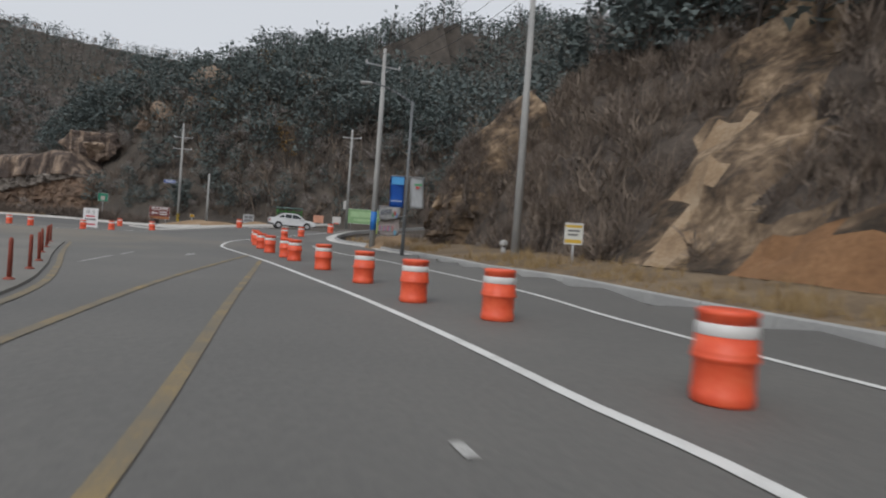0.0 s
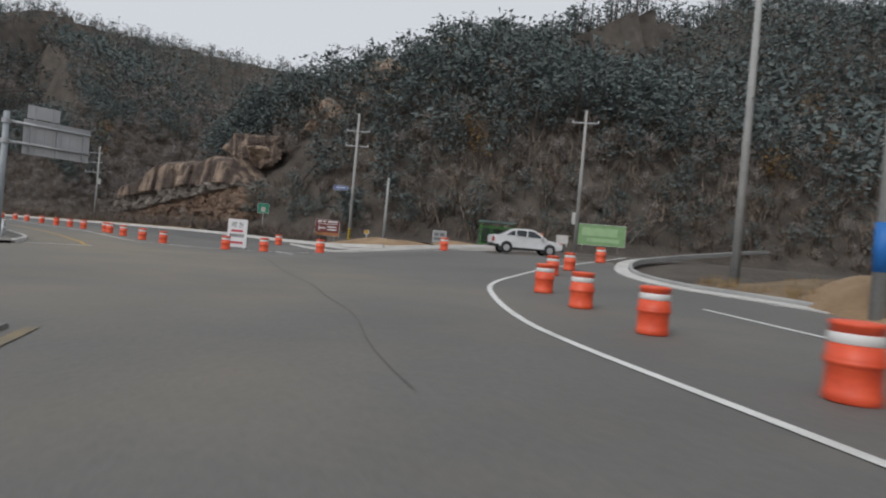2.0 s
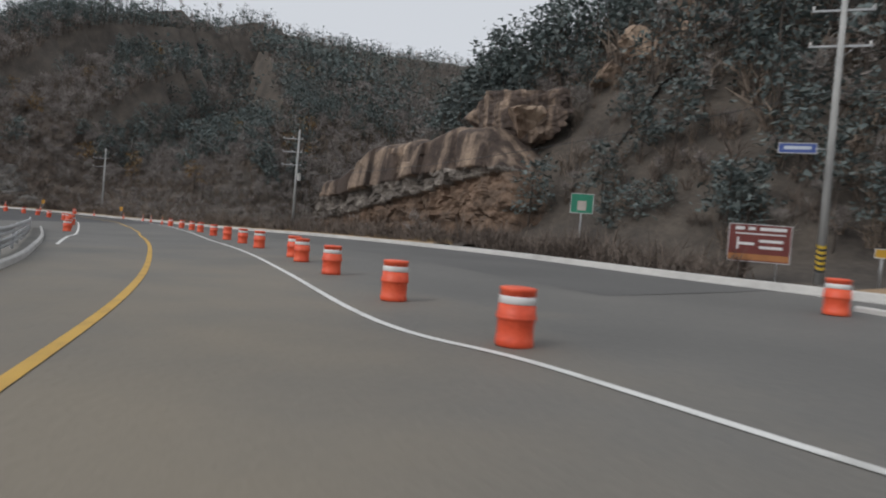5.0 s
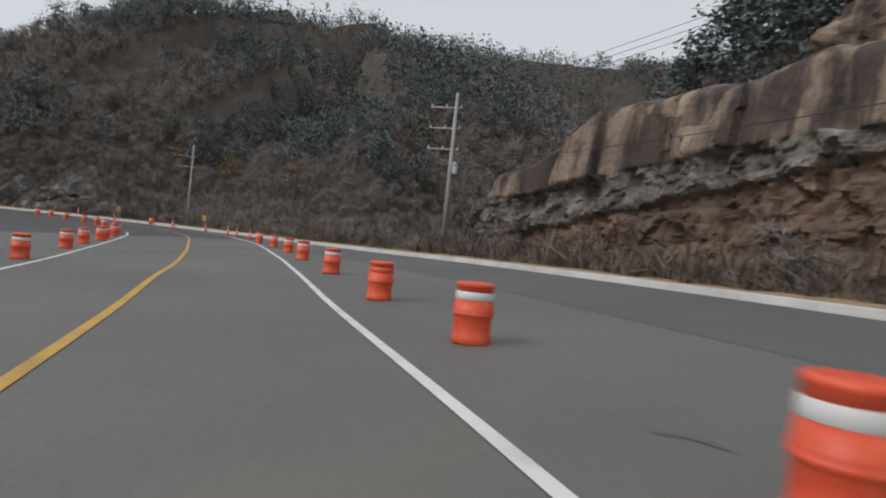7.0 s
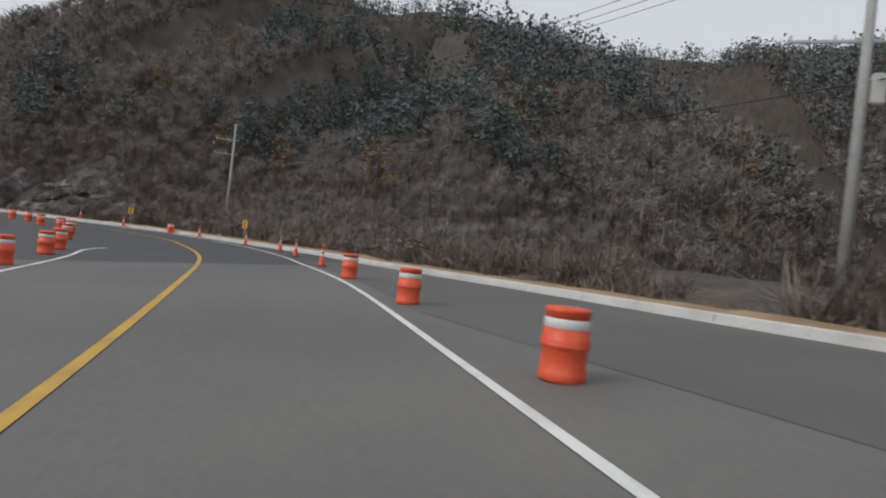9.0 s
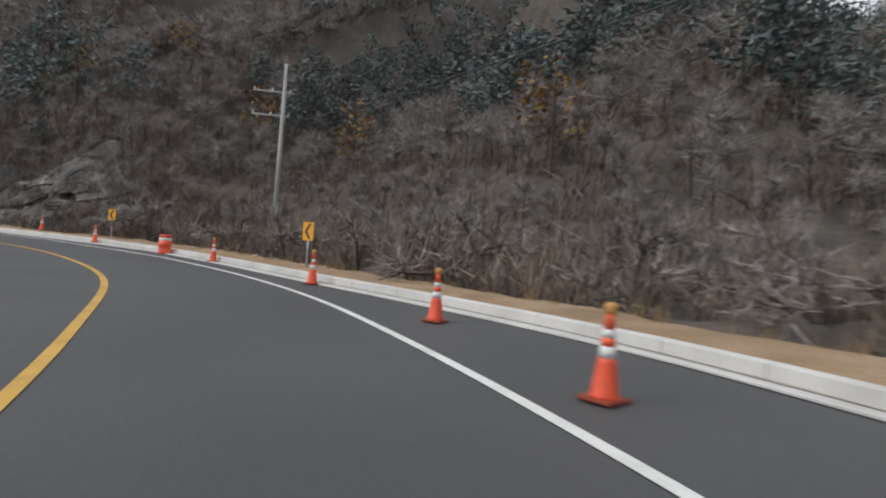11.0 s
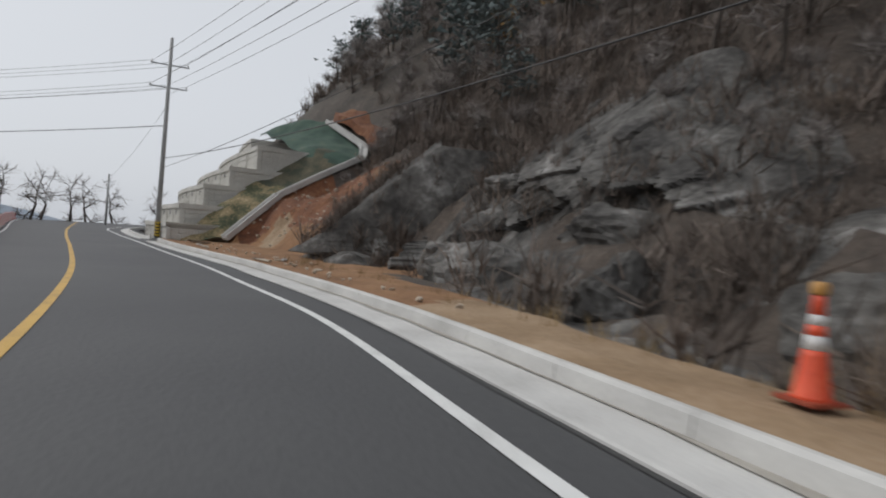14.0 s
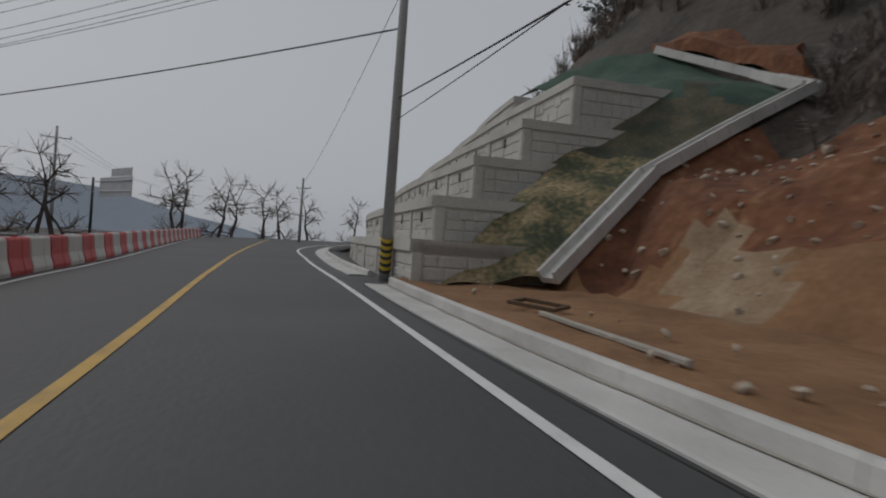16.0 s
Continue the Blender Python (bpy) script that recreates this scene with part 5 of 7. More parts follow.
def heading(dx, dy):
    return math.degrees(math.atan2(dy, dx))


def bars(root, y, rows, mat, depth=0.004, name="lettering"):
    """Plain bars for writing, on the side of a plate that faces -y."""
    for x0, x1, z0, z1 in rows:
        part(name, box(B(), x0, x1, y - depth, y, z0, z1), mat, root)


def ground_at(x, y):
    return float(road_z(x, y))


# cones
def make_cone():
    root = thing("traffic_cone", Matrix(), "orange traffic cone with white bands and a round top cap", "traffic cone", "cones beside the kerb")
    part("base", box(B(), -0.19, 0.19, -0.19, 0.19, 0.0, 0.035, 0.01), plain("cone_base", (0.3, 0.06, 0.03)), root, "dark orange square base")
    part("body", turned(B(), [(0.15, 0.03), (0.135, 0.06), (0.092, 0.36), (0.085, 0.41)], 18), M["orange"], root, smooth=True)
    part("band", turned(B(), [(0.086, 0.41), (0.071, 0.52)], 18), M["reflect"], root, "white reflective band", smooth=True)
    part("body", turned(B(), [(0.071, 0.52), (0.062, 0.6)], 18), M["orange"], root, smooth=True)
    part("band", turned(B(), [(0.062, 0.6), (0.054, 0.68)], 18), M["reflect"], root, "white reflective band", smooth=True)
    part("neck", turned(B(), [(0.054, 0.68), (0.045, 0.78), (0.045, 0.83)], 14), M["orange"], root, smooth=True)
    part("cap", turned(B(), [(0.05, 0.83), (0.062, 0.85), (0.062, 0.91), (0.045, 0.93), (0.02, 0.935)], 14), plain("cap_amber", (0.5, 0.26, 0.07)), root, "amber top cap", smooth=True)
    return root


cone = make_cone()
CONES = [(-118.6, 108.6), (-123.75, 110.75), (-131.1, 112.3), (-140.4, 112.95), (-154.8, 111.65), (-164.6, 110.5), (-111.5, 105.4)]
for k, (x, y) in enumerate(CONES):
    raised = 0.3 if k == 5 else 0.03 if k == 4 else 0.0
    m = pose(x, y, ground_at(x, y) + raised + 0.02, rz=20 * k)
    cone.scale = (1.08, 1.08, 1.08)
    if k == 0:
        cone.matrix_world = m @ Matrix.Scale(1.08, 4)
    else:
        copy_thing(cone, m)

# chevron signs
def make_chevron():
    root = thing("chevron_sign", Matrix(), "yellow chevron sign with a black arrow on a steel post", "road sign", "chevron signs on the bend")
    part("post", tube(B(), (0, 0.03, -0.3), (0, 0.03, 1.75), 0.035, seg=10), M["steel"], root, smooth=True)
    part("plate", box(B(), -0.25, 0.25, -0.012, 0.0, 1.1, 1.75, 0.004), plain("chevron_yellow", (0.75, 0.36, 0.02)), root, "amber yellow plate")
    bm = B()
    for s in (1, -1):
        pts = [(0.14, 1.425 + s * 0.27), (0.03, 1.425 + s * 0.27), (-0.16, 1.425), (-0.05, 1.425)]
        if s < 0:
            pts = pts[::-1]
        a = [bm.verts.new((x, -0.017, z)) for x, z in pts]
        b = [bm.verts.new((x, -0.0125, z)) for x, z in pts]
        bm.faces.new(a)
        for i in range(4):
            bm.faces.new((a[i], b[i], b[(i + 1) % 4], a[(i + 1) % 4]))
    part("arrow", bm, M["dark"], root, "black chevron arrow")
    return root


chev = make_chevron()
chev.matrix_world = pose(-134.5, 113.95, 0.2, rz=heading(1, 0.0) - 72 + 90)
copy_thing(chev, pose(-156.3, 112.8, 0.38, rz=heading(1, 0) + 40))

# work board with diverting arrows
bd = thing("direction_board", pose(-34.15, 60.1, ground_at(-34.15, 60.1) + 0.02, rz=heading(1.0, -0.05) + 10), "white plywood direction board with red arrows, propped on the road", "sign board")
part("panel", box(B(), -0.68, 0.68, -0.02, 0.02, 0.12, 1.98, 0.006), plain("board_white", (0.72, 0.72, 0.73)), bd, "white panel")
for z, s in ((1.2, -1), (0.42, 1)):
    bm = B()
    pts = [(-0.44 * -s, z), (-0.3 * -s, z + 0.1), (-0.3 * -s, z + 0.075), (0.44 * -s, z + 0.075), (0.44 * -s, z - 0.075), (-0.3 * -s, z - 0.075), (-0.3 * -s, z - 0.1)]
    pts = [(-x, zz) for x, zz in pts]
    bm.faces.new([bm.verts.new((x, -0.026, zz)) for x, zz in pts])
    part("arrow", bm, plain("arrow_red", (0.5, 0.05, 0.08)), bd, "red arrow")
bars(bd, -0.021, [(x, x + 0.12, 0.78, 1.0) for x in (-0.5, -0.33, -0.16, 0.01, 0.18, 0.35)], plain("ink_grey", (0.1, 0.1, 0.11)))
cu = bpy.data.curves.new("lettering", "FONT")
cu.body, cu.size, cu.align_x, cu.extrude = "\uc81c \ucc9c", 0.42, "CENTER", 0.002
cu.materials.append(plain("ink_grey", (0.1, 0.1, 0.11)))
word = new("lettering", cu)
word.parent = bd
word.matrix_local = pose(0, -0.025, 1.44, 90)
for x in (-0.5, 0.5):
    part("prop", tube(B(), (x, 0.0, 1.3), (x, 0.7, 0.0), 0.022, seg=8), M["steel"], bd)
    part("foot", box(B(), x - 0.06, x + 0.06, -0.12, 0.12, 0.0, 0.12, 0.01), plain("ballast", (0.45, 0.44, 0.42)), bd)


def post_sign(name, x, y, w, h, z0, color, label, cat, yaw, posts=(0.0,), rows=(), ink=(0.7, 0.7, 0.7), frame_col=None, dz=0.0):
    root = thing(name, pose(x, y, float(land(x, y)[0]) + dz, rz=yaw), label, cat)
    for k in posts:
        part("post", tube(B(), (k, 0.04, -0.5), (k, 0.04, z0 + h), 0.04, seg=10), M["steel"], root, smooth=True)
    part("plate", box(B(), -w / 2, w / 2, -0.02, 0.0, z0, z0 + h, 0.006), plain(name + "_paint", color), root)
    e = 0.03
    for a in ((-w / 2 - e, w / 2 + e, z0 + h, z0 + h + e), (-w / 2 - e, w / 2 + e, z0 - e, z0), (-w / 2 - e, -w / 2, z0, z0 + h), (w / 2, w / 2 + e, z0, z0 + h)):
        part("border", box(B(), a[0], a[1], -0.026, 0.004, a[2], a[3]), plain("sign_border", frame_col or (0.6, 0.6, 0.6)), root)
    bars(root, -0.021, rows, plain(name + "_ink", ink))
    return root


post_sign("tourist_sign", -39.3, 85.6, 2.6, 1.7, 0.75, (0.16, 0.035, 0.03), "brown tourist direction sign with white arrow on two posts", "road sign", 12, (-0.8, 0.8),
          [(-1.05, -0.65, 2.2, 2.35), (-0.5, -0.2, 2.2, 2.35), (0.0, 1.1, 2.2, 2.35), (-1.05, 1.1, 2.0, 2.06), (-0.95, -0.87, 1.3, 1.85), (-0.87, -0.2, 1.5, 1.62), (0.0, 1.0, 1.65, 1.78), (0.0, 1.0, 1.35, 1.48)], dz=-0.2)
part("strip", box(B(), -1.28, 1.28, -0.024, -0.02, 0.8, 1.08), plain("strip_amber", (0.4, 0.17, 0.06)), bpy.data.objects["tourist_sign"], "amber strip along the lower edge")
post_sign("route_sign", -48.9, 88.6, 1.25, 1.1, 2.6, (0.02, 0.2, 0.12), "green route sign with a pale emblem on one post", "road sign", 20, (0,), [(-0.25, 0.25, 2.75, 3.3)], (0.45, 0.4, 0.36), (0.1, 0.35, 0.25))
gbd = post_sign("notice_board", -10.6, 82.0, 4.4, 1.9, 0.6, (0.22, 0.38, 0.18), "large green painted notice board on two posts", "sign board", 0, (-1.6, 1.6), [(-1.7, 1.5, 1.45, 2.2), (-1.2, 1.7, 0.9, 1.25)], (0.33, 0.5, 0.27), (0.55, 0.6, 0.5), dz=-0.1)
post_sign("slope_sign", 5.1, 23.2, 0.62, 0.75, 1.1, (0.55, 0.55, 0.5), "white notice plate with a yellow lower strip", "road sign", -15, (0,), [(-0.22, 0.22, 1.55, 1.62), (-0.22, 0.15, 1.4, 1.47)], (0.12, 0.12, 0.12))
part("strip", box(B(), -0.31, 0.31, -0.024, -0.02, 1.12, 1.26), plain("strip_yellow", (0.55, 0.36, 0.04)), bpy.data.objects["slope_sign"], "yellow strip")
part("strip", box(B(), -0.31, 0.31, -0.024, -0.02, 1.7, 1.8), plain("strip_yellow", (0.55, 0.36, 0.04)), bpy.data.objects["slope_sign"], "yellow strip")
# blue name plate on the pole
nm = post_sign("street_plate", -38.1, 85.5, 1.5, 0.42, 5.6, (0.05, 0.09, 0.3), "blue street name plate with a white rim, hung on the pole", "road sign", 8, (), [(-0.55, 0.55, 5.75, 5.9)], (0.5, 0.55, 0.62), (0.55, 0.58, 0.65))
part("bracket", tube(B(), (0.7, 0, 5.8), (1.3, 0.2, 5.8), 0.025, seg=8), M["steel"], nm)
small = post_sign("marker_plate", -34.6, 85.2, 0.5, 0.35, 1.0, (0.5, 0.28, 0.02), "small amber marker plate on a thin post", "road sign", 5, (0,))

# striped wraps low on two poles
def wrap(pole, z0, z1, r):
    n = 10
    for k in range(n):
        bm = B()
        seg, rows = 16, []
        for j in range(2):
            ring = []
            for i in range(seg + 1):
                a = 2 * math.pi * i / seg
                z = z0 + (z1 - z0) * (k + j) / n + 0.12 * math.sin(a)
                ring.append(bm.verts.new((r * math.cos(a), r * math.sin(a), z)))
            rows.append(ring)
        for i in range(seg):
            bm.faces.new((rows[0][i], rows[0][i + 1], rows[1][i + 1], rows[1][i]))
        part("warning_stripe", bm, plain("stripe_yellow", (0.6, 0.4, 0.03)) if k % 2 else M["dark"], pole, "yellow and black warning wrap")


wrap(POLES["V"], 0.35, 1.45, 0.196)
wrap(POLES["P"], 0.3, 1.5, 0.196)
part("wrap", tube(B(), (0, 0, 1.2), (0, 0, 2.4), 0.2, 0.195, 16), plain("wrap_blue", (0.02, 0.16, 0.5)), POLES["B"], "blue sheet wrapped round the pole", smooth=True)
part("transformer", box(B(), 0.18, 0.55, -0.2, 0.2, 6.3, 7.2, 0.05), plain("box_pale", (0.5, 0.5, 0.48)), POLES["R"], "pale switch box")
part("meter_box", box(B(), -0.5, -0.15, -0.2, 0.2, 2.3, 3.4, 0.03), plain("box_pale", (0.5, 0.5, 0.48)), POLES["Q"], "grey meter box")

# street lamp with two flags
lamp = thing("street_lamp", pose(-1.9, 33, float(land(-1.9, 33)[0]), rz=0), "grey steel street lamp with a curved arm and two banner flags", "street lamp")
part("shaft", tube(B(), (0, 0, -0.3), (0, 0, 8.2), 0.1, 0.06, 12), plain("lamp_grey", (0.16, 0.17, 0.18)), lamp, smooth=True)
prev = Vector((0, 0, 8.1))
armbm = B()
for k in range(1, 9):
    a = k / 8
    q = Vector((-2.3 * a, 0.05 * a, 8.1 + 0.95 * math.sin(a * 1.5)))
    tube(armbm, prev, q, 0.045, 0.042, 8)
    prev = q
part("arm", armbm, plain("lamp_grey", (0.16, 0.17, 0.18)), lamp, smooth=True)
part("head", box(B(), -2.85, -2.2, -0.12, 0.2, 8.98, 9.1, 0.04), plain("lamp_head", (0.42, 0.43, 0.43)), lamp)
for x0, x1, col, nmx, lab in ((-0.85, -0.12, (0.02, 0.14, 0.55), "flag", "blue banner flag"), (0.12, 0.85, (0.62, 0.64, 0.66), "flag", "white banner flag with a small green and red mark")):
    bm = B()
    g = [[bm.verts.new((x0 + (x1 - x0) * i / 6 + (0.12 * (1 - j / 10) if x0 > 0 else -0.03 * j / 10), 0.05 * math.sin(i * 1.1 + j * 0.5), 2.55 + 1.65 * j / 10)) for i in range(7)] for j in range(11)]
    for j in range(10):
        for i in range(6):
            bm.faces.new((g[j][i], g[j][i + 1], g[j + 1][i + 1], g[j + 1][i]))
    bmesh.ops.solidify(bm, geom=bm.faces[:], thickness=0.01)
    fl = part(nmx, bm, plain("flag_blue" if x0 < 0 else "flag_white", col), lamp, lab, smooth=True)
    part("flag_rod", tube(B(), (0, 0, 4.22), (x0 if x0 < 0 else x1 + 0.1, 0, 4.22), 0.015, seg=6), M["steel"], lamp)
    if x0 > 0:
        part("mark", box(B(), 0.42, 0.8, -0.075, -0.07, 3.75, 3.85), plain("mark_green", (0.05, 0.3, 0.12)), fl)
        part("mark", box(B(), 0.5, 0.68, -0.075, -0.07, 3.6, 3.72), plain("mark_red", (0.5, 0.06, 0.05)), fl)
    else:
        part("mark", box(B(), -0.78, -0.2, -0.075, -0.07, 2.85, 2.9), plain("mark_pale", (0.4, 0.5, 0.7)), fl)
        part("mark", box(B(), -0.8, -0.15, -0.075, -0.07, 3.75, 4.15), plain("mark_sky", (0.06, 0.3, 0.62)), fl)


# two cloth banners strung between the pole and the lamp
def banner(z0, z1, col, label, marks, a=(-4, 39.7), b=(-2.25, 34.1)):
    a, b = np.array(a), np.array(b)
    root = thing("cloth_banner", pose(a[0], a[1], 0, rz=heading(*(b - a))), label, "banner", "cloth banners below the slope")
    L = float(np.hypot(*(b - a)))
    bm = B()
    g = [[bm.verts.new((L * i / 24, 0.05 * math.sin(i * 0.8) + 0.03 * math.sin(j * 2 + i * 0.4), z0 + (z1 - z0) * j / 5 - 0.10 * math.sin(math.pi * i / 24))) for i in range(25)] for j in range(6)]
    for j in range(5):
        for i in range(24):
            bm.faces.new((g[j][i], g[j][i + 1], g[j + 1][i + 1], g[j + 1][i]))
    bmesh.ops.solidify(bm, geom=bm.faces[:], thickness=0.008)
    part("cloth", bm, plain("banner_cloth_" + str(int(z0 * 10)), col), root, smooth=True)
    for x0, x1, h0, h1, c, cn in marks:
        part("lettering", box(B(), L * x0, L * x1, -0.1, -0.085, z0 + (z1 - z0) * h0 - 0.08, z0 + (z1 - z0) * h1 - 0.08), plain(cn, c), root)
    for z in (z0 + 0.05, z1 - 0.05):
        part("cord", tube(B(), (-0.9, 0, z), (0, 0, z - 0.02), 0.008, seg=5), M["reflect"], root)
        part("cord", tube(B(), (L, 0, z - 0.02), (L + 1.4, 0, z + 0.05), 0.008, seg=5), M["reflect"], root)


banner(2.42, 3.28, (0.66, 0.66, 0.66), "white cloth banner with dark lettering and a coloured mark",
       [(0.17 + 0.055 * k, 0.205 + 0.055 * k, 0.32, 0.68, (0.16, 0.17, 0.19), "letter_dark") for k in range(10)] + [(0.76, 0.82, 0.1, 0.4, (0.08, 0.3, 0.12), "mark_green"), (0.83, 0.9, 0.2, 0.5, (0.5, 0.1, 0.08), "mark_red"), (0.91, 0.97, 0.05, 0.35, (0.2, 0.35, 0.6), "mark_blue")])
banner(1.42, 2.28, (0.6, 0.54, 0.52), "pale pink cloth banner with lettering and blue and yellow corners",
       [(0.06 + 0.07 * k, 0.115 + 0.07 * k, 0.35, 0.7, ((0.2, 0.3, 0.24), (0.5, 0.14, 0.16), (0.3, 0.2, 0.4))[k % 3], ("letter_green", "letter_red", "letter_violet")[k % 3]) for k in range(11)] + [(0.0, 0.05, 0.1, 0.95, (0.4, 0.5, 0.1), "mark_lime"), (0.86, 0.97, 0.1, 0.4, (0.2, 0.45, 0.6), "mark_cyan")])

# road edge stone post
st = thing("marker_post", pose(3.2, 30.2, float(land(3.2, 30.2)[0])), "short weathered concrete marker post with a rounded head", "marker post")
part("shaft", tube(B(), (0, 0, -0.2), (0, 0, 0.75), 0.13, 0.12, 12), M["pole"], st, smooth=True)
part("head", turned(B(), [(0.19, 0.72), (0.2, 0.8), (0.19, 0.93), (0.12, 1.0), (0.03, 1.02)], 14), M["pole"], st, smooth=True)

# flexible posts on the left island
isl = [(-5, 6.5), (-7.7, 11.5), (-9, 14), (-10.5, 16.6), (-12.7, 20.1), (-14.5, 23.1), (-16, 25.5), (-17.1, 27.4)]
dp = thing("delineator_post", Matrix(), "faded red rubber delineator post on the island", "delineator post", "red posts on the island")
part("base", turned(B(), [(0.1, 0.0), (0.1, 0.02), (0.05, 0.05)], 14), M["redpost"], dp, smooth=True)
part("shaft", turned(B(), [(0.042, 0.03), (0.04, 0.7), (0.036, 0.76), (0.02, 0.78)], 12), M["redpost"], dp, smooth=True)
for k, (x, y) in enumerate(isl):
    m = pose(x, y, ground_at(x, y) + 0.05, 1.5 * math.sin(k * 2.1), 2 * math.cos(k), 0)
    if k == 0:
        dp.matrix_world = m
    else:
        copy_thing(dp, m)
il = smooth_line([(-5.4, 1.5), (-7.9, 9.3), (-10.8, 14.8), (-13.2, 18.8), (-16, 23.6), (-18, 27.2), (-18.8, 28.5)], 1.0)
V, F = ribbon(il, [(1.4, -0.02), (1.38, 0.05), (-0.2, 0.07), (-1.6, 0.05), (-2.4, 0.03)])
tagged(sheet("island", V, F, M["dusty"]), "low dusty concrete island carrying red posts", "traffic island", kind="structure")
V, F = ribbon(il, [(1.55, 0.014), (1.7, 0.014)])
tagged(sheet("road_marking_island", V, F, M["worn"]), "worn yellow line beside the island", "road marking", kind="structure")

# gantry sign seen from behind
gp = thing("gantry_sign", pose(-45.6, 52.9, ground_at(-45.6, 52.9), rz=heading(1.5, 3.4)), "grey cantilever road sign seen from behind on a steel pole", "road sign")
part("shaft", tube(B(), (0, 0, -0.3), (0, 0, 7.4), 0.19, 0.16, 18), plain("gantry_grey", (0.3, 0.33, 0.35)), gp, smooth=True)
part("base_plate", turned(B(), [(0.4, 0.0), (0.4, 0.04), (0.2, 0.05), (0.19, 0.3)], 16), plain("gantry_grey", (0.3, 0.33, 0.35)), gp)
for z in (5.6, 6.8):
    part("arm", tube(B(), (0, 0, z + 0.04), (4.75, 0, z), 0.09, 0.07, 12), M["steel"], gp, smooth=True)
    part("clamp", tube(B(), (0, 0, z - 0.1), (0, 0, z + 0.16), 0.24, seg=16), M["steel"], gp)
pan = part("panel", box(B(), 0.95, 4.75, 0.1, 0.14, 5.05, 7.15, 0.008), M["alu"], gp, "bare aluminium back of the sign")
for k in range(8):
    x = 1.15 + 0.48 * k
    part("stiffener", box(B(), x, x + 0.05, 0.075, 0.1, 5.07, 7.13), M["alu"], pan)
for x in (1.3, 2.75, 4.3):
    part("upright", box(B(), x, x + 0.09, -0.02, 0.075, 5.1, 7.05, 0.005), M["steel"], pan)
for a in ((0.95, 4.75, 5.03, 5.09), (0.95, 4.75, 7.1, 7.16)):
    part("rim", box(B(), a[0], a[1], 0.06, 0.15, a[2], a[3]), M["alu"], pan)
part("small_panel", box(B(), 1.1, 2.9, 0.1, 0.13, 7.25, 8.05, 0.006), M["alu"], gp, "small upper plate")
for x in (1.5, 2.5):
    part("upright", box(B(), x, x + 0.06, 0.03, 0.1, 6.7, 8.0), M["steel"], gp)

g2 = thing("gantry_sign", pose(-249.2, 46.3, 0, rz=heading(5.4, 8)), "grey direction sign seen from behind on a dark pole", "road sign")
part("shaft", tube(B(), (0, 0, -0.6), (0, 0, 6.2), 0.16, 0.14, 14), M["dark"], g2, smooth=True)
for z in (4.6, 5.7):
    part("arm", tube(B(), (0, 0, z), (11.2, 0, z), 0.06, seg=10), M["steel"], g2)
part("panel", box(B(), 2.0, 11.4, 0.07, 0.11, 4.0, 6.1, 0.006), M["alu"], g2, "bare aluminium back")
part("small_panel", box(B(), 5.4, 11.2, 0.07, 0.1, 6.15, 7.0, 0.006), M["alu"], g2)

# guard rail and kerb on the inner side
GR = [(-35.2, 43.5), (-38.6, 47), (-43.2, 51.2), (-50, 56.6), (-57, 61.4), (-66, 66.4), (-74, 70.6), (-84, 75.6), (-93, 80)]
kerb_wall("kerb_inner", [(-34.6, 44.4), (-38, 48), (-42.8, 52.3), (-49.6, 57.6), (-56.6, 62.4), (-65.6, 67.4), (-73.6, 71.6), (-83.6, 76.6), (-92.6, 81)][::-1], 0.18, 0.2, "pale concrete kerb below the guard rail", block=2.5)
gl_ = smooth_line([(-38.5, 47.1), (-43.4, 51.5), (-50, 56.9), (-57.4, 62.2), (-66.1, 66.8), (-74.1, 70.9), (-84.1, 75.9), (-93, 80.2)], 2.0)
V, F = ribbon(smooth_line(GR, 2.0), [(-6, 0.05), (0.2, 0.1), (1.0, 0.12)])
tagged(sheet("verge_inner", V, F, M["dusty"]), "sandy strip below the guard rail", "verge", kind="structure")
rail = thing("guard_rail", Matrix(), "galvanised steel guard rail with two beams on posts", "guard rail")
for z in (0.42, 0.78):
    prof = [(0.0, z - 0.15), (0.05, z - 0.12), (0.05, z - 0.06), (0.0, z - 0.02), (0.0, z + 0.02), (0.05, z + 0.06), (0.05, z + 0.12), (0.0, z + 0.15), (-0.012, z + 0.15), (-0.012, z - 0.15)]
    V, F = ribbon(gl_, prof, follow=False, close=True)
    sheet("beam", V, F, M["steel"], rail)
for q in gl_[::2]:
    part("post", tube(B(), (q[0], q[1], ground_at(*q) - 0.3), (q[0], q[1], ground_at(*q) + 0.95), 0.055, seg=10), M["steel"], rail, smooth=True)

# plastic barriers on the far side
def make_barrier(col, label):
    root = thing("plastic_barrier", Matrix(), label, "barrier", "plastic barriers across the road")
    bm = B()
    prof = [(-0.24, 0.0), (-0.24, 0.12), (-0.15, 0.42), (-0.11, 0.9), (-0.07, 0.96), (0.07, 0.96), (0.11, 0.9), (0.15, 0.42), (0.24, 0.12), (0.24, 0.0)]
    xs = [-0.73, -0.70, -0.2, -0.17, 0.17, 0.2, 0.70, 0.73]
    rows = []
    for i, x in enumerate(xs):
        k = 0.93 if i in (0, 7, 3, 4) else 1.0
        rows.append([bm.verts.new((x, y * k, z * (0.985 if k < 1 else 1))) for y, z in prof])
    for a, b in zip(rows, rows[1:]):
        for j in range(len(prof) - 1):
            bm.faces.new((a[j], b[j], b[j + 1], a[j + 1]))
    bm.faces.new(rows[0])
    bm.faces.new(rows[-1][::-1])
    part("body", bm, col, root)
    part("filler_cap", turned(B(), [(0.05, 0.95), (0.05, 0.985), (0.03, 0.99)], 10), col, root)
    return root


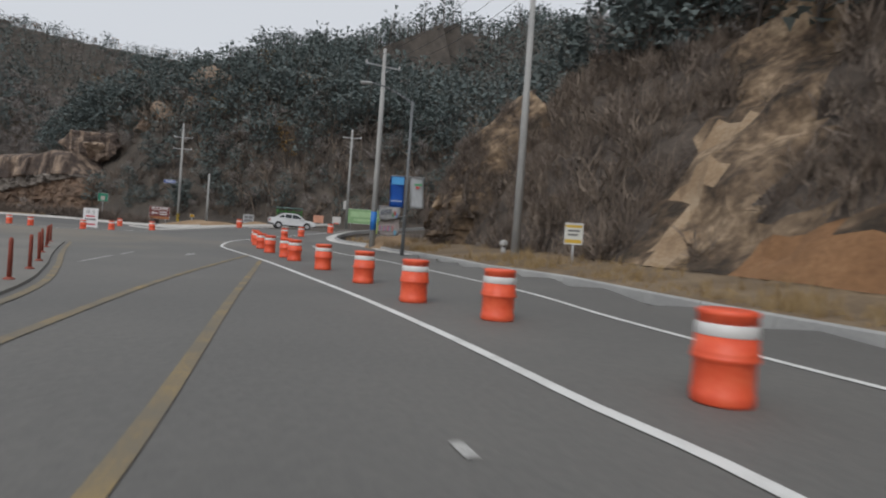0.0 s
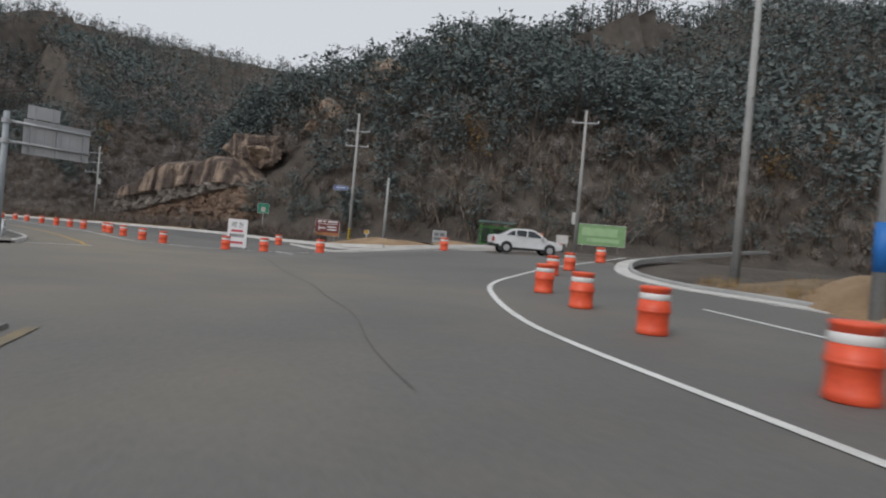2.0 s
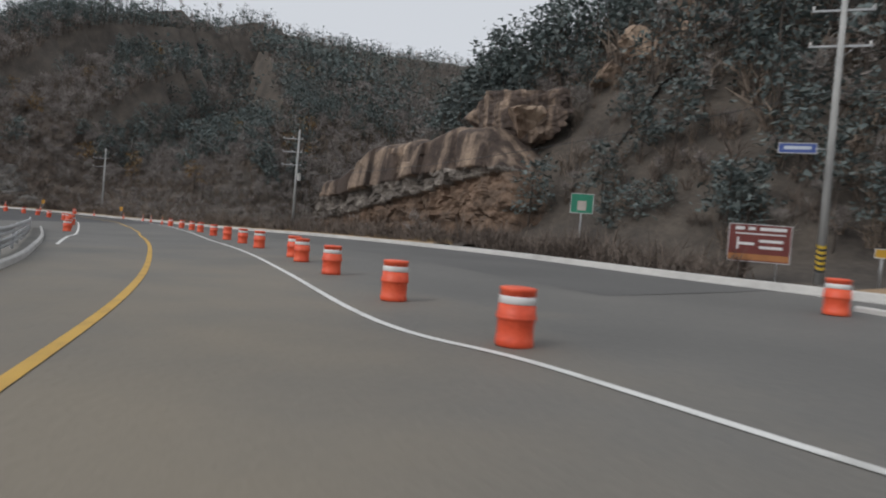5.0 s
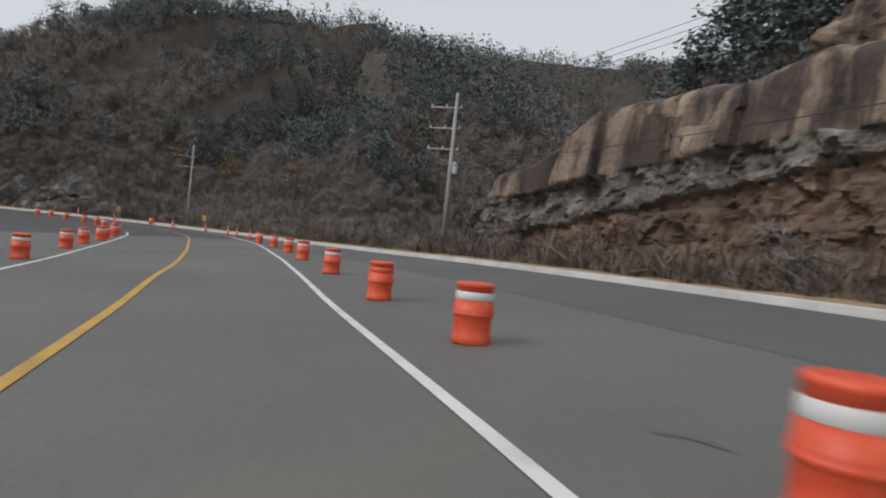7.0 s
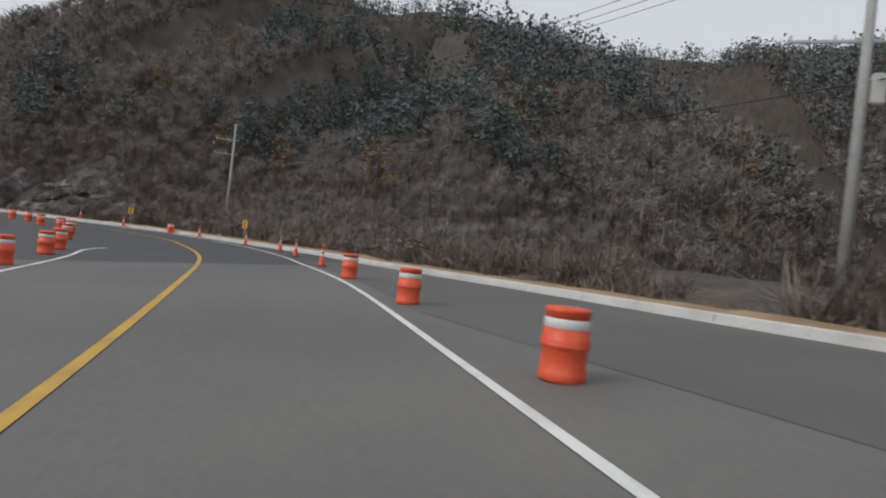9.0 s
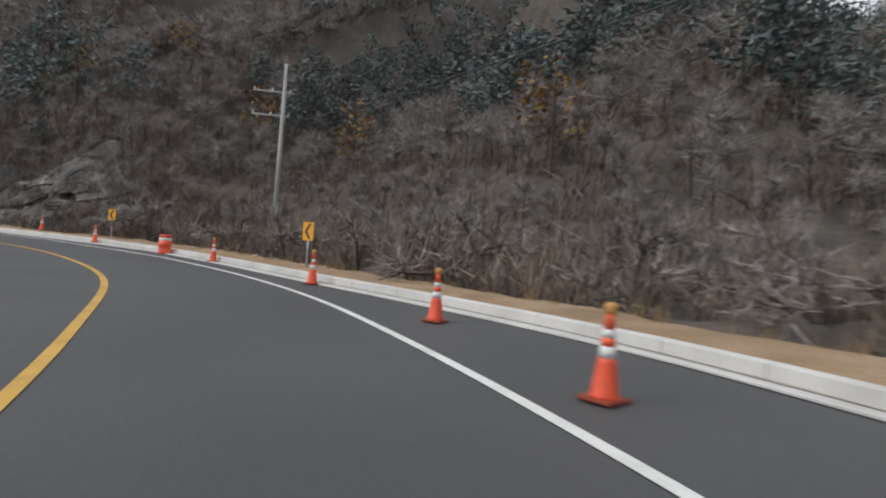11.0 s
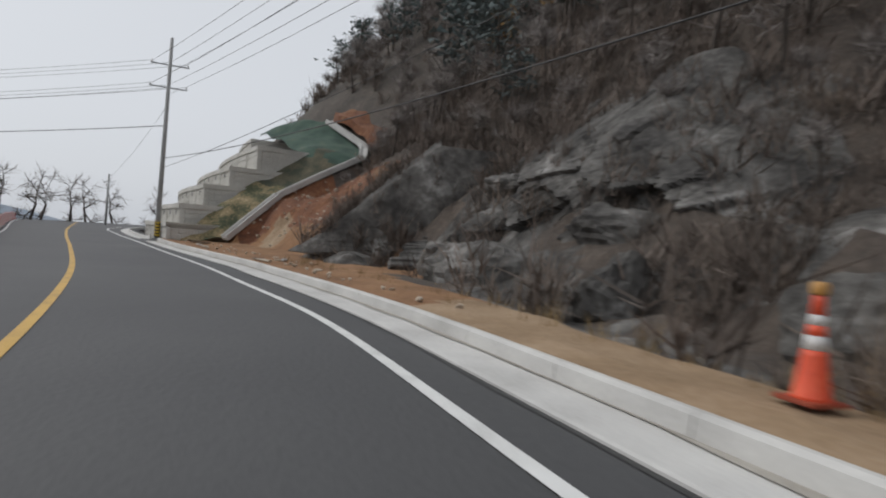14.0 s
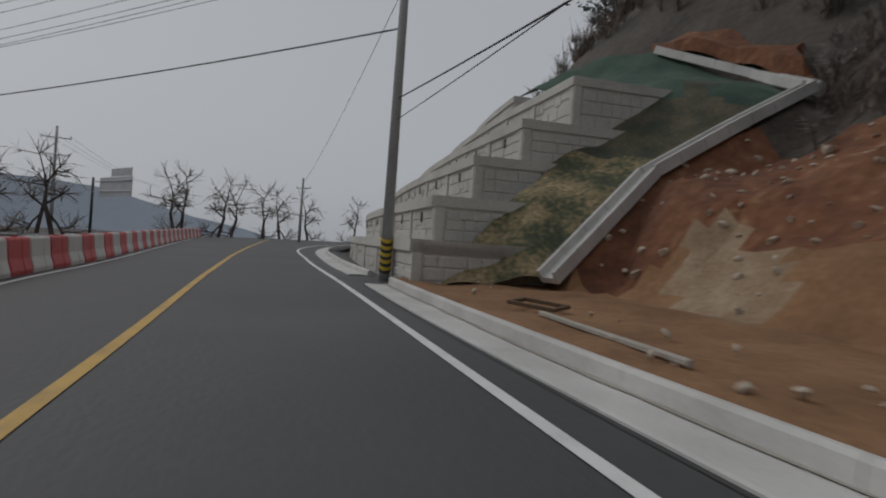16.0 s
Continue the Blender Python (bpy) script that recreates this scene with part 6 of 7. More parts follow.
wb = make_barrier(plain("barrier_white", (0.62, 0.58, 0.54)), "white plastic water-filled road barrier")
rb = make_barrier(plain("barrier_red", (0.55, 0.05, 0.045)), "red plastic water-filled road barrier")
bl = smooth_line([(-178, 94.6), (-186, 91), (-191.6, 88.4), (-199.1, 84.5), (-208.7, 80), (-234.3, 66.9), (-249.3, 59.8)], 0.05)
acc, last, k = 0.0, bl[0], 0
used = {0: False, 1: False}
for i in range(1, len(bl)):
    acc += float(np.hypot(*(bl[i] - last)))
    last = bl[i]
    if acc >= 1.5:
        acc = 0.0
        d = bl[min(i + 1, len(bl) - 1)] - bl[i - 1]
        m = pose(bl[i][0] - 0.3, bl[i][1] - 0.4, ground_at(*bl[i]), rz=heading(*d))
        which = k % 2
        src = (wb, rb)[which]
        if not used[which]:
            src.matrix_world = m
            used[which] = True
        else:
            copy_thing(src, m)
        k += 1

# ---- stepped block wall ----
WALLBASE = [(-203.2, 93.4), (-209, 90.9), (-216, 87.9), (-226, 84.4), (-236, 82), (-246, 81.6), (-256, 84.5), (-266, 90)]
TOPS = [1.5, 2.9, 4.6, 6.15, 8.1, 10.4]
STARTS = [-0.6, 1.6, 3.9, 4.2, 4.7, 18.0]
BACKS = [0.0, 0.95, 2.8, 4.6, 6.7, 8.8]
wall = thing("retaining_wall", Matrix(), "stepped grey retaining wall of cast stone-pattern blocks", "retaining wall", kind="structure")
wl_line = smooth_line(WALLBASE, 0.25)
wn_ = normals(wl_line)
sl = np.r_[0, np.cumsum(np.hypot(*np.diff(wl_line, axis=0).T))]


def wall_at(s, back):
    p = np.array([np.interp(s, sl, wl_line[:, k]) for k in (0, 1)])
    n = np.array([np.interp(s, sl, wn_[:, k]) for k in (0, 1)])
    n /= np.hypot(*n)
    return p + n * back, n


def block(parent, a, b, n, z0, z1, mat, deep=0.3, name="block"):
    """A cast block between two places, proud of the wall by its bevelled face."""
    a, b = np.array(a), np.array(b)
    d = (b - a) / np.hypot(*(b - a))
    e = 0.02
    V = []
    for off, sh in ((0.0, e), (e, 0.0), (deep, 0.0)):
        for p, sg in ((a, 1), (b, -1)):
            q = p + d * sg * sh + n * off
            V += [(q[0], q[1], z0 + sh), (q[0], q[1], z1 - sh)]
    F = [(0, 2, 3, 1)]
    for r in (0, 4):
        F += [(r, r + 1, r + 5, r + 4), (r + 2, r + 6, r + 7, r + 3), (r + 1, r + 3, r + 7, r + 5), (r, r + 4, r + 6, r + 2)]
    return sheet(name, V, F, mat, parent)


wr = np.random.RandomState(9)
farV, farF = [], []
for k, top in enumerate(TOPS):
    z0 = TOPS[k - 1] - 0.2 if k else -0.3
    back = BACKS[k]
    s0, s1 = STARTS[k], 62.0
    # core behind the blocks, and the return at the corner
    ss = np.arange(s0, s1, 0.8)
    core = [wall_at(s, back + 0.05) for s in ss]
    V = [(*p, z) for p, n in core for z in (z0, top)] + [(*(p + n * 4.2), z) for p, n in core for z in (z0, top)]
    m_ = 2 * len(ss)
    F = []
    for i in range(len(ss) - 1):
        F += [(2 * i, 2 * i + 2, 2 * i + 3, 2 * i + 1), (2 * i + 1, 2 * i + 3, m_ + 2 * i + 3, m_ + 2 * i + 1)]
    F += [(0, 1, m_ + 1, m_)]
    sheet("core", V, F, M["wallstone"], wall)
    # coping along the top
    V, F = [], []
    for i, s in enumerate(ss):
        p, n = wall_at(s, back - 0.07)
        V += [(*p, top - 0.26), (*p, top + 0.08), (*(p + n * 0.35), top + 0.08), (*(p + n * 0.35), top - 0.26)]
    for i in range(len(ss) - 1):
        for j in range(4):
            F.append((4 * i + j, 4 * i + 4 + j, 4 * i + 4 + (j + 1) % 4, 4 * i + (j + 1) % 4))
    F.append((0, 1, 2, 3))
    sheet("coping", V, F, M["wallstone"], wall)
    pc, nc = wall_at(s0, back - 0.07)
    dback = nc
    along = np.array((-nc[1], nc[0]))
    q = [pc - along * 0.0, pc + dback * 4.2]
    bm = B()
    V = [(*(q[0] + o), z) for o, z in ((-0.06 * along, top - 0.26), (-0.06 * along, top + 0.08))] + [(*(q[1] + o), z) for o, z in ((-0.06 * along, top - 0.26), (-0.06 * along, top + 0.08))]
    V += [(*(np.array(v[:2]) + (wall_at(s0 + 0.35, 0)[0] - wall_at(s0, 0)[0])), v[2]) for v in V]
    sheet("coping", V, [(0, 1, 3, 2), (1, 5, 7, 3), (0, 2, 6, 4), (2, 3, 7, 6), (0, 4, 5, 1), (4, 6, 7, 5)], M["wallstone"], wall)
    bm.free()
    # panels of irregular ashlar set between plain piers and the band on top
    lo_z, hi_z = z0 + (0.3 if k else 0.34), top - 0.32
    cuts = [lo_z, lo_z + (hi_z - lo_z) * 0.36, lo_z + (hi_z - lo_z) * 0.7, hi_z]
    s = s0
    while s < s1 - 3:
        pw = 3.6
        pier = [wall_at(s + o, back - 0.03) for o in (0.0, 0.3)]
        if s < 16:
            block(wall, pier[0][0], pier[1][0], pier[0][1], z0 + 0.2, top - 0.27, M["wallstone"], 0.1, "pier")
        for ri in range(3):
            u = s + 0.36
            while u < s + pw - 0.12:
                w = min(wr.choice([0.42, 0.6, 0.8, 1.05]), s + pw - 0.06 - u)
                tall = 0.0 if ri == 2 or wr.uniform() > 0.22 else 0.12
                a0, a1 = cuts[ri] + (0.12 if ri and wr.uniform() < 0.15 else 0), cuts[ri + 1] - 0.045 - tall
                pa, na = wall_at(u, back + wr.uniform(0.0, 0.025))
                pb, nb_ = wall_at(u + w - 0.045, back + 0.01)
                if s < s0 + 7 and k < 5:
                    block(wall, pa, pb, na, a0, a1, M["wallstone"], 0.09)
                else:
                    n0 = len(farV)
                    farV += [(*pa, a0), (*pb, a0), (*pb, a1), (*pa, a1)] + [(*(pa + na * 0.07), a0), (*(pb + na * 0.07), a0), (*(pb + na * 0.07), a1), (*(pa + na * 0.07), a1)]
                    farF += [tuple(n0 + i for i in f) for f in ((0, 1, 2, 3), (3, 2, 6, 7), (0, 4, 5, 1), (1, 5, 6, 2), (0, 3, 7, 4))]
                u += w
        s += pw
    # return face at the corner
    pr, nr_ = wall_at(s0, back)
    into = np.array((-nr_[1], nr_[0]))
    if into[0] > 0:
        into = -into
    block(wall, pr + nr_ * 0.3 - into * 0.06, pr - into * 0.06, into, z0 + 0.2, top - 0.27, M["wallstone"], 0.1, "pier")
    for ri in range(3):
        s = 0.36
        while s < 3.9:
            w = wr.choice([0.42, 0.6, 0.85])
            a_, b_ = pr + nr_ * s, pr + nr_ * (s + w - 0.045)
            block(wall, b_ - into * 0.035, a_ - into * 0.035, into, cuts[ri], cuts[ri + 1] - 0.045, M["wallstone"], 0.07)
            s += w
    # weep holes
    if k in (1, 2, 3):
        for s in np.arange(s0 + 1.9, 40, 3.6):
            p, n = wall_at(s, back - 0.02)
            d = np.array((n[1], -n[0]))
            zc = top - 0.55
            V = [(*(p + d * x), zc + z) for x, z in ((-0.1, -0.17), (0.1, -0.17), (0.1, 0.17), (-0.1, 0.17))]
            V += [(*(np.array(v[:2]) + n * 0.03), v[2]) for v in V]
            sheet("weep_hole", V, [(3, 2, 1, 0), (0, 1, 5, 4), (1, 2, 6, 5), (2, 3, 7, 6), (3, 0, 4, 7)], M["dark"], wall)
tagged(sheet("far_blocks", farV, farF, M["wallstone"], wall), kind="stuff")


# ---- concrete chute and netted slope beside the wall ----
def lift_line(pts, step=0.5):
    p = np.array(pts, float)
    s = np.r_[0, np.cumsum(np.linalg.norm(np.diff(p, axis=0), axis=1))]
    q = np.arange(0, s[-1], step)
    return np.array([np.interp(q, s, p[:, k]) for k in range(3)]).T


chute = thing("drain_chute", Matrix(), "pale concrete drain chute stepping down the cut slope", "drain chute", kind="structure")
for pts in (CHUTE[:2], CHUTE[1:4], CHUTE[3:]):
    L = lift_line(pts, 1.1)
    L = np.vstack([L, pts[-1]])
    for a, b in zip(L, L[1:]):
        d = (b - a) / np.linalg.norm(b - a)
        s_ = np.cross(d, (0, 0, 1))
        s_ /= np.linalg.norm(s_)
        up = np.cross(s_, d)
        prof = [(-0.42, -0.25), (-0.42, 0.24), (-0.29, 0.24), (-0.27, -0.02), (0.27, -0.02), (0.29, 0.24), (0.42, 0.24), (0.42, -0.25)]
        V = [p + s_ * u * 0.78 + up * (h * 0.8 + 0.12) for p in (a + d * 0.01, b - d * 0.01) for u, h in prof]
        k = len(prof)
        F = [(j, (j + 1) % k, (j + 1) % k + k, j + k) for j in range(k)] + [(0, 1, 2, 3), (0, 3, 4, 7), (4, 5, 6, 7), (11, 10, 9, 8), (15, 12, 11, 8), (15, 14, 13, 12)]
        sheet("chute_length", V, F, M["concrete"], chute)


def patch(name, corners, mat, label, amp=0.25, nu=28, nv=28, seed=3, lift=0.25, cat="hillside"):
    """A stretch of uneven slope between four places, lying a little above the land."""
    c = np.array(corners, float)
    u, v = np.meshgrid(np.linspace(0, 1, nu), np.linspace(0, 1, nv), indexing="ij")
    P = (c[0] * ((1 - u) * (1 - v))[..., None] + c[1] * (u * (1 - v))[..., None] + c[2] * (u * v)[..., None] + c[3] * ((1 - u) * v)[..., None])
    edge = np.minimum(np.minimum(u, 1 - u), np.minimum(v, 1 - v))
    P[..., :2] += 0.6 * np.stack([bumps(P[..., 0], P[..., 1], 1.6, 44), bumps(P[..., 0], P[..., 1], 1.6, 45)], -1)
    P[..., 2] += amp * (bumps(P[..., 0], P[..., 1] + P[..., 2], 2.2, seed) + 0.5 * bumps(P[..., 0] + P[..., 2], P[..., 1], 0.7, seed + 1)) + lift - 0.7 * (edge < 0.01)
    i = np.arange(nu - 1)[:, None] * nv + np.arange(nv - 1)[None]
    F = np.stack([i, i + nv, i + nv + 1, i + 1], -1).reshape(-1, 4)
    return tagged(sheet(name, P.reshape(-1, 3), F, mat), label, cat, kind="structure")


# the slope between the wall's steps and the chute: grass and yellow earth below, netting above
WALLSIDE = [(-203.4, 94.2, 0.2), (-206.4, 95.7, 2.9), (-209.6, 97.2, 4.8), (-211.4, 98.6, 6.4), (-213.0, 100.4, 8.2), (-218.0, 98.4, 9.9), (-225.0, 95.6, 11.4), (-234.0, 93.5, 12.4)]
CHUTESIDE = [(-203.7, 97.0, 0.5), (-206.6, 99.9, 3.9), (-207.6, 101.6, 5.0), (-208.4, 102.9, 5.9), (-210.2, 105.8, 7.7), (-214.8, 105.8, 9.4), (-220.6, 102.0, 12.3), (-232.0, 98.6, 14.2)]
nu, nv = 90, 34
uu = np.linspace(0, len(WALLSIDE) - 1, nu)
ea, eb = (np.array([np.interp(uu, range(len(e)), np.array(e)[:, k]) for k in range(3)]).T for e in (WALLSIDE, CHUTESIDE))
vv = np.linspace(0, 1, nv)
P = ea[:, None] * (1 - vv)[None, :, None] + eb[:, None] * vv[None, :, None]
P[..., 2] += 0.28 * bumps(P[..., 0], P[..., 1] + P[..., 2], 2.0, 41) + 0.12 * bumps(P[..., 0] + P[..., 2], P[..., 1], 0.6, 42) + 0.5 * np.sin(vv * math.pi)[None] * np.clip((uu - 2.5) / 2, 0, 1)[:, None]
i = np.arange(nu - 1)[:, None] * nv + np.arange(nv - 1)[None]
F = np.stack([i, i + nv, i + nv + 1, i + 1], -1).reshape(-1, 4)
net_slope = sheet("hillside_net", P.reshape(-1, 3), F, [M["patchgrass"], M["darknet"], M["net"]], smooth=True)
fu_ = np.broadcast_to(uu[:, None], (nu, nv)).reshape(-1)[F].mean(1)
fc = P.reshape(-1, 3)[F].mean(1)
level = fu_ + 0.7 * bumps(fc[:, 0], fc[:, 1] + fc[:, 2], 1.1, 48)
net_slope.data.polygons.foreach_set("material_index", np.where(level < 2.4, 0, np.where(level < 3.6, 1, 2)).astype(np.int32))
tagged(net_slope, "slope of grass and yellow earth running up into green erosion netting", "hillside", kind="structure")
patch("hillside_red_upper", [(-213.5, 107.2, 9.9), (-220.6, 103.0, 13.0), (-228, 101.5, 15.6), (-221, 110, 15.0)], M["redsoil"], "raw red earth above the netted slope", seed=47, amp=0.4, lift=0.15)

# ---- overhead wires ----
def wire(a, b, sag=0.5, r=0.012, name="overhead_wire", label="thin black overhead wire between poles", mat=None, n=24):
    a, b = Vector(a), Vector(b)
    cu = bpy.data.curves.new(name, "CURVE")
    cu.dimensions, cu.bevel_depth, cu.bevel_resolution = "3D", r, 1
    sp = cu.splines.new("POLY")
    sp.points.add(n)
    for i in range(n + 1):
        t = i / n
        p = a.lerp(b, t)
        sp.points[i].co = (p.x, p.y, p.z - 4 * sag * t * (1 - t), 1)
    cu.materials.append(mat or M["dark"])
    return tagged(new(name, cu), label, "wire", "overhead wires")


def on_pole(key, z, x=0.0):
    return POLES[key].matrix_world @ Vector((x, 0.13, z))


TOPZ = {"P": 13.9, "R": 12.5, "T": 13.3, "Q": 12.9, "V": 14.4, "W": 10.0, "E": 11.5, "X": 7.2, "B": 13.0, "B2": 13.2, "A": 14.0}
for a, b in (("P", "R"), ("R", "T"), ("P", "Q"), ("B", "B2"), ("A", "B")):
    for x in (-1.07, 0.0, 1.07):
        wire(on_pole(a, TOPZ[a] - 0.8, x), on_pole(b, TOPZ[b] - 0.8, x), 0.7)
    wire(on_pole(a, TOPZ[a] - 5.5), on_pole(b, TOPZ[b] - 5.5), 0.9, 0.022, label="thick communication cable between poles")
for x in (-1.07, 0.0, 1.07):
    for z in (1.7, 3.3):
        wire(on_pole("V", TOPZ["V"] - z, x), on_pole("T", TOPZ["T"] - z, x), 0.6)
        wire(on_pole("V", TOPZ["V"] - z, x), on_pole("E", TOPZ["E"] - z, x), 0.6)
wire(on_pole("V", 10.9), on_pole("E", 7.6), 0.5, 0.012)
wire(on_pole("V", 9.6), on_pole("X", 6.8), 0.5, 0.012)
wire(on_pole("V", 8.2), on_pole("E", 6.2), 0.6, 0.028, label="thick communication cable between poles")
wire(on_pole("V", 5.9), on_pole("T", 6.2), 0.9, 0.022, label="thick communication cable between poles")
wire(on_pole("V", 5.2), on_pole("T", 9.3), 0.8, 0.014)
for x in (-1.0, 0.0, 1.0):
    wire(on_pole("W", 9.2, x), (-300 + x, 20, 9), 0.8)

# ---- parked pickup ----
truck = thing("pickup_truck", pose(-16, 63.5, ground_at(-16, 63.5), rz=heading(0.93, 0.36)) @ Matrix.Translation((0.55, 0, -0.04)) @ Matrix.Scale(0.93, 4), "white double-cab pickup truck standing at the junction", "car")
white = plain("car_white", (0.7, 0.71, 0.72), 0.25)
glass = plain("car_glass", (0.03, 0.035, 0.04), 0.1)
trim = plain("car_trim", (0.03, 0.03, 0.032), 0.6)




def prism(bm, outline, y0, y1, inset=0.0):
    """A body from a side outline of (x, z), tapering inwards towards the top."""
    zmin, zmax = min(z for _, z in outline), max(z for _, z in outline)
    rows = []
    for y, s in ((y0, 1), (y1, -1)):
        rows.append([bm.verts.new((x, y + s * inset * (z - zmin) / (zmax - zmin), z)) for x, z in outline])
    n = len(outline)
    bm.faces.new(rows[0])
    bm.faces.new(rows[1][::-1])
    for i in range(n):
        bm.faces.new((rows[0][(i + 1) % n], rows[0][i], rows[1][i], rows[1][(i + 1) % n]))
    bmesh.ops.recalc_face_normals(bm, faces=bm.faces[:])
    bmesh.ops.bevel(bm, geom=bm.edges[:], offset=0.04, segments=2, affect="EDGES")
    return bm


part("body", prism(B(), [(-2.46, 0.55), (-2.5, 1.0), (-2.42, 1.2), (-1.0, 1.17), (0.95, 1.1), (1.7, 1.03), (2.25, 0.9), (2.45, 0.74), (2.46, 0.44), (2.0, 0.36), (-2.1, 0.4)], -0.93, 0.93, 0.07), white, truck)
part("cab", prism(B(), [(-2.05, 1.15), (-1.2, 1.64), (-0.85, 1.72), (0.2, 1.73), (0.52, 1.66), (1.42, 1.07)], -0.88, 0.88, 0.17), white, truck)
part("lower_cladding", prism(B(), [(-2.48, 0.42), (-2.5, 0.62), (-2.0, 0.6), (-1.95, 0.4)], -0.94, 0.94, 0.0), trim, truck, "dark grey lower cladding")
for s in (1, -1):
    for q in ([(-1.55, 1.22), (-1.12, 1.52), (-0.92, 1.55), (-0.92, 1.22)], [(-0.82, 1.2), (-0.82, 1.6), (-0.12, 1.62), (-0.12, 1.18)], [(-0.04, 1.18), (-0.04, 1.62), (0.44, 1.58), (1.12, 1.15)]):
        bm = B()
        f = [bm.verts.new((x, s * (0.88 - 0.17 * (z - 1.07) / 0.66 + 0.006), z)) for x, z in q]
        bm.faces.new(f if s < 0 else f[::-1])
        part("side_window", bm, glass, truck)
    part("mirror", box(B(), 0.85, 1.0, s * 0.92 - 0.1 + s * 0.1, s * 0.92 + 0.1 + s * 0.1, 1.08, 1.26, 0.03), white, truck)
    part("tail_light", box(B(), -2.5, -2.36, s * 0.82 - 0.08, s * 0.82 + 0.08, 0.72, 1.04, 0.02), plain("tail_red", (0.35, 0.02, 0.02), 0.3), truck, "red tail light")
    part("headlight", box(B(), 2.3, 2.47, s * 0.72 - 0.16, s * 0.72 + 0.16, 0.72, 0.88, 0.03), plain("lamp_glass", (0.6, 0.62, 0.64), 0.1), truck)
    part("sill", box(B(), -1.0, 1.1, s * 0.9 - 0.05, s * 0.9 + 0.05, 0.3, 0.42, 0.02), trim, truck)
    for x in (-1.5, 1.55):
        wheel = part("wheel", turned(B(), [(0.2, -0.1), (0.22, -0.06), (0.22, 0.06), (0.2, 0.1)], 18), trim, truck)
        wheel.matrix_local = pose(x, s * 0.82, 0.36, 90)
        part("tyre", turned(B(), [(0.22, -0.12), (0.33, -0.12), (0.365, -0.08), (0.365, 0.08), (0.33, 0.12), (0.22, 0.12)], 24), plain("tyre_rubber", (0.022, 0.022, 0.024), 0.85), wheel, smooth=False)
        part("rim", turned(B(), [(0.06, -0.128), (0.22, -0.122), (0.24, 0.0), (0.22, 0.122), (0.06, 0.128)], 18), M["alu"], wheel)
        part("wheel_arch", turned(B(), [(0.375, -0.02), (0.41, -0.02), (0.41, 0.02), (0.375, 0.02)], 20), trim, truck).matrix_local = pose(x, s * 0.915, 0.4, 90)
bm = B()
bm.faces.new([bm.verts.new(p) for p in ((-1.93, -0.62, 1.245), (-1.93, 0.62, 1.245), (-1.26, 0.56, 1.625), (-1.26, -0.56, 1.625))])
part("rear_window", bm, glass, truck)
bm = B()
bm.faces.new([bm.verts.new(p) for p in ((0.66, -0.62, 1.6), (1.36, -0.74, 1.13), (1.36, 0.74, 1.13), (0.66, 0.62, 1.6))])
part("windscreen", bm, glass, truck)
part("rear_bumper", box(B(), -2.58, -2.42, -0.88, 0.88, 0.42, 0.62, 0.03), trim, truck)
part("front_bumper", box(B(), 2.38, 2.54, -0.9, 0.9, 0.35, 0.6, 0.03), trim, truck)
part("tailgate", box(B(), -2.5, -2.44, -0.72, 0.72, 0.66, 1.02, 0.015), white, truck)
part("number_plate", box(B(), -2.515, -2.5, -0.26, 0.26, 0.68, 0.8), M["reflect"], truck)

# ---- bus shelter and the things round it ----
gsh = plain("shelter_green", (0.06, 0.26, 0.05))
sh = thing("bus_shelter", pose(-20.0, 80.4, ground_at(-20.0, 80.4), rz=heading(4, 1.4)) @ Matrix.Diagonal((0.72, 0.8, 0.85, 1)), "green framed bus shelter with a pale teal curved roof", "bus shelter")
for x in (-2.1, -0.7, 0.7, 2.1):
    for y in (-0.75, 0.75):
        part("post", box(B(), x - 0.05, x + 0.05, y - 0.05, y + 0.05, -0.3, 2.3, 0.01), gsh, sh)
for x0 in (-2.05, -0.65, 0.75):
    part("back_panel", box(B(), x0, x0 + 1.3, 0.73, 0.77, 0.15, 1.75, 0.005), plain("shelter_pane", (0.09, 0.13, 0.1), 0.2), sh, "dim glass pane")
for x in (-2.1, 2.1):
    part("side_panel", box(B(), x - 0.02, x + 0.02, -0.7, 0.7, 0.15, 1.75, 0.005), plain("shelter_pane", (0.09, 0.13, 0.1), 0.2), sh, "dim glass pane")
for z in (0.1, 1.9):
    part("beam", box(B(), -2.15, 2.15, -0.8, -0.72, z - 0.05, z + 0.05, 0.01), gsh, sh)
    part("beam", box(B(), -2.15, 2.15, 0.72, 0.8, z - 0.05, z + 0.05, 0.01), gsh, sh)
bm = B()
g = [[bm.verts.new((x, -1.0 + 2.0 * i / 10, 2.3 + 0.3 * math.sin(math.pi * (0.12 + 0.76 * i / 10)))) for x in (-2.3, 2.3)] for i in range(11)]
for a, b in zip(g, g[1:]):
    bm.faces.new((a[0], a[1], b[1], b[0]))
bmesh.ops.solidify(bm, geom=bm.faces[:], thickness=0.08)
part("roof", bm, plain("shelter_roof", (0.4, 0.56, 0.55)), sh, "pale teal curved roof", smooth=True)
part("bench", box(B(), -1.6, 1.6, 0.2, 0.6, 0.4, 0.46, 0.01), M["pole"], sh)
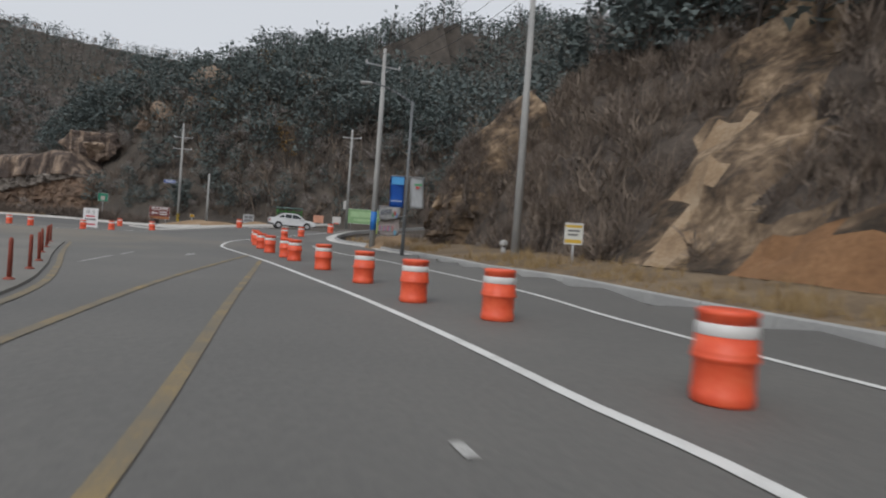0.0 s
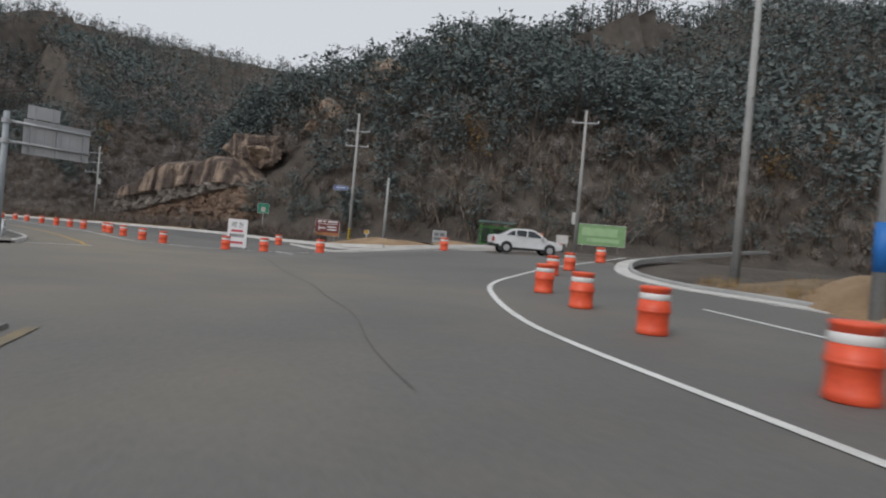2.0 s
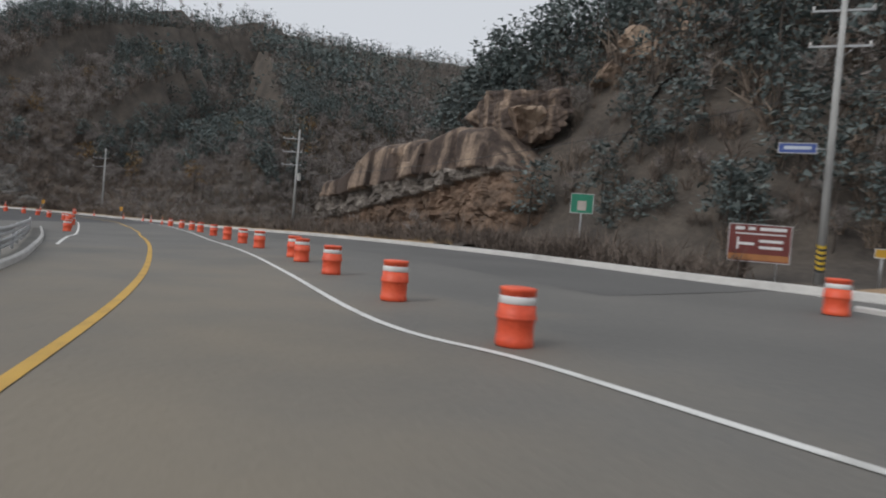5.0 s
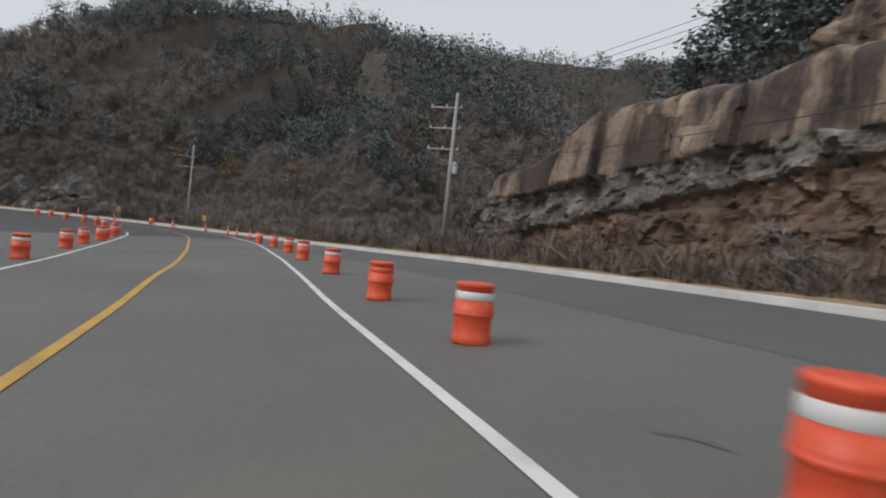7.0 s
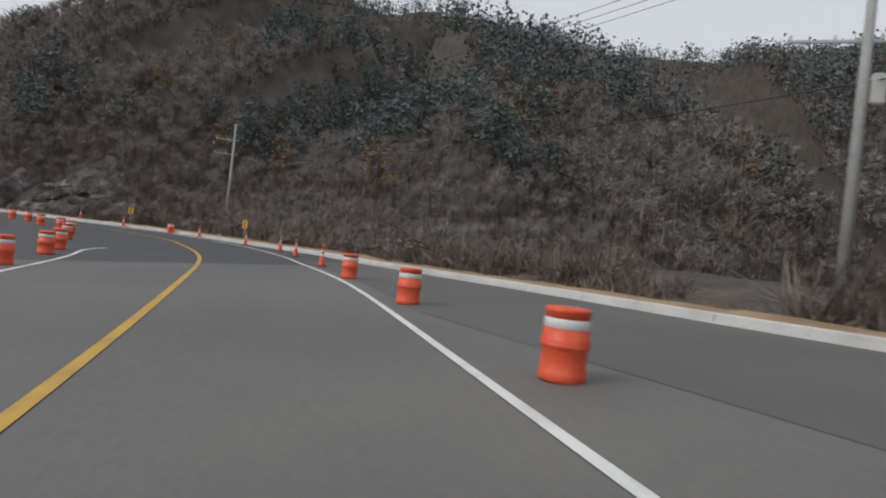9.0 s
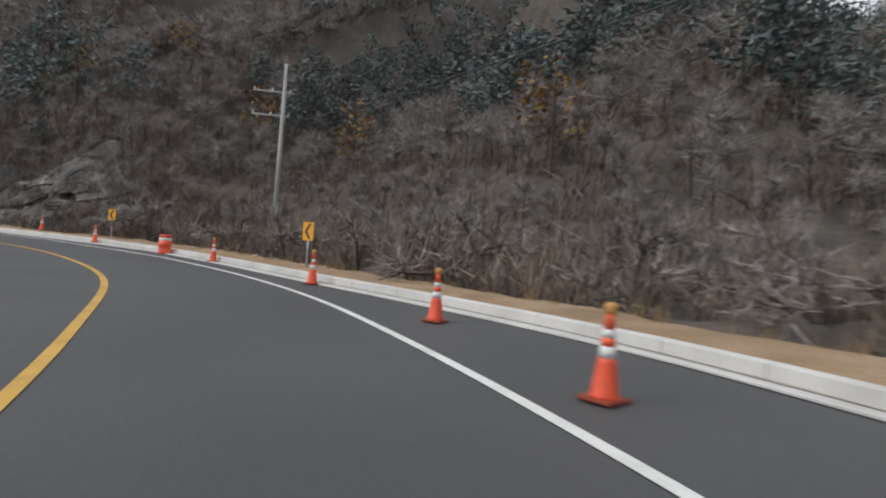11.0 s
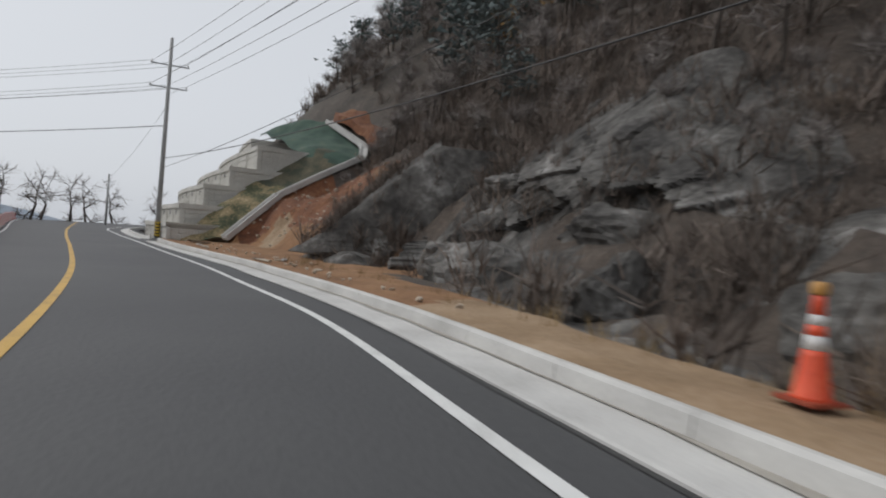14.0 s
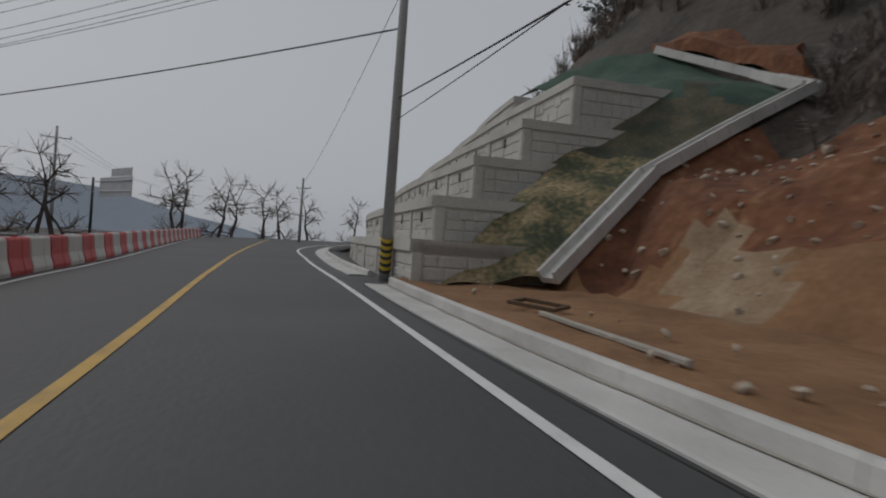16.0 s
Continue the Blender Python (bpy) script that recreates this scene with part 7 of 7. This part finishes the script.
for x, w, h, col, nm_, lab in ((-16.4, 1.3, 1.0, (0.62, 0.3, 0.2), "salmon_panel", "salmon coloured low panel beside the bus shelter"), (-14.0, 1.1, 0.8, (0.62, 0.6, 0.58), "white_panel", "white low panel beside the bus shelter")):
    p = thing("work_barricade", pose(x, 81.4, ground_at(x, 81.4), rz=10), lab, "barricade", "low barricades beside the shelter")
    part("sheet", box(B(), -w / 2, w / 2, -0.03, 0.03, 0.15, h + 0.15, 0.01), plain(nm_, col), p)
    for s in (-1, 1):
        part("leg", box(B(), s * w * 0.4 - 0.03, s * w * 0.4 + 0.03, -0.25, 0.25, -0.1, 0.18, 0.005), M["steel"], p)
post_sign("site_board", -25.8, 82.0, 1.3, 1.1, 0.4, (0.33, 0.34, 0.35), "small grey framed notice board by the junction", "sign board", 5, (-0.5, 0.5), [(-0.5, -0.1, 1.0, 1.3), (0.05, 0.5, 1.0, 1.3), (-0.5, 0.5, 0.6, 0.85)], (0.14, 0.14, 0.15), (0.5, 0.5, 0.5), dz=-0.15)

# kerbed islands across the junction and the heap of sand behind them
kerb_wall("kerb_island", [(-36.3, 71.6), (-33, 67.5), (-29.4, 63.4), (-28, 61.9), (-26.2, 62.2), (-22, 65), (-17, 68.5)][::-1], 0.14, 0.2, "new white concrete kerb of the junction island", block=1.5)
kerb_wall("kerb_island", [(-34.6, 72.6), (-31, 68.5), (-27.6, 65.2), (-24, 66.6), (-18, 70.6)][::-1], 0.14, 0.2, "new white concrete kerb of the junction island", block=1.5)
kerb_wall("kerb_island", [(-33, 74.2), (-28, 70.4), (-22, 72), (-14, 76)][::-1], 0.14, 0.2, "new white concrete kerb of the junction island", block=1.5)


def heap(x, y, sx, sy, h, mat, label, seed):
    u, v = np.meshgrid(np.linspace(0, 1, 12), np.linspace(0, 2 * math.pi, 29), indexing="ij")
    r = u * (1 + 0.12 * bumps(v * 3, u * 2, 1.3, seed))
    X, Y = x + sx * r * np.cos(v), y + sy * r * np.sin(v)
    Z = road_z(X, Y) + h * (1 - u ** 1.6) * (1 + 0.2 * bumps(X, Y, 1.0, seed + 1)) - 0.1
    i = np.arange(11)[:, None] * 29 + np.arange(28)[None]
    return tagged(sheet("sand_heap", np.stack([X, Y, Z], -1).reshape(-1, 3), np.stack([i, i + 1, i + 30, i + 29], -1).reshape(-1, 4)[:, ::-1], mat, smooth=True), label, "heap", kind="stuff")


heap(-30.5, 77.5, 6.5, 2.2, 0.75, M["soil"], "long heap of tan sand behind the junction kerb", 3)
heap(-3.4, 43.2, 1.9, 3.6, 1.15, M["soil"], "mound of tan earth at the foot of the pole", 9)
heap(-24, 79, 3.0, 1.6, 0.5, M["soil"], "heap of tan sand behind the junction kerb", 5)

# ---- dry grass and loose rubble on the verges ----
vr = np.random.RandomState(23)


def tuft(r, h):
    s = Shape()
    for _ in range(14):
        a = r.uniform(0, 6.28)
        d = np.array((math.cos(a) * r.uniform(0.1, 0.6), math.sin(a) * r.uniform(0.1, 0.6), 1)) * h * r.uniform(0.5, 1.1)
        b = np.array((r.normal(0, 0.07), r.normal(0, 0.07), -0.03))
        w = np.cross(d, r.normal(0, 1, 3))
        w = w / np.linalg.norm(w) * 0.008
        s.tri(b - w, b + w, b + d, 1)
    return s.done()


TUFTS = [tuft(vr, h) for h in (0.22, 0.3, 0.4, 0.55)]
places = []
KAf = smooth_line(KERB_A[:11], 0.5)
na_ = normals(KAf)
for k in range(1900):
    i = vr.randint(len(KAf))
    u = abs(vr.normal(0.8, 1.2)) + 0.3
    q = KAf[i] + na_[i] * u
    if bumps(q[0], q[1], 1.3, 77) + vr.normal(0, 0.4) > 0:
        places.append((q[0], q[1], float(road_z(*q)) + 0.14 + 0.1 * u, vr.uniform(0.6, 1.3)))
for k in range(500):
    i = vr.randint(len(VL))
    if VL[i, 0] > -184:
        q = VL[i] + vn[i] * vr.uniform(1.1, 2.4)
        places.append((q[0], q[1], float(road_z(*VL[i])) + 0.2, vr.uniform(0.7, 1.5)))
scatter("dry_grass", TUFTS, places, [M["bark"], M["straw"]], "dry straw-coloured grass tufts on the verge", "grass", vr)
slab = None
for k in range(9):
    x = vr.uniform(-190, -178) if k < 4 else vr.uniform(-160, -136)
    i = int(np.argmin(abs(VL[:, 0] - x)))
    q = VL[i] + vn[i] * vr.uniform(0.6, 1.5)
    m = pose(q[0], q[1], float(road_z(*VL[i])) + 0.4, vr.uniform(-8, 8), vr.uniform(-8, 8), vr.uniform(0, 360))
    if slab is None:
        slab = boulder(0, 0, 0, 0.16, 0.11, 0.04, 91, M["soilstone"], name="rubble_slab", label="pale flat slab of broken concrete on the earth", group="rubble on the earth shoulder")
        slab.matrix_world = m
    else:
        copy_thing(slab, m)


# ---- stains and marks on the road ----
def blot(name, pts, width, mat, label, seed, lift=0.009):
    """A thin uneven stain lying along a short line."""
    L = smooth_line(pts, 0.12)
    t_ = np.linspace(0, 1, len(L))
    half = width * np.sqrt(np.clip(np.sin(math.pi * (0.04 + 0.92 * t_)), 0, 1)) * (1 + 0.35 * bumps(L[:, 0], L[:, 1], 0.25, seed))
    n_ = normals(L)
    V = []
    for s in (-1, 1):
        q = L + n_ * (s * half)[:, None]
        V.append(np.column_stack([q, road_z(q[:, 0], q[:, 1]) + lift]))
    V = np.stack(V, 1).reshape(-1, 3)
    return tagged(sheet(name, V, [(2 * i, 2 * i + 1, 2 * i + 3, 2 * i + 2) for i in range(len(L) - 1)], mat), label, "road mark", kind="structure")


blot("road_stain", [(-24.13, 53.66), (-23.27, 53.67), (-22.50, 53.63)], 0.45, M["seam"], "dark oily stain on the asphalt", 3)
blot("road_stain", [(-63.66, 77.56), (-63.38, 77.70), (-63.01, 77.58)], 0.07, M["seam"], "dark curved skid mark on the asphalt", 5)
blot("road_spray_mark", [(-191.44, 98.96), (-191.28, 99.20)], 0.06, plain("spray_red", (0.5, 0.14, 0.13)), "faint red spray mark on the gutter", 7, 0.045)
blot("road_spray_mark", [(-132.68, 111.57), (-132.43, 111.54)], 0.02, M["white"], "short white survey mark by the gutter", 9, 0.014)

# ---- things left lying on the earth shoulder ----
fr = thing("wooden_frame", pose(-198.1, 96.95, ground_at(-198.1, 96.95) + 0.33, 4, 3, 62), "weathered brown timber frame lying on the earth", "timber frame")
for x0, x1, y0, y1 in ((-0.5, 0.5, -0.32, -0.24), (-0.5, 0.5, 0.24, 0.32), (-0.5, -0.42, -0.24, 0.24), (0.42, 0.5, -0.24, 0.24)):
    part("batten", box(B(), x0, x1, y0, y1, 0.0, 0.07, 0.008), plain("old_timber", (0.13, 0.085, 0.05), 0.9), fr)
ed = smooth_line([(-197.2, 97.0), (-195.4, 97.75), (-193.4, 98.6)], 0.8)
edging = thing("edging_strip", Matrix(), "thin half-buried concrete edging strip in the earth", "edging")
for a, b in zip(ed, ed[1:]):
    part("edging_length", tube(B(), (*a, ground_at(*a) + 0.31), (*(b * 0.98 + a * 0.02), ground_at(*b) + 0.31), 0.05, seg=6), M["silt"], edging)
for x, y, a, b, c, rz, mt, lab in ((-183.55, 102.95, 0.55, 0.13, 0.06, 48, "soilstone", "long pale broken slab lying on the shoulder"), (-184.35, 103.65, 0.22, 0.17, 0.1, 10, "pole", "grey concrete block with a pale face"), (-184.1, 102.75, 0.45, 0.14, 0.05, 60, "greyrock", "flat dark stone slab on the shoulder")):
    boulder(x, y, ground_at(x, y) + 0.33, a, b, c, int(a * 100), M[mt], rz, "rubble_slab", lab, "rubble on the earth shoulder", 8, 3)
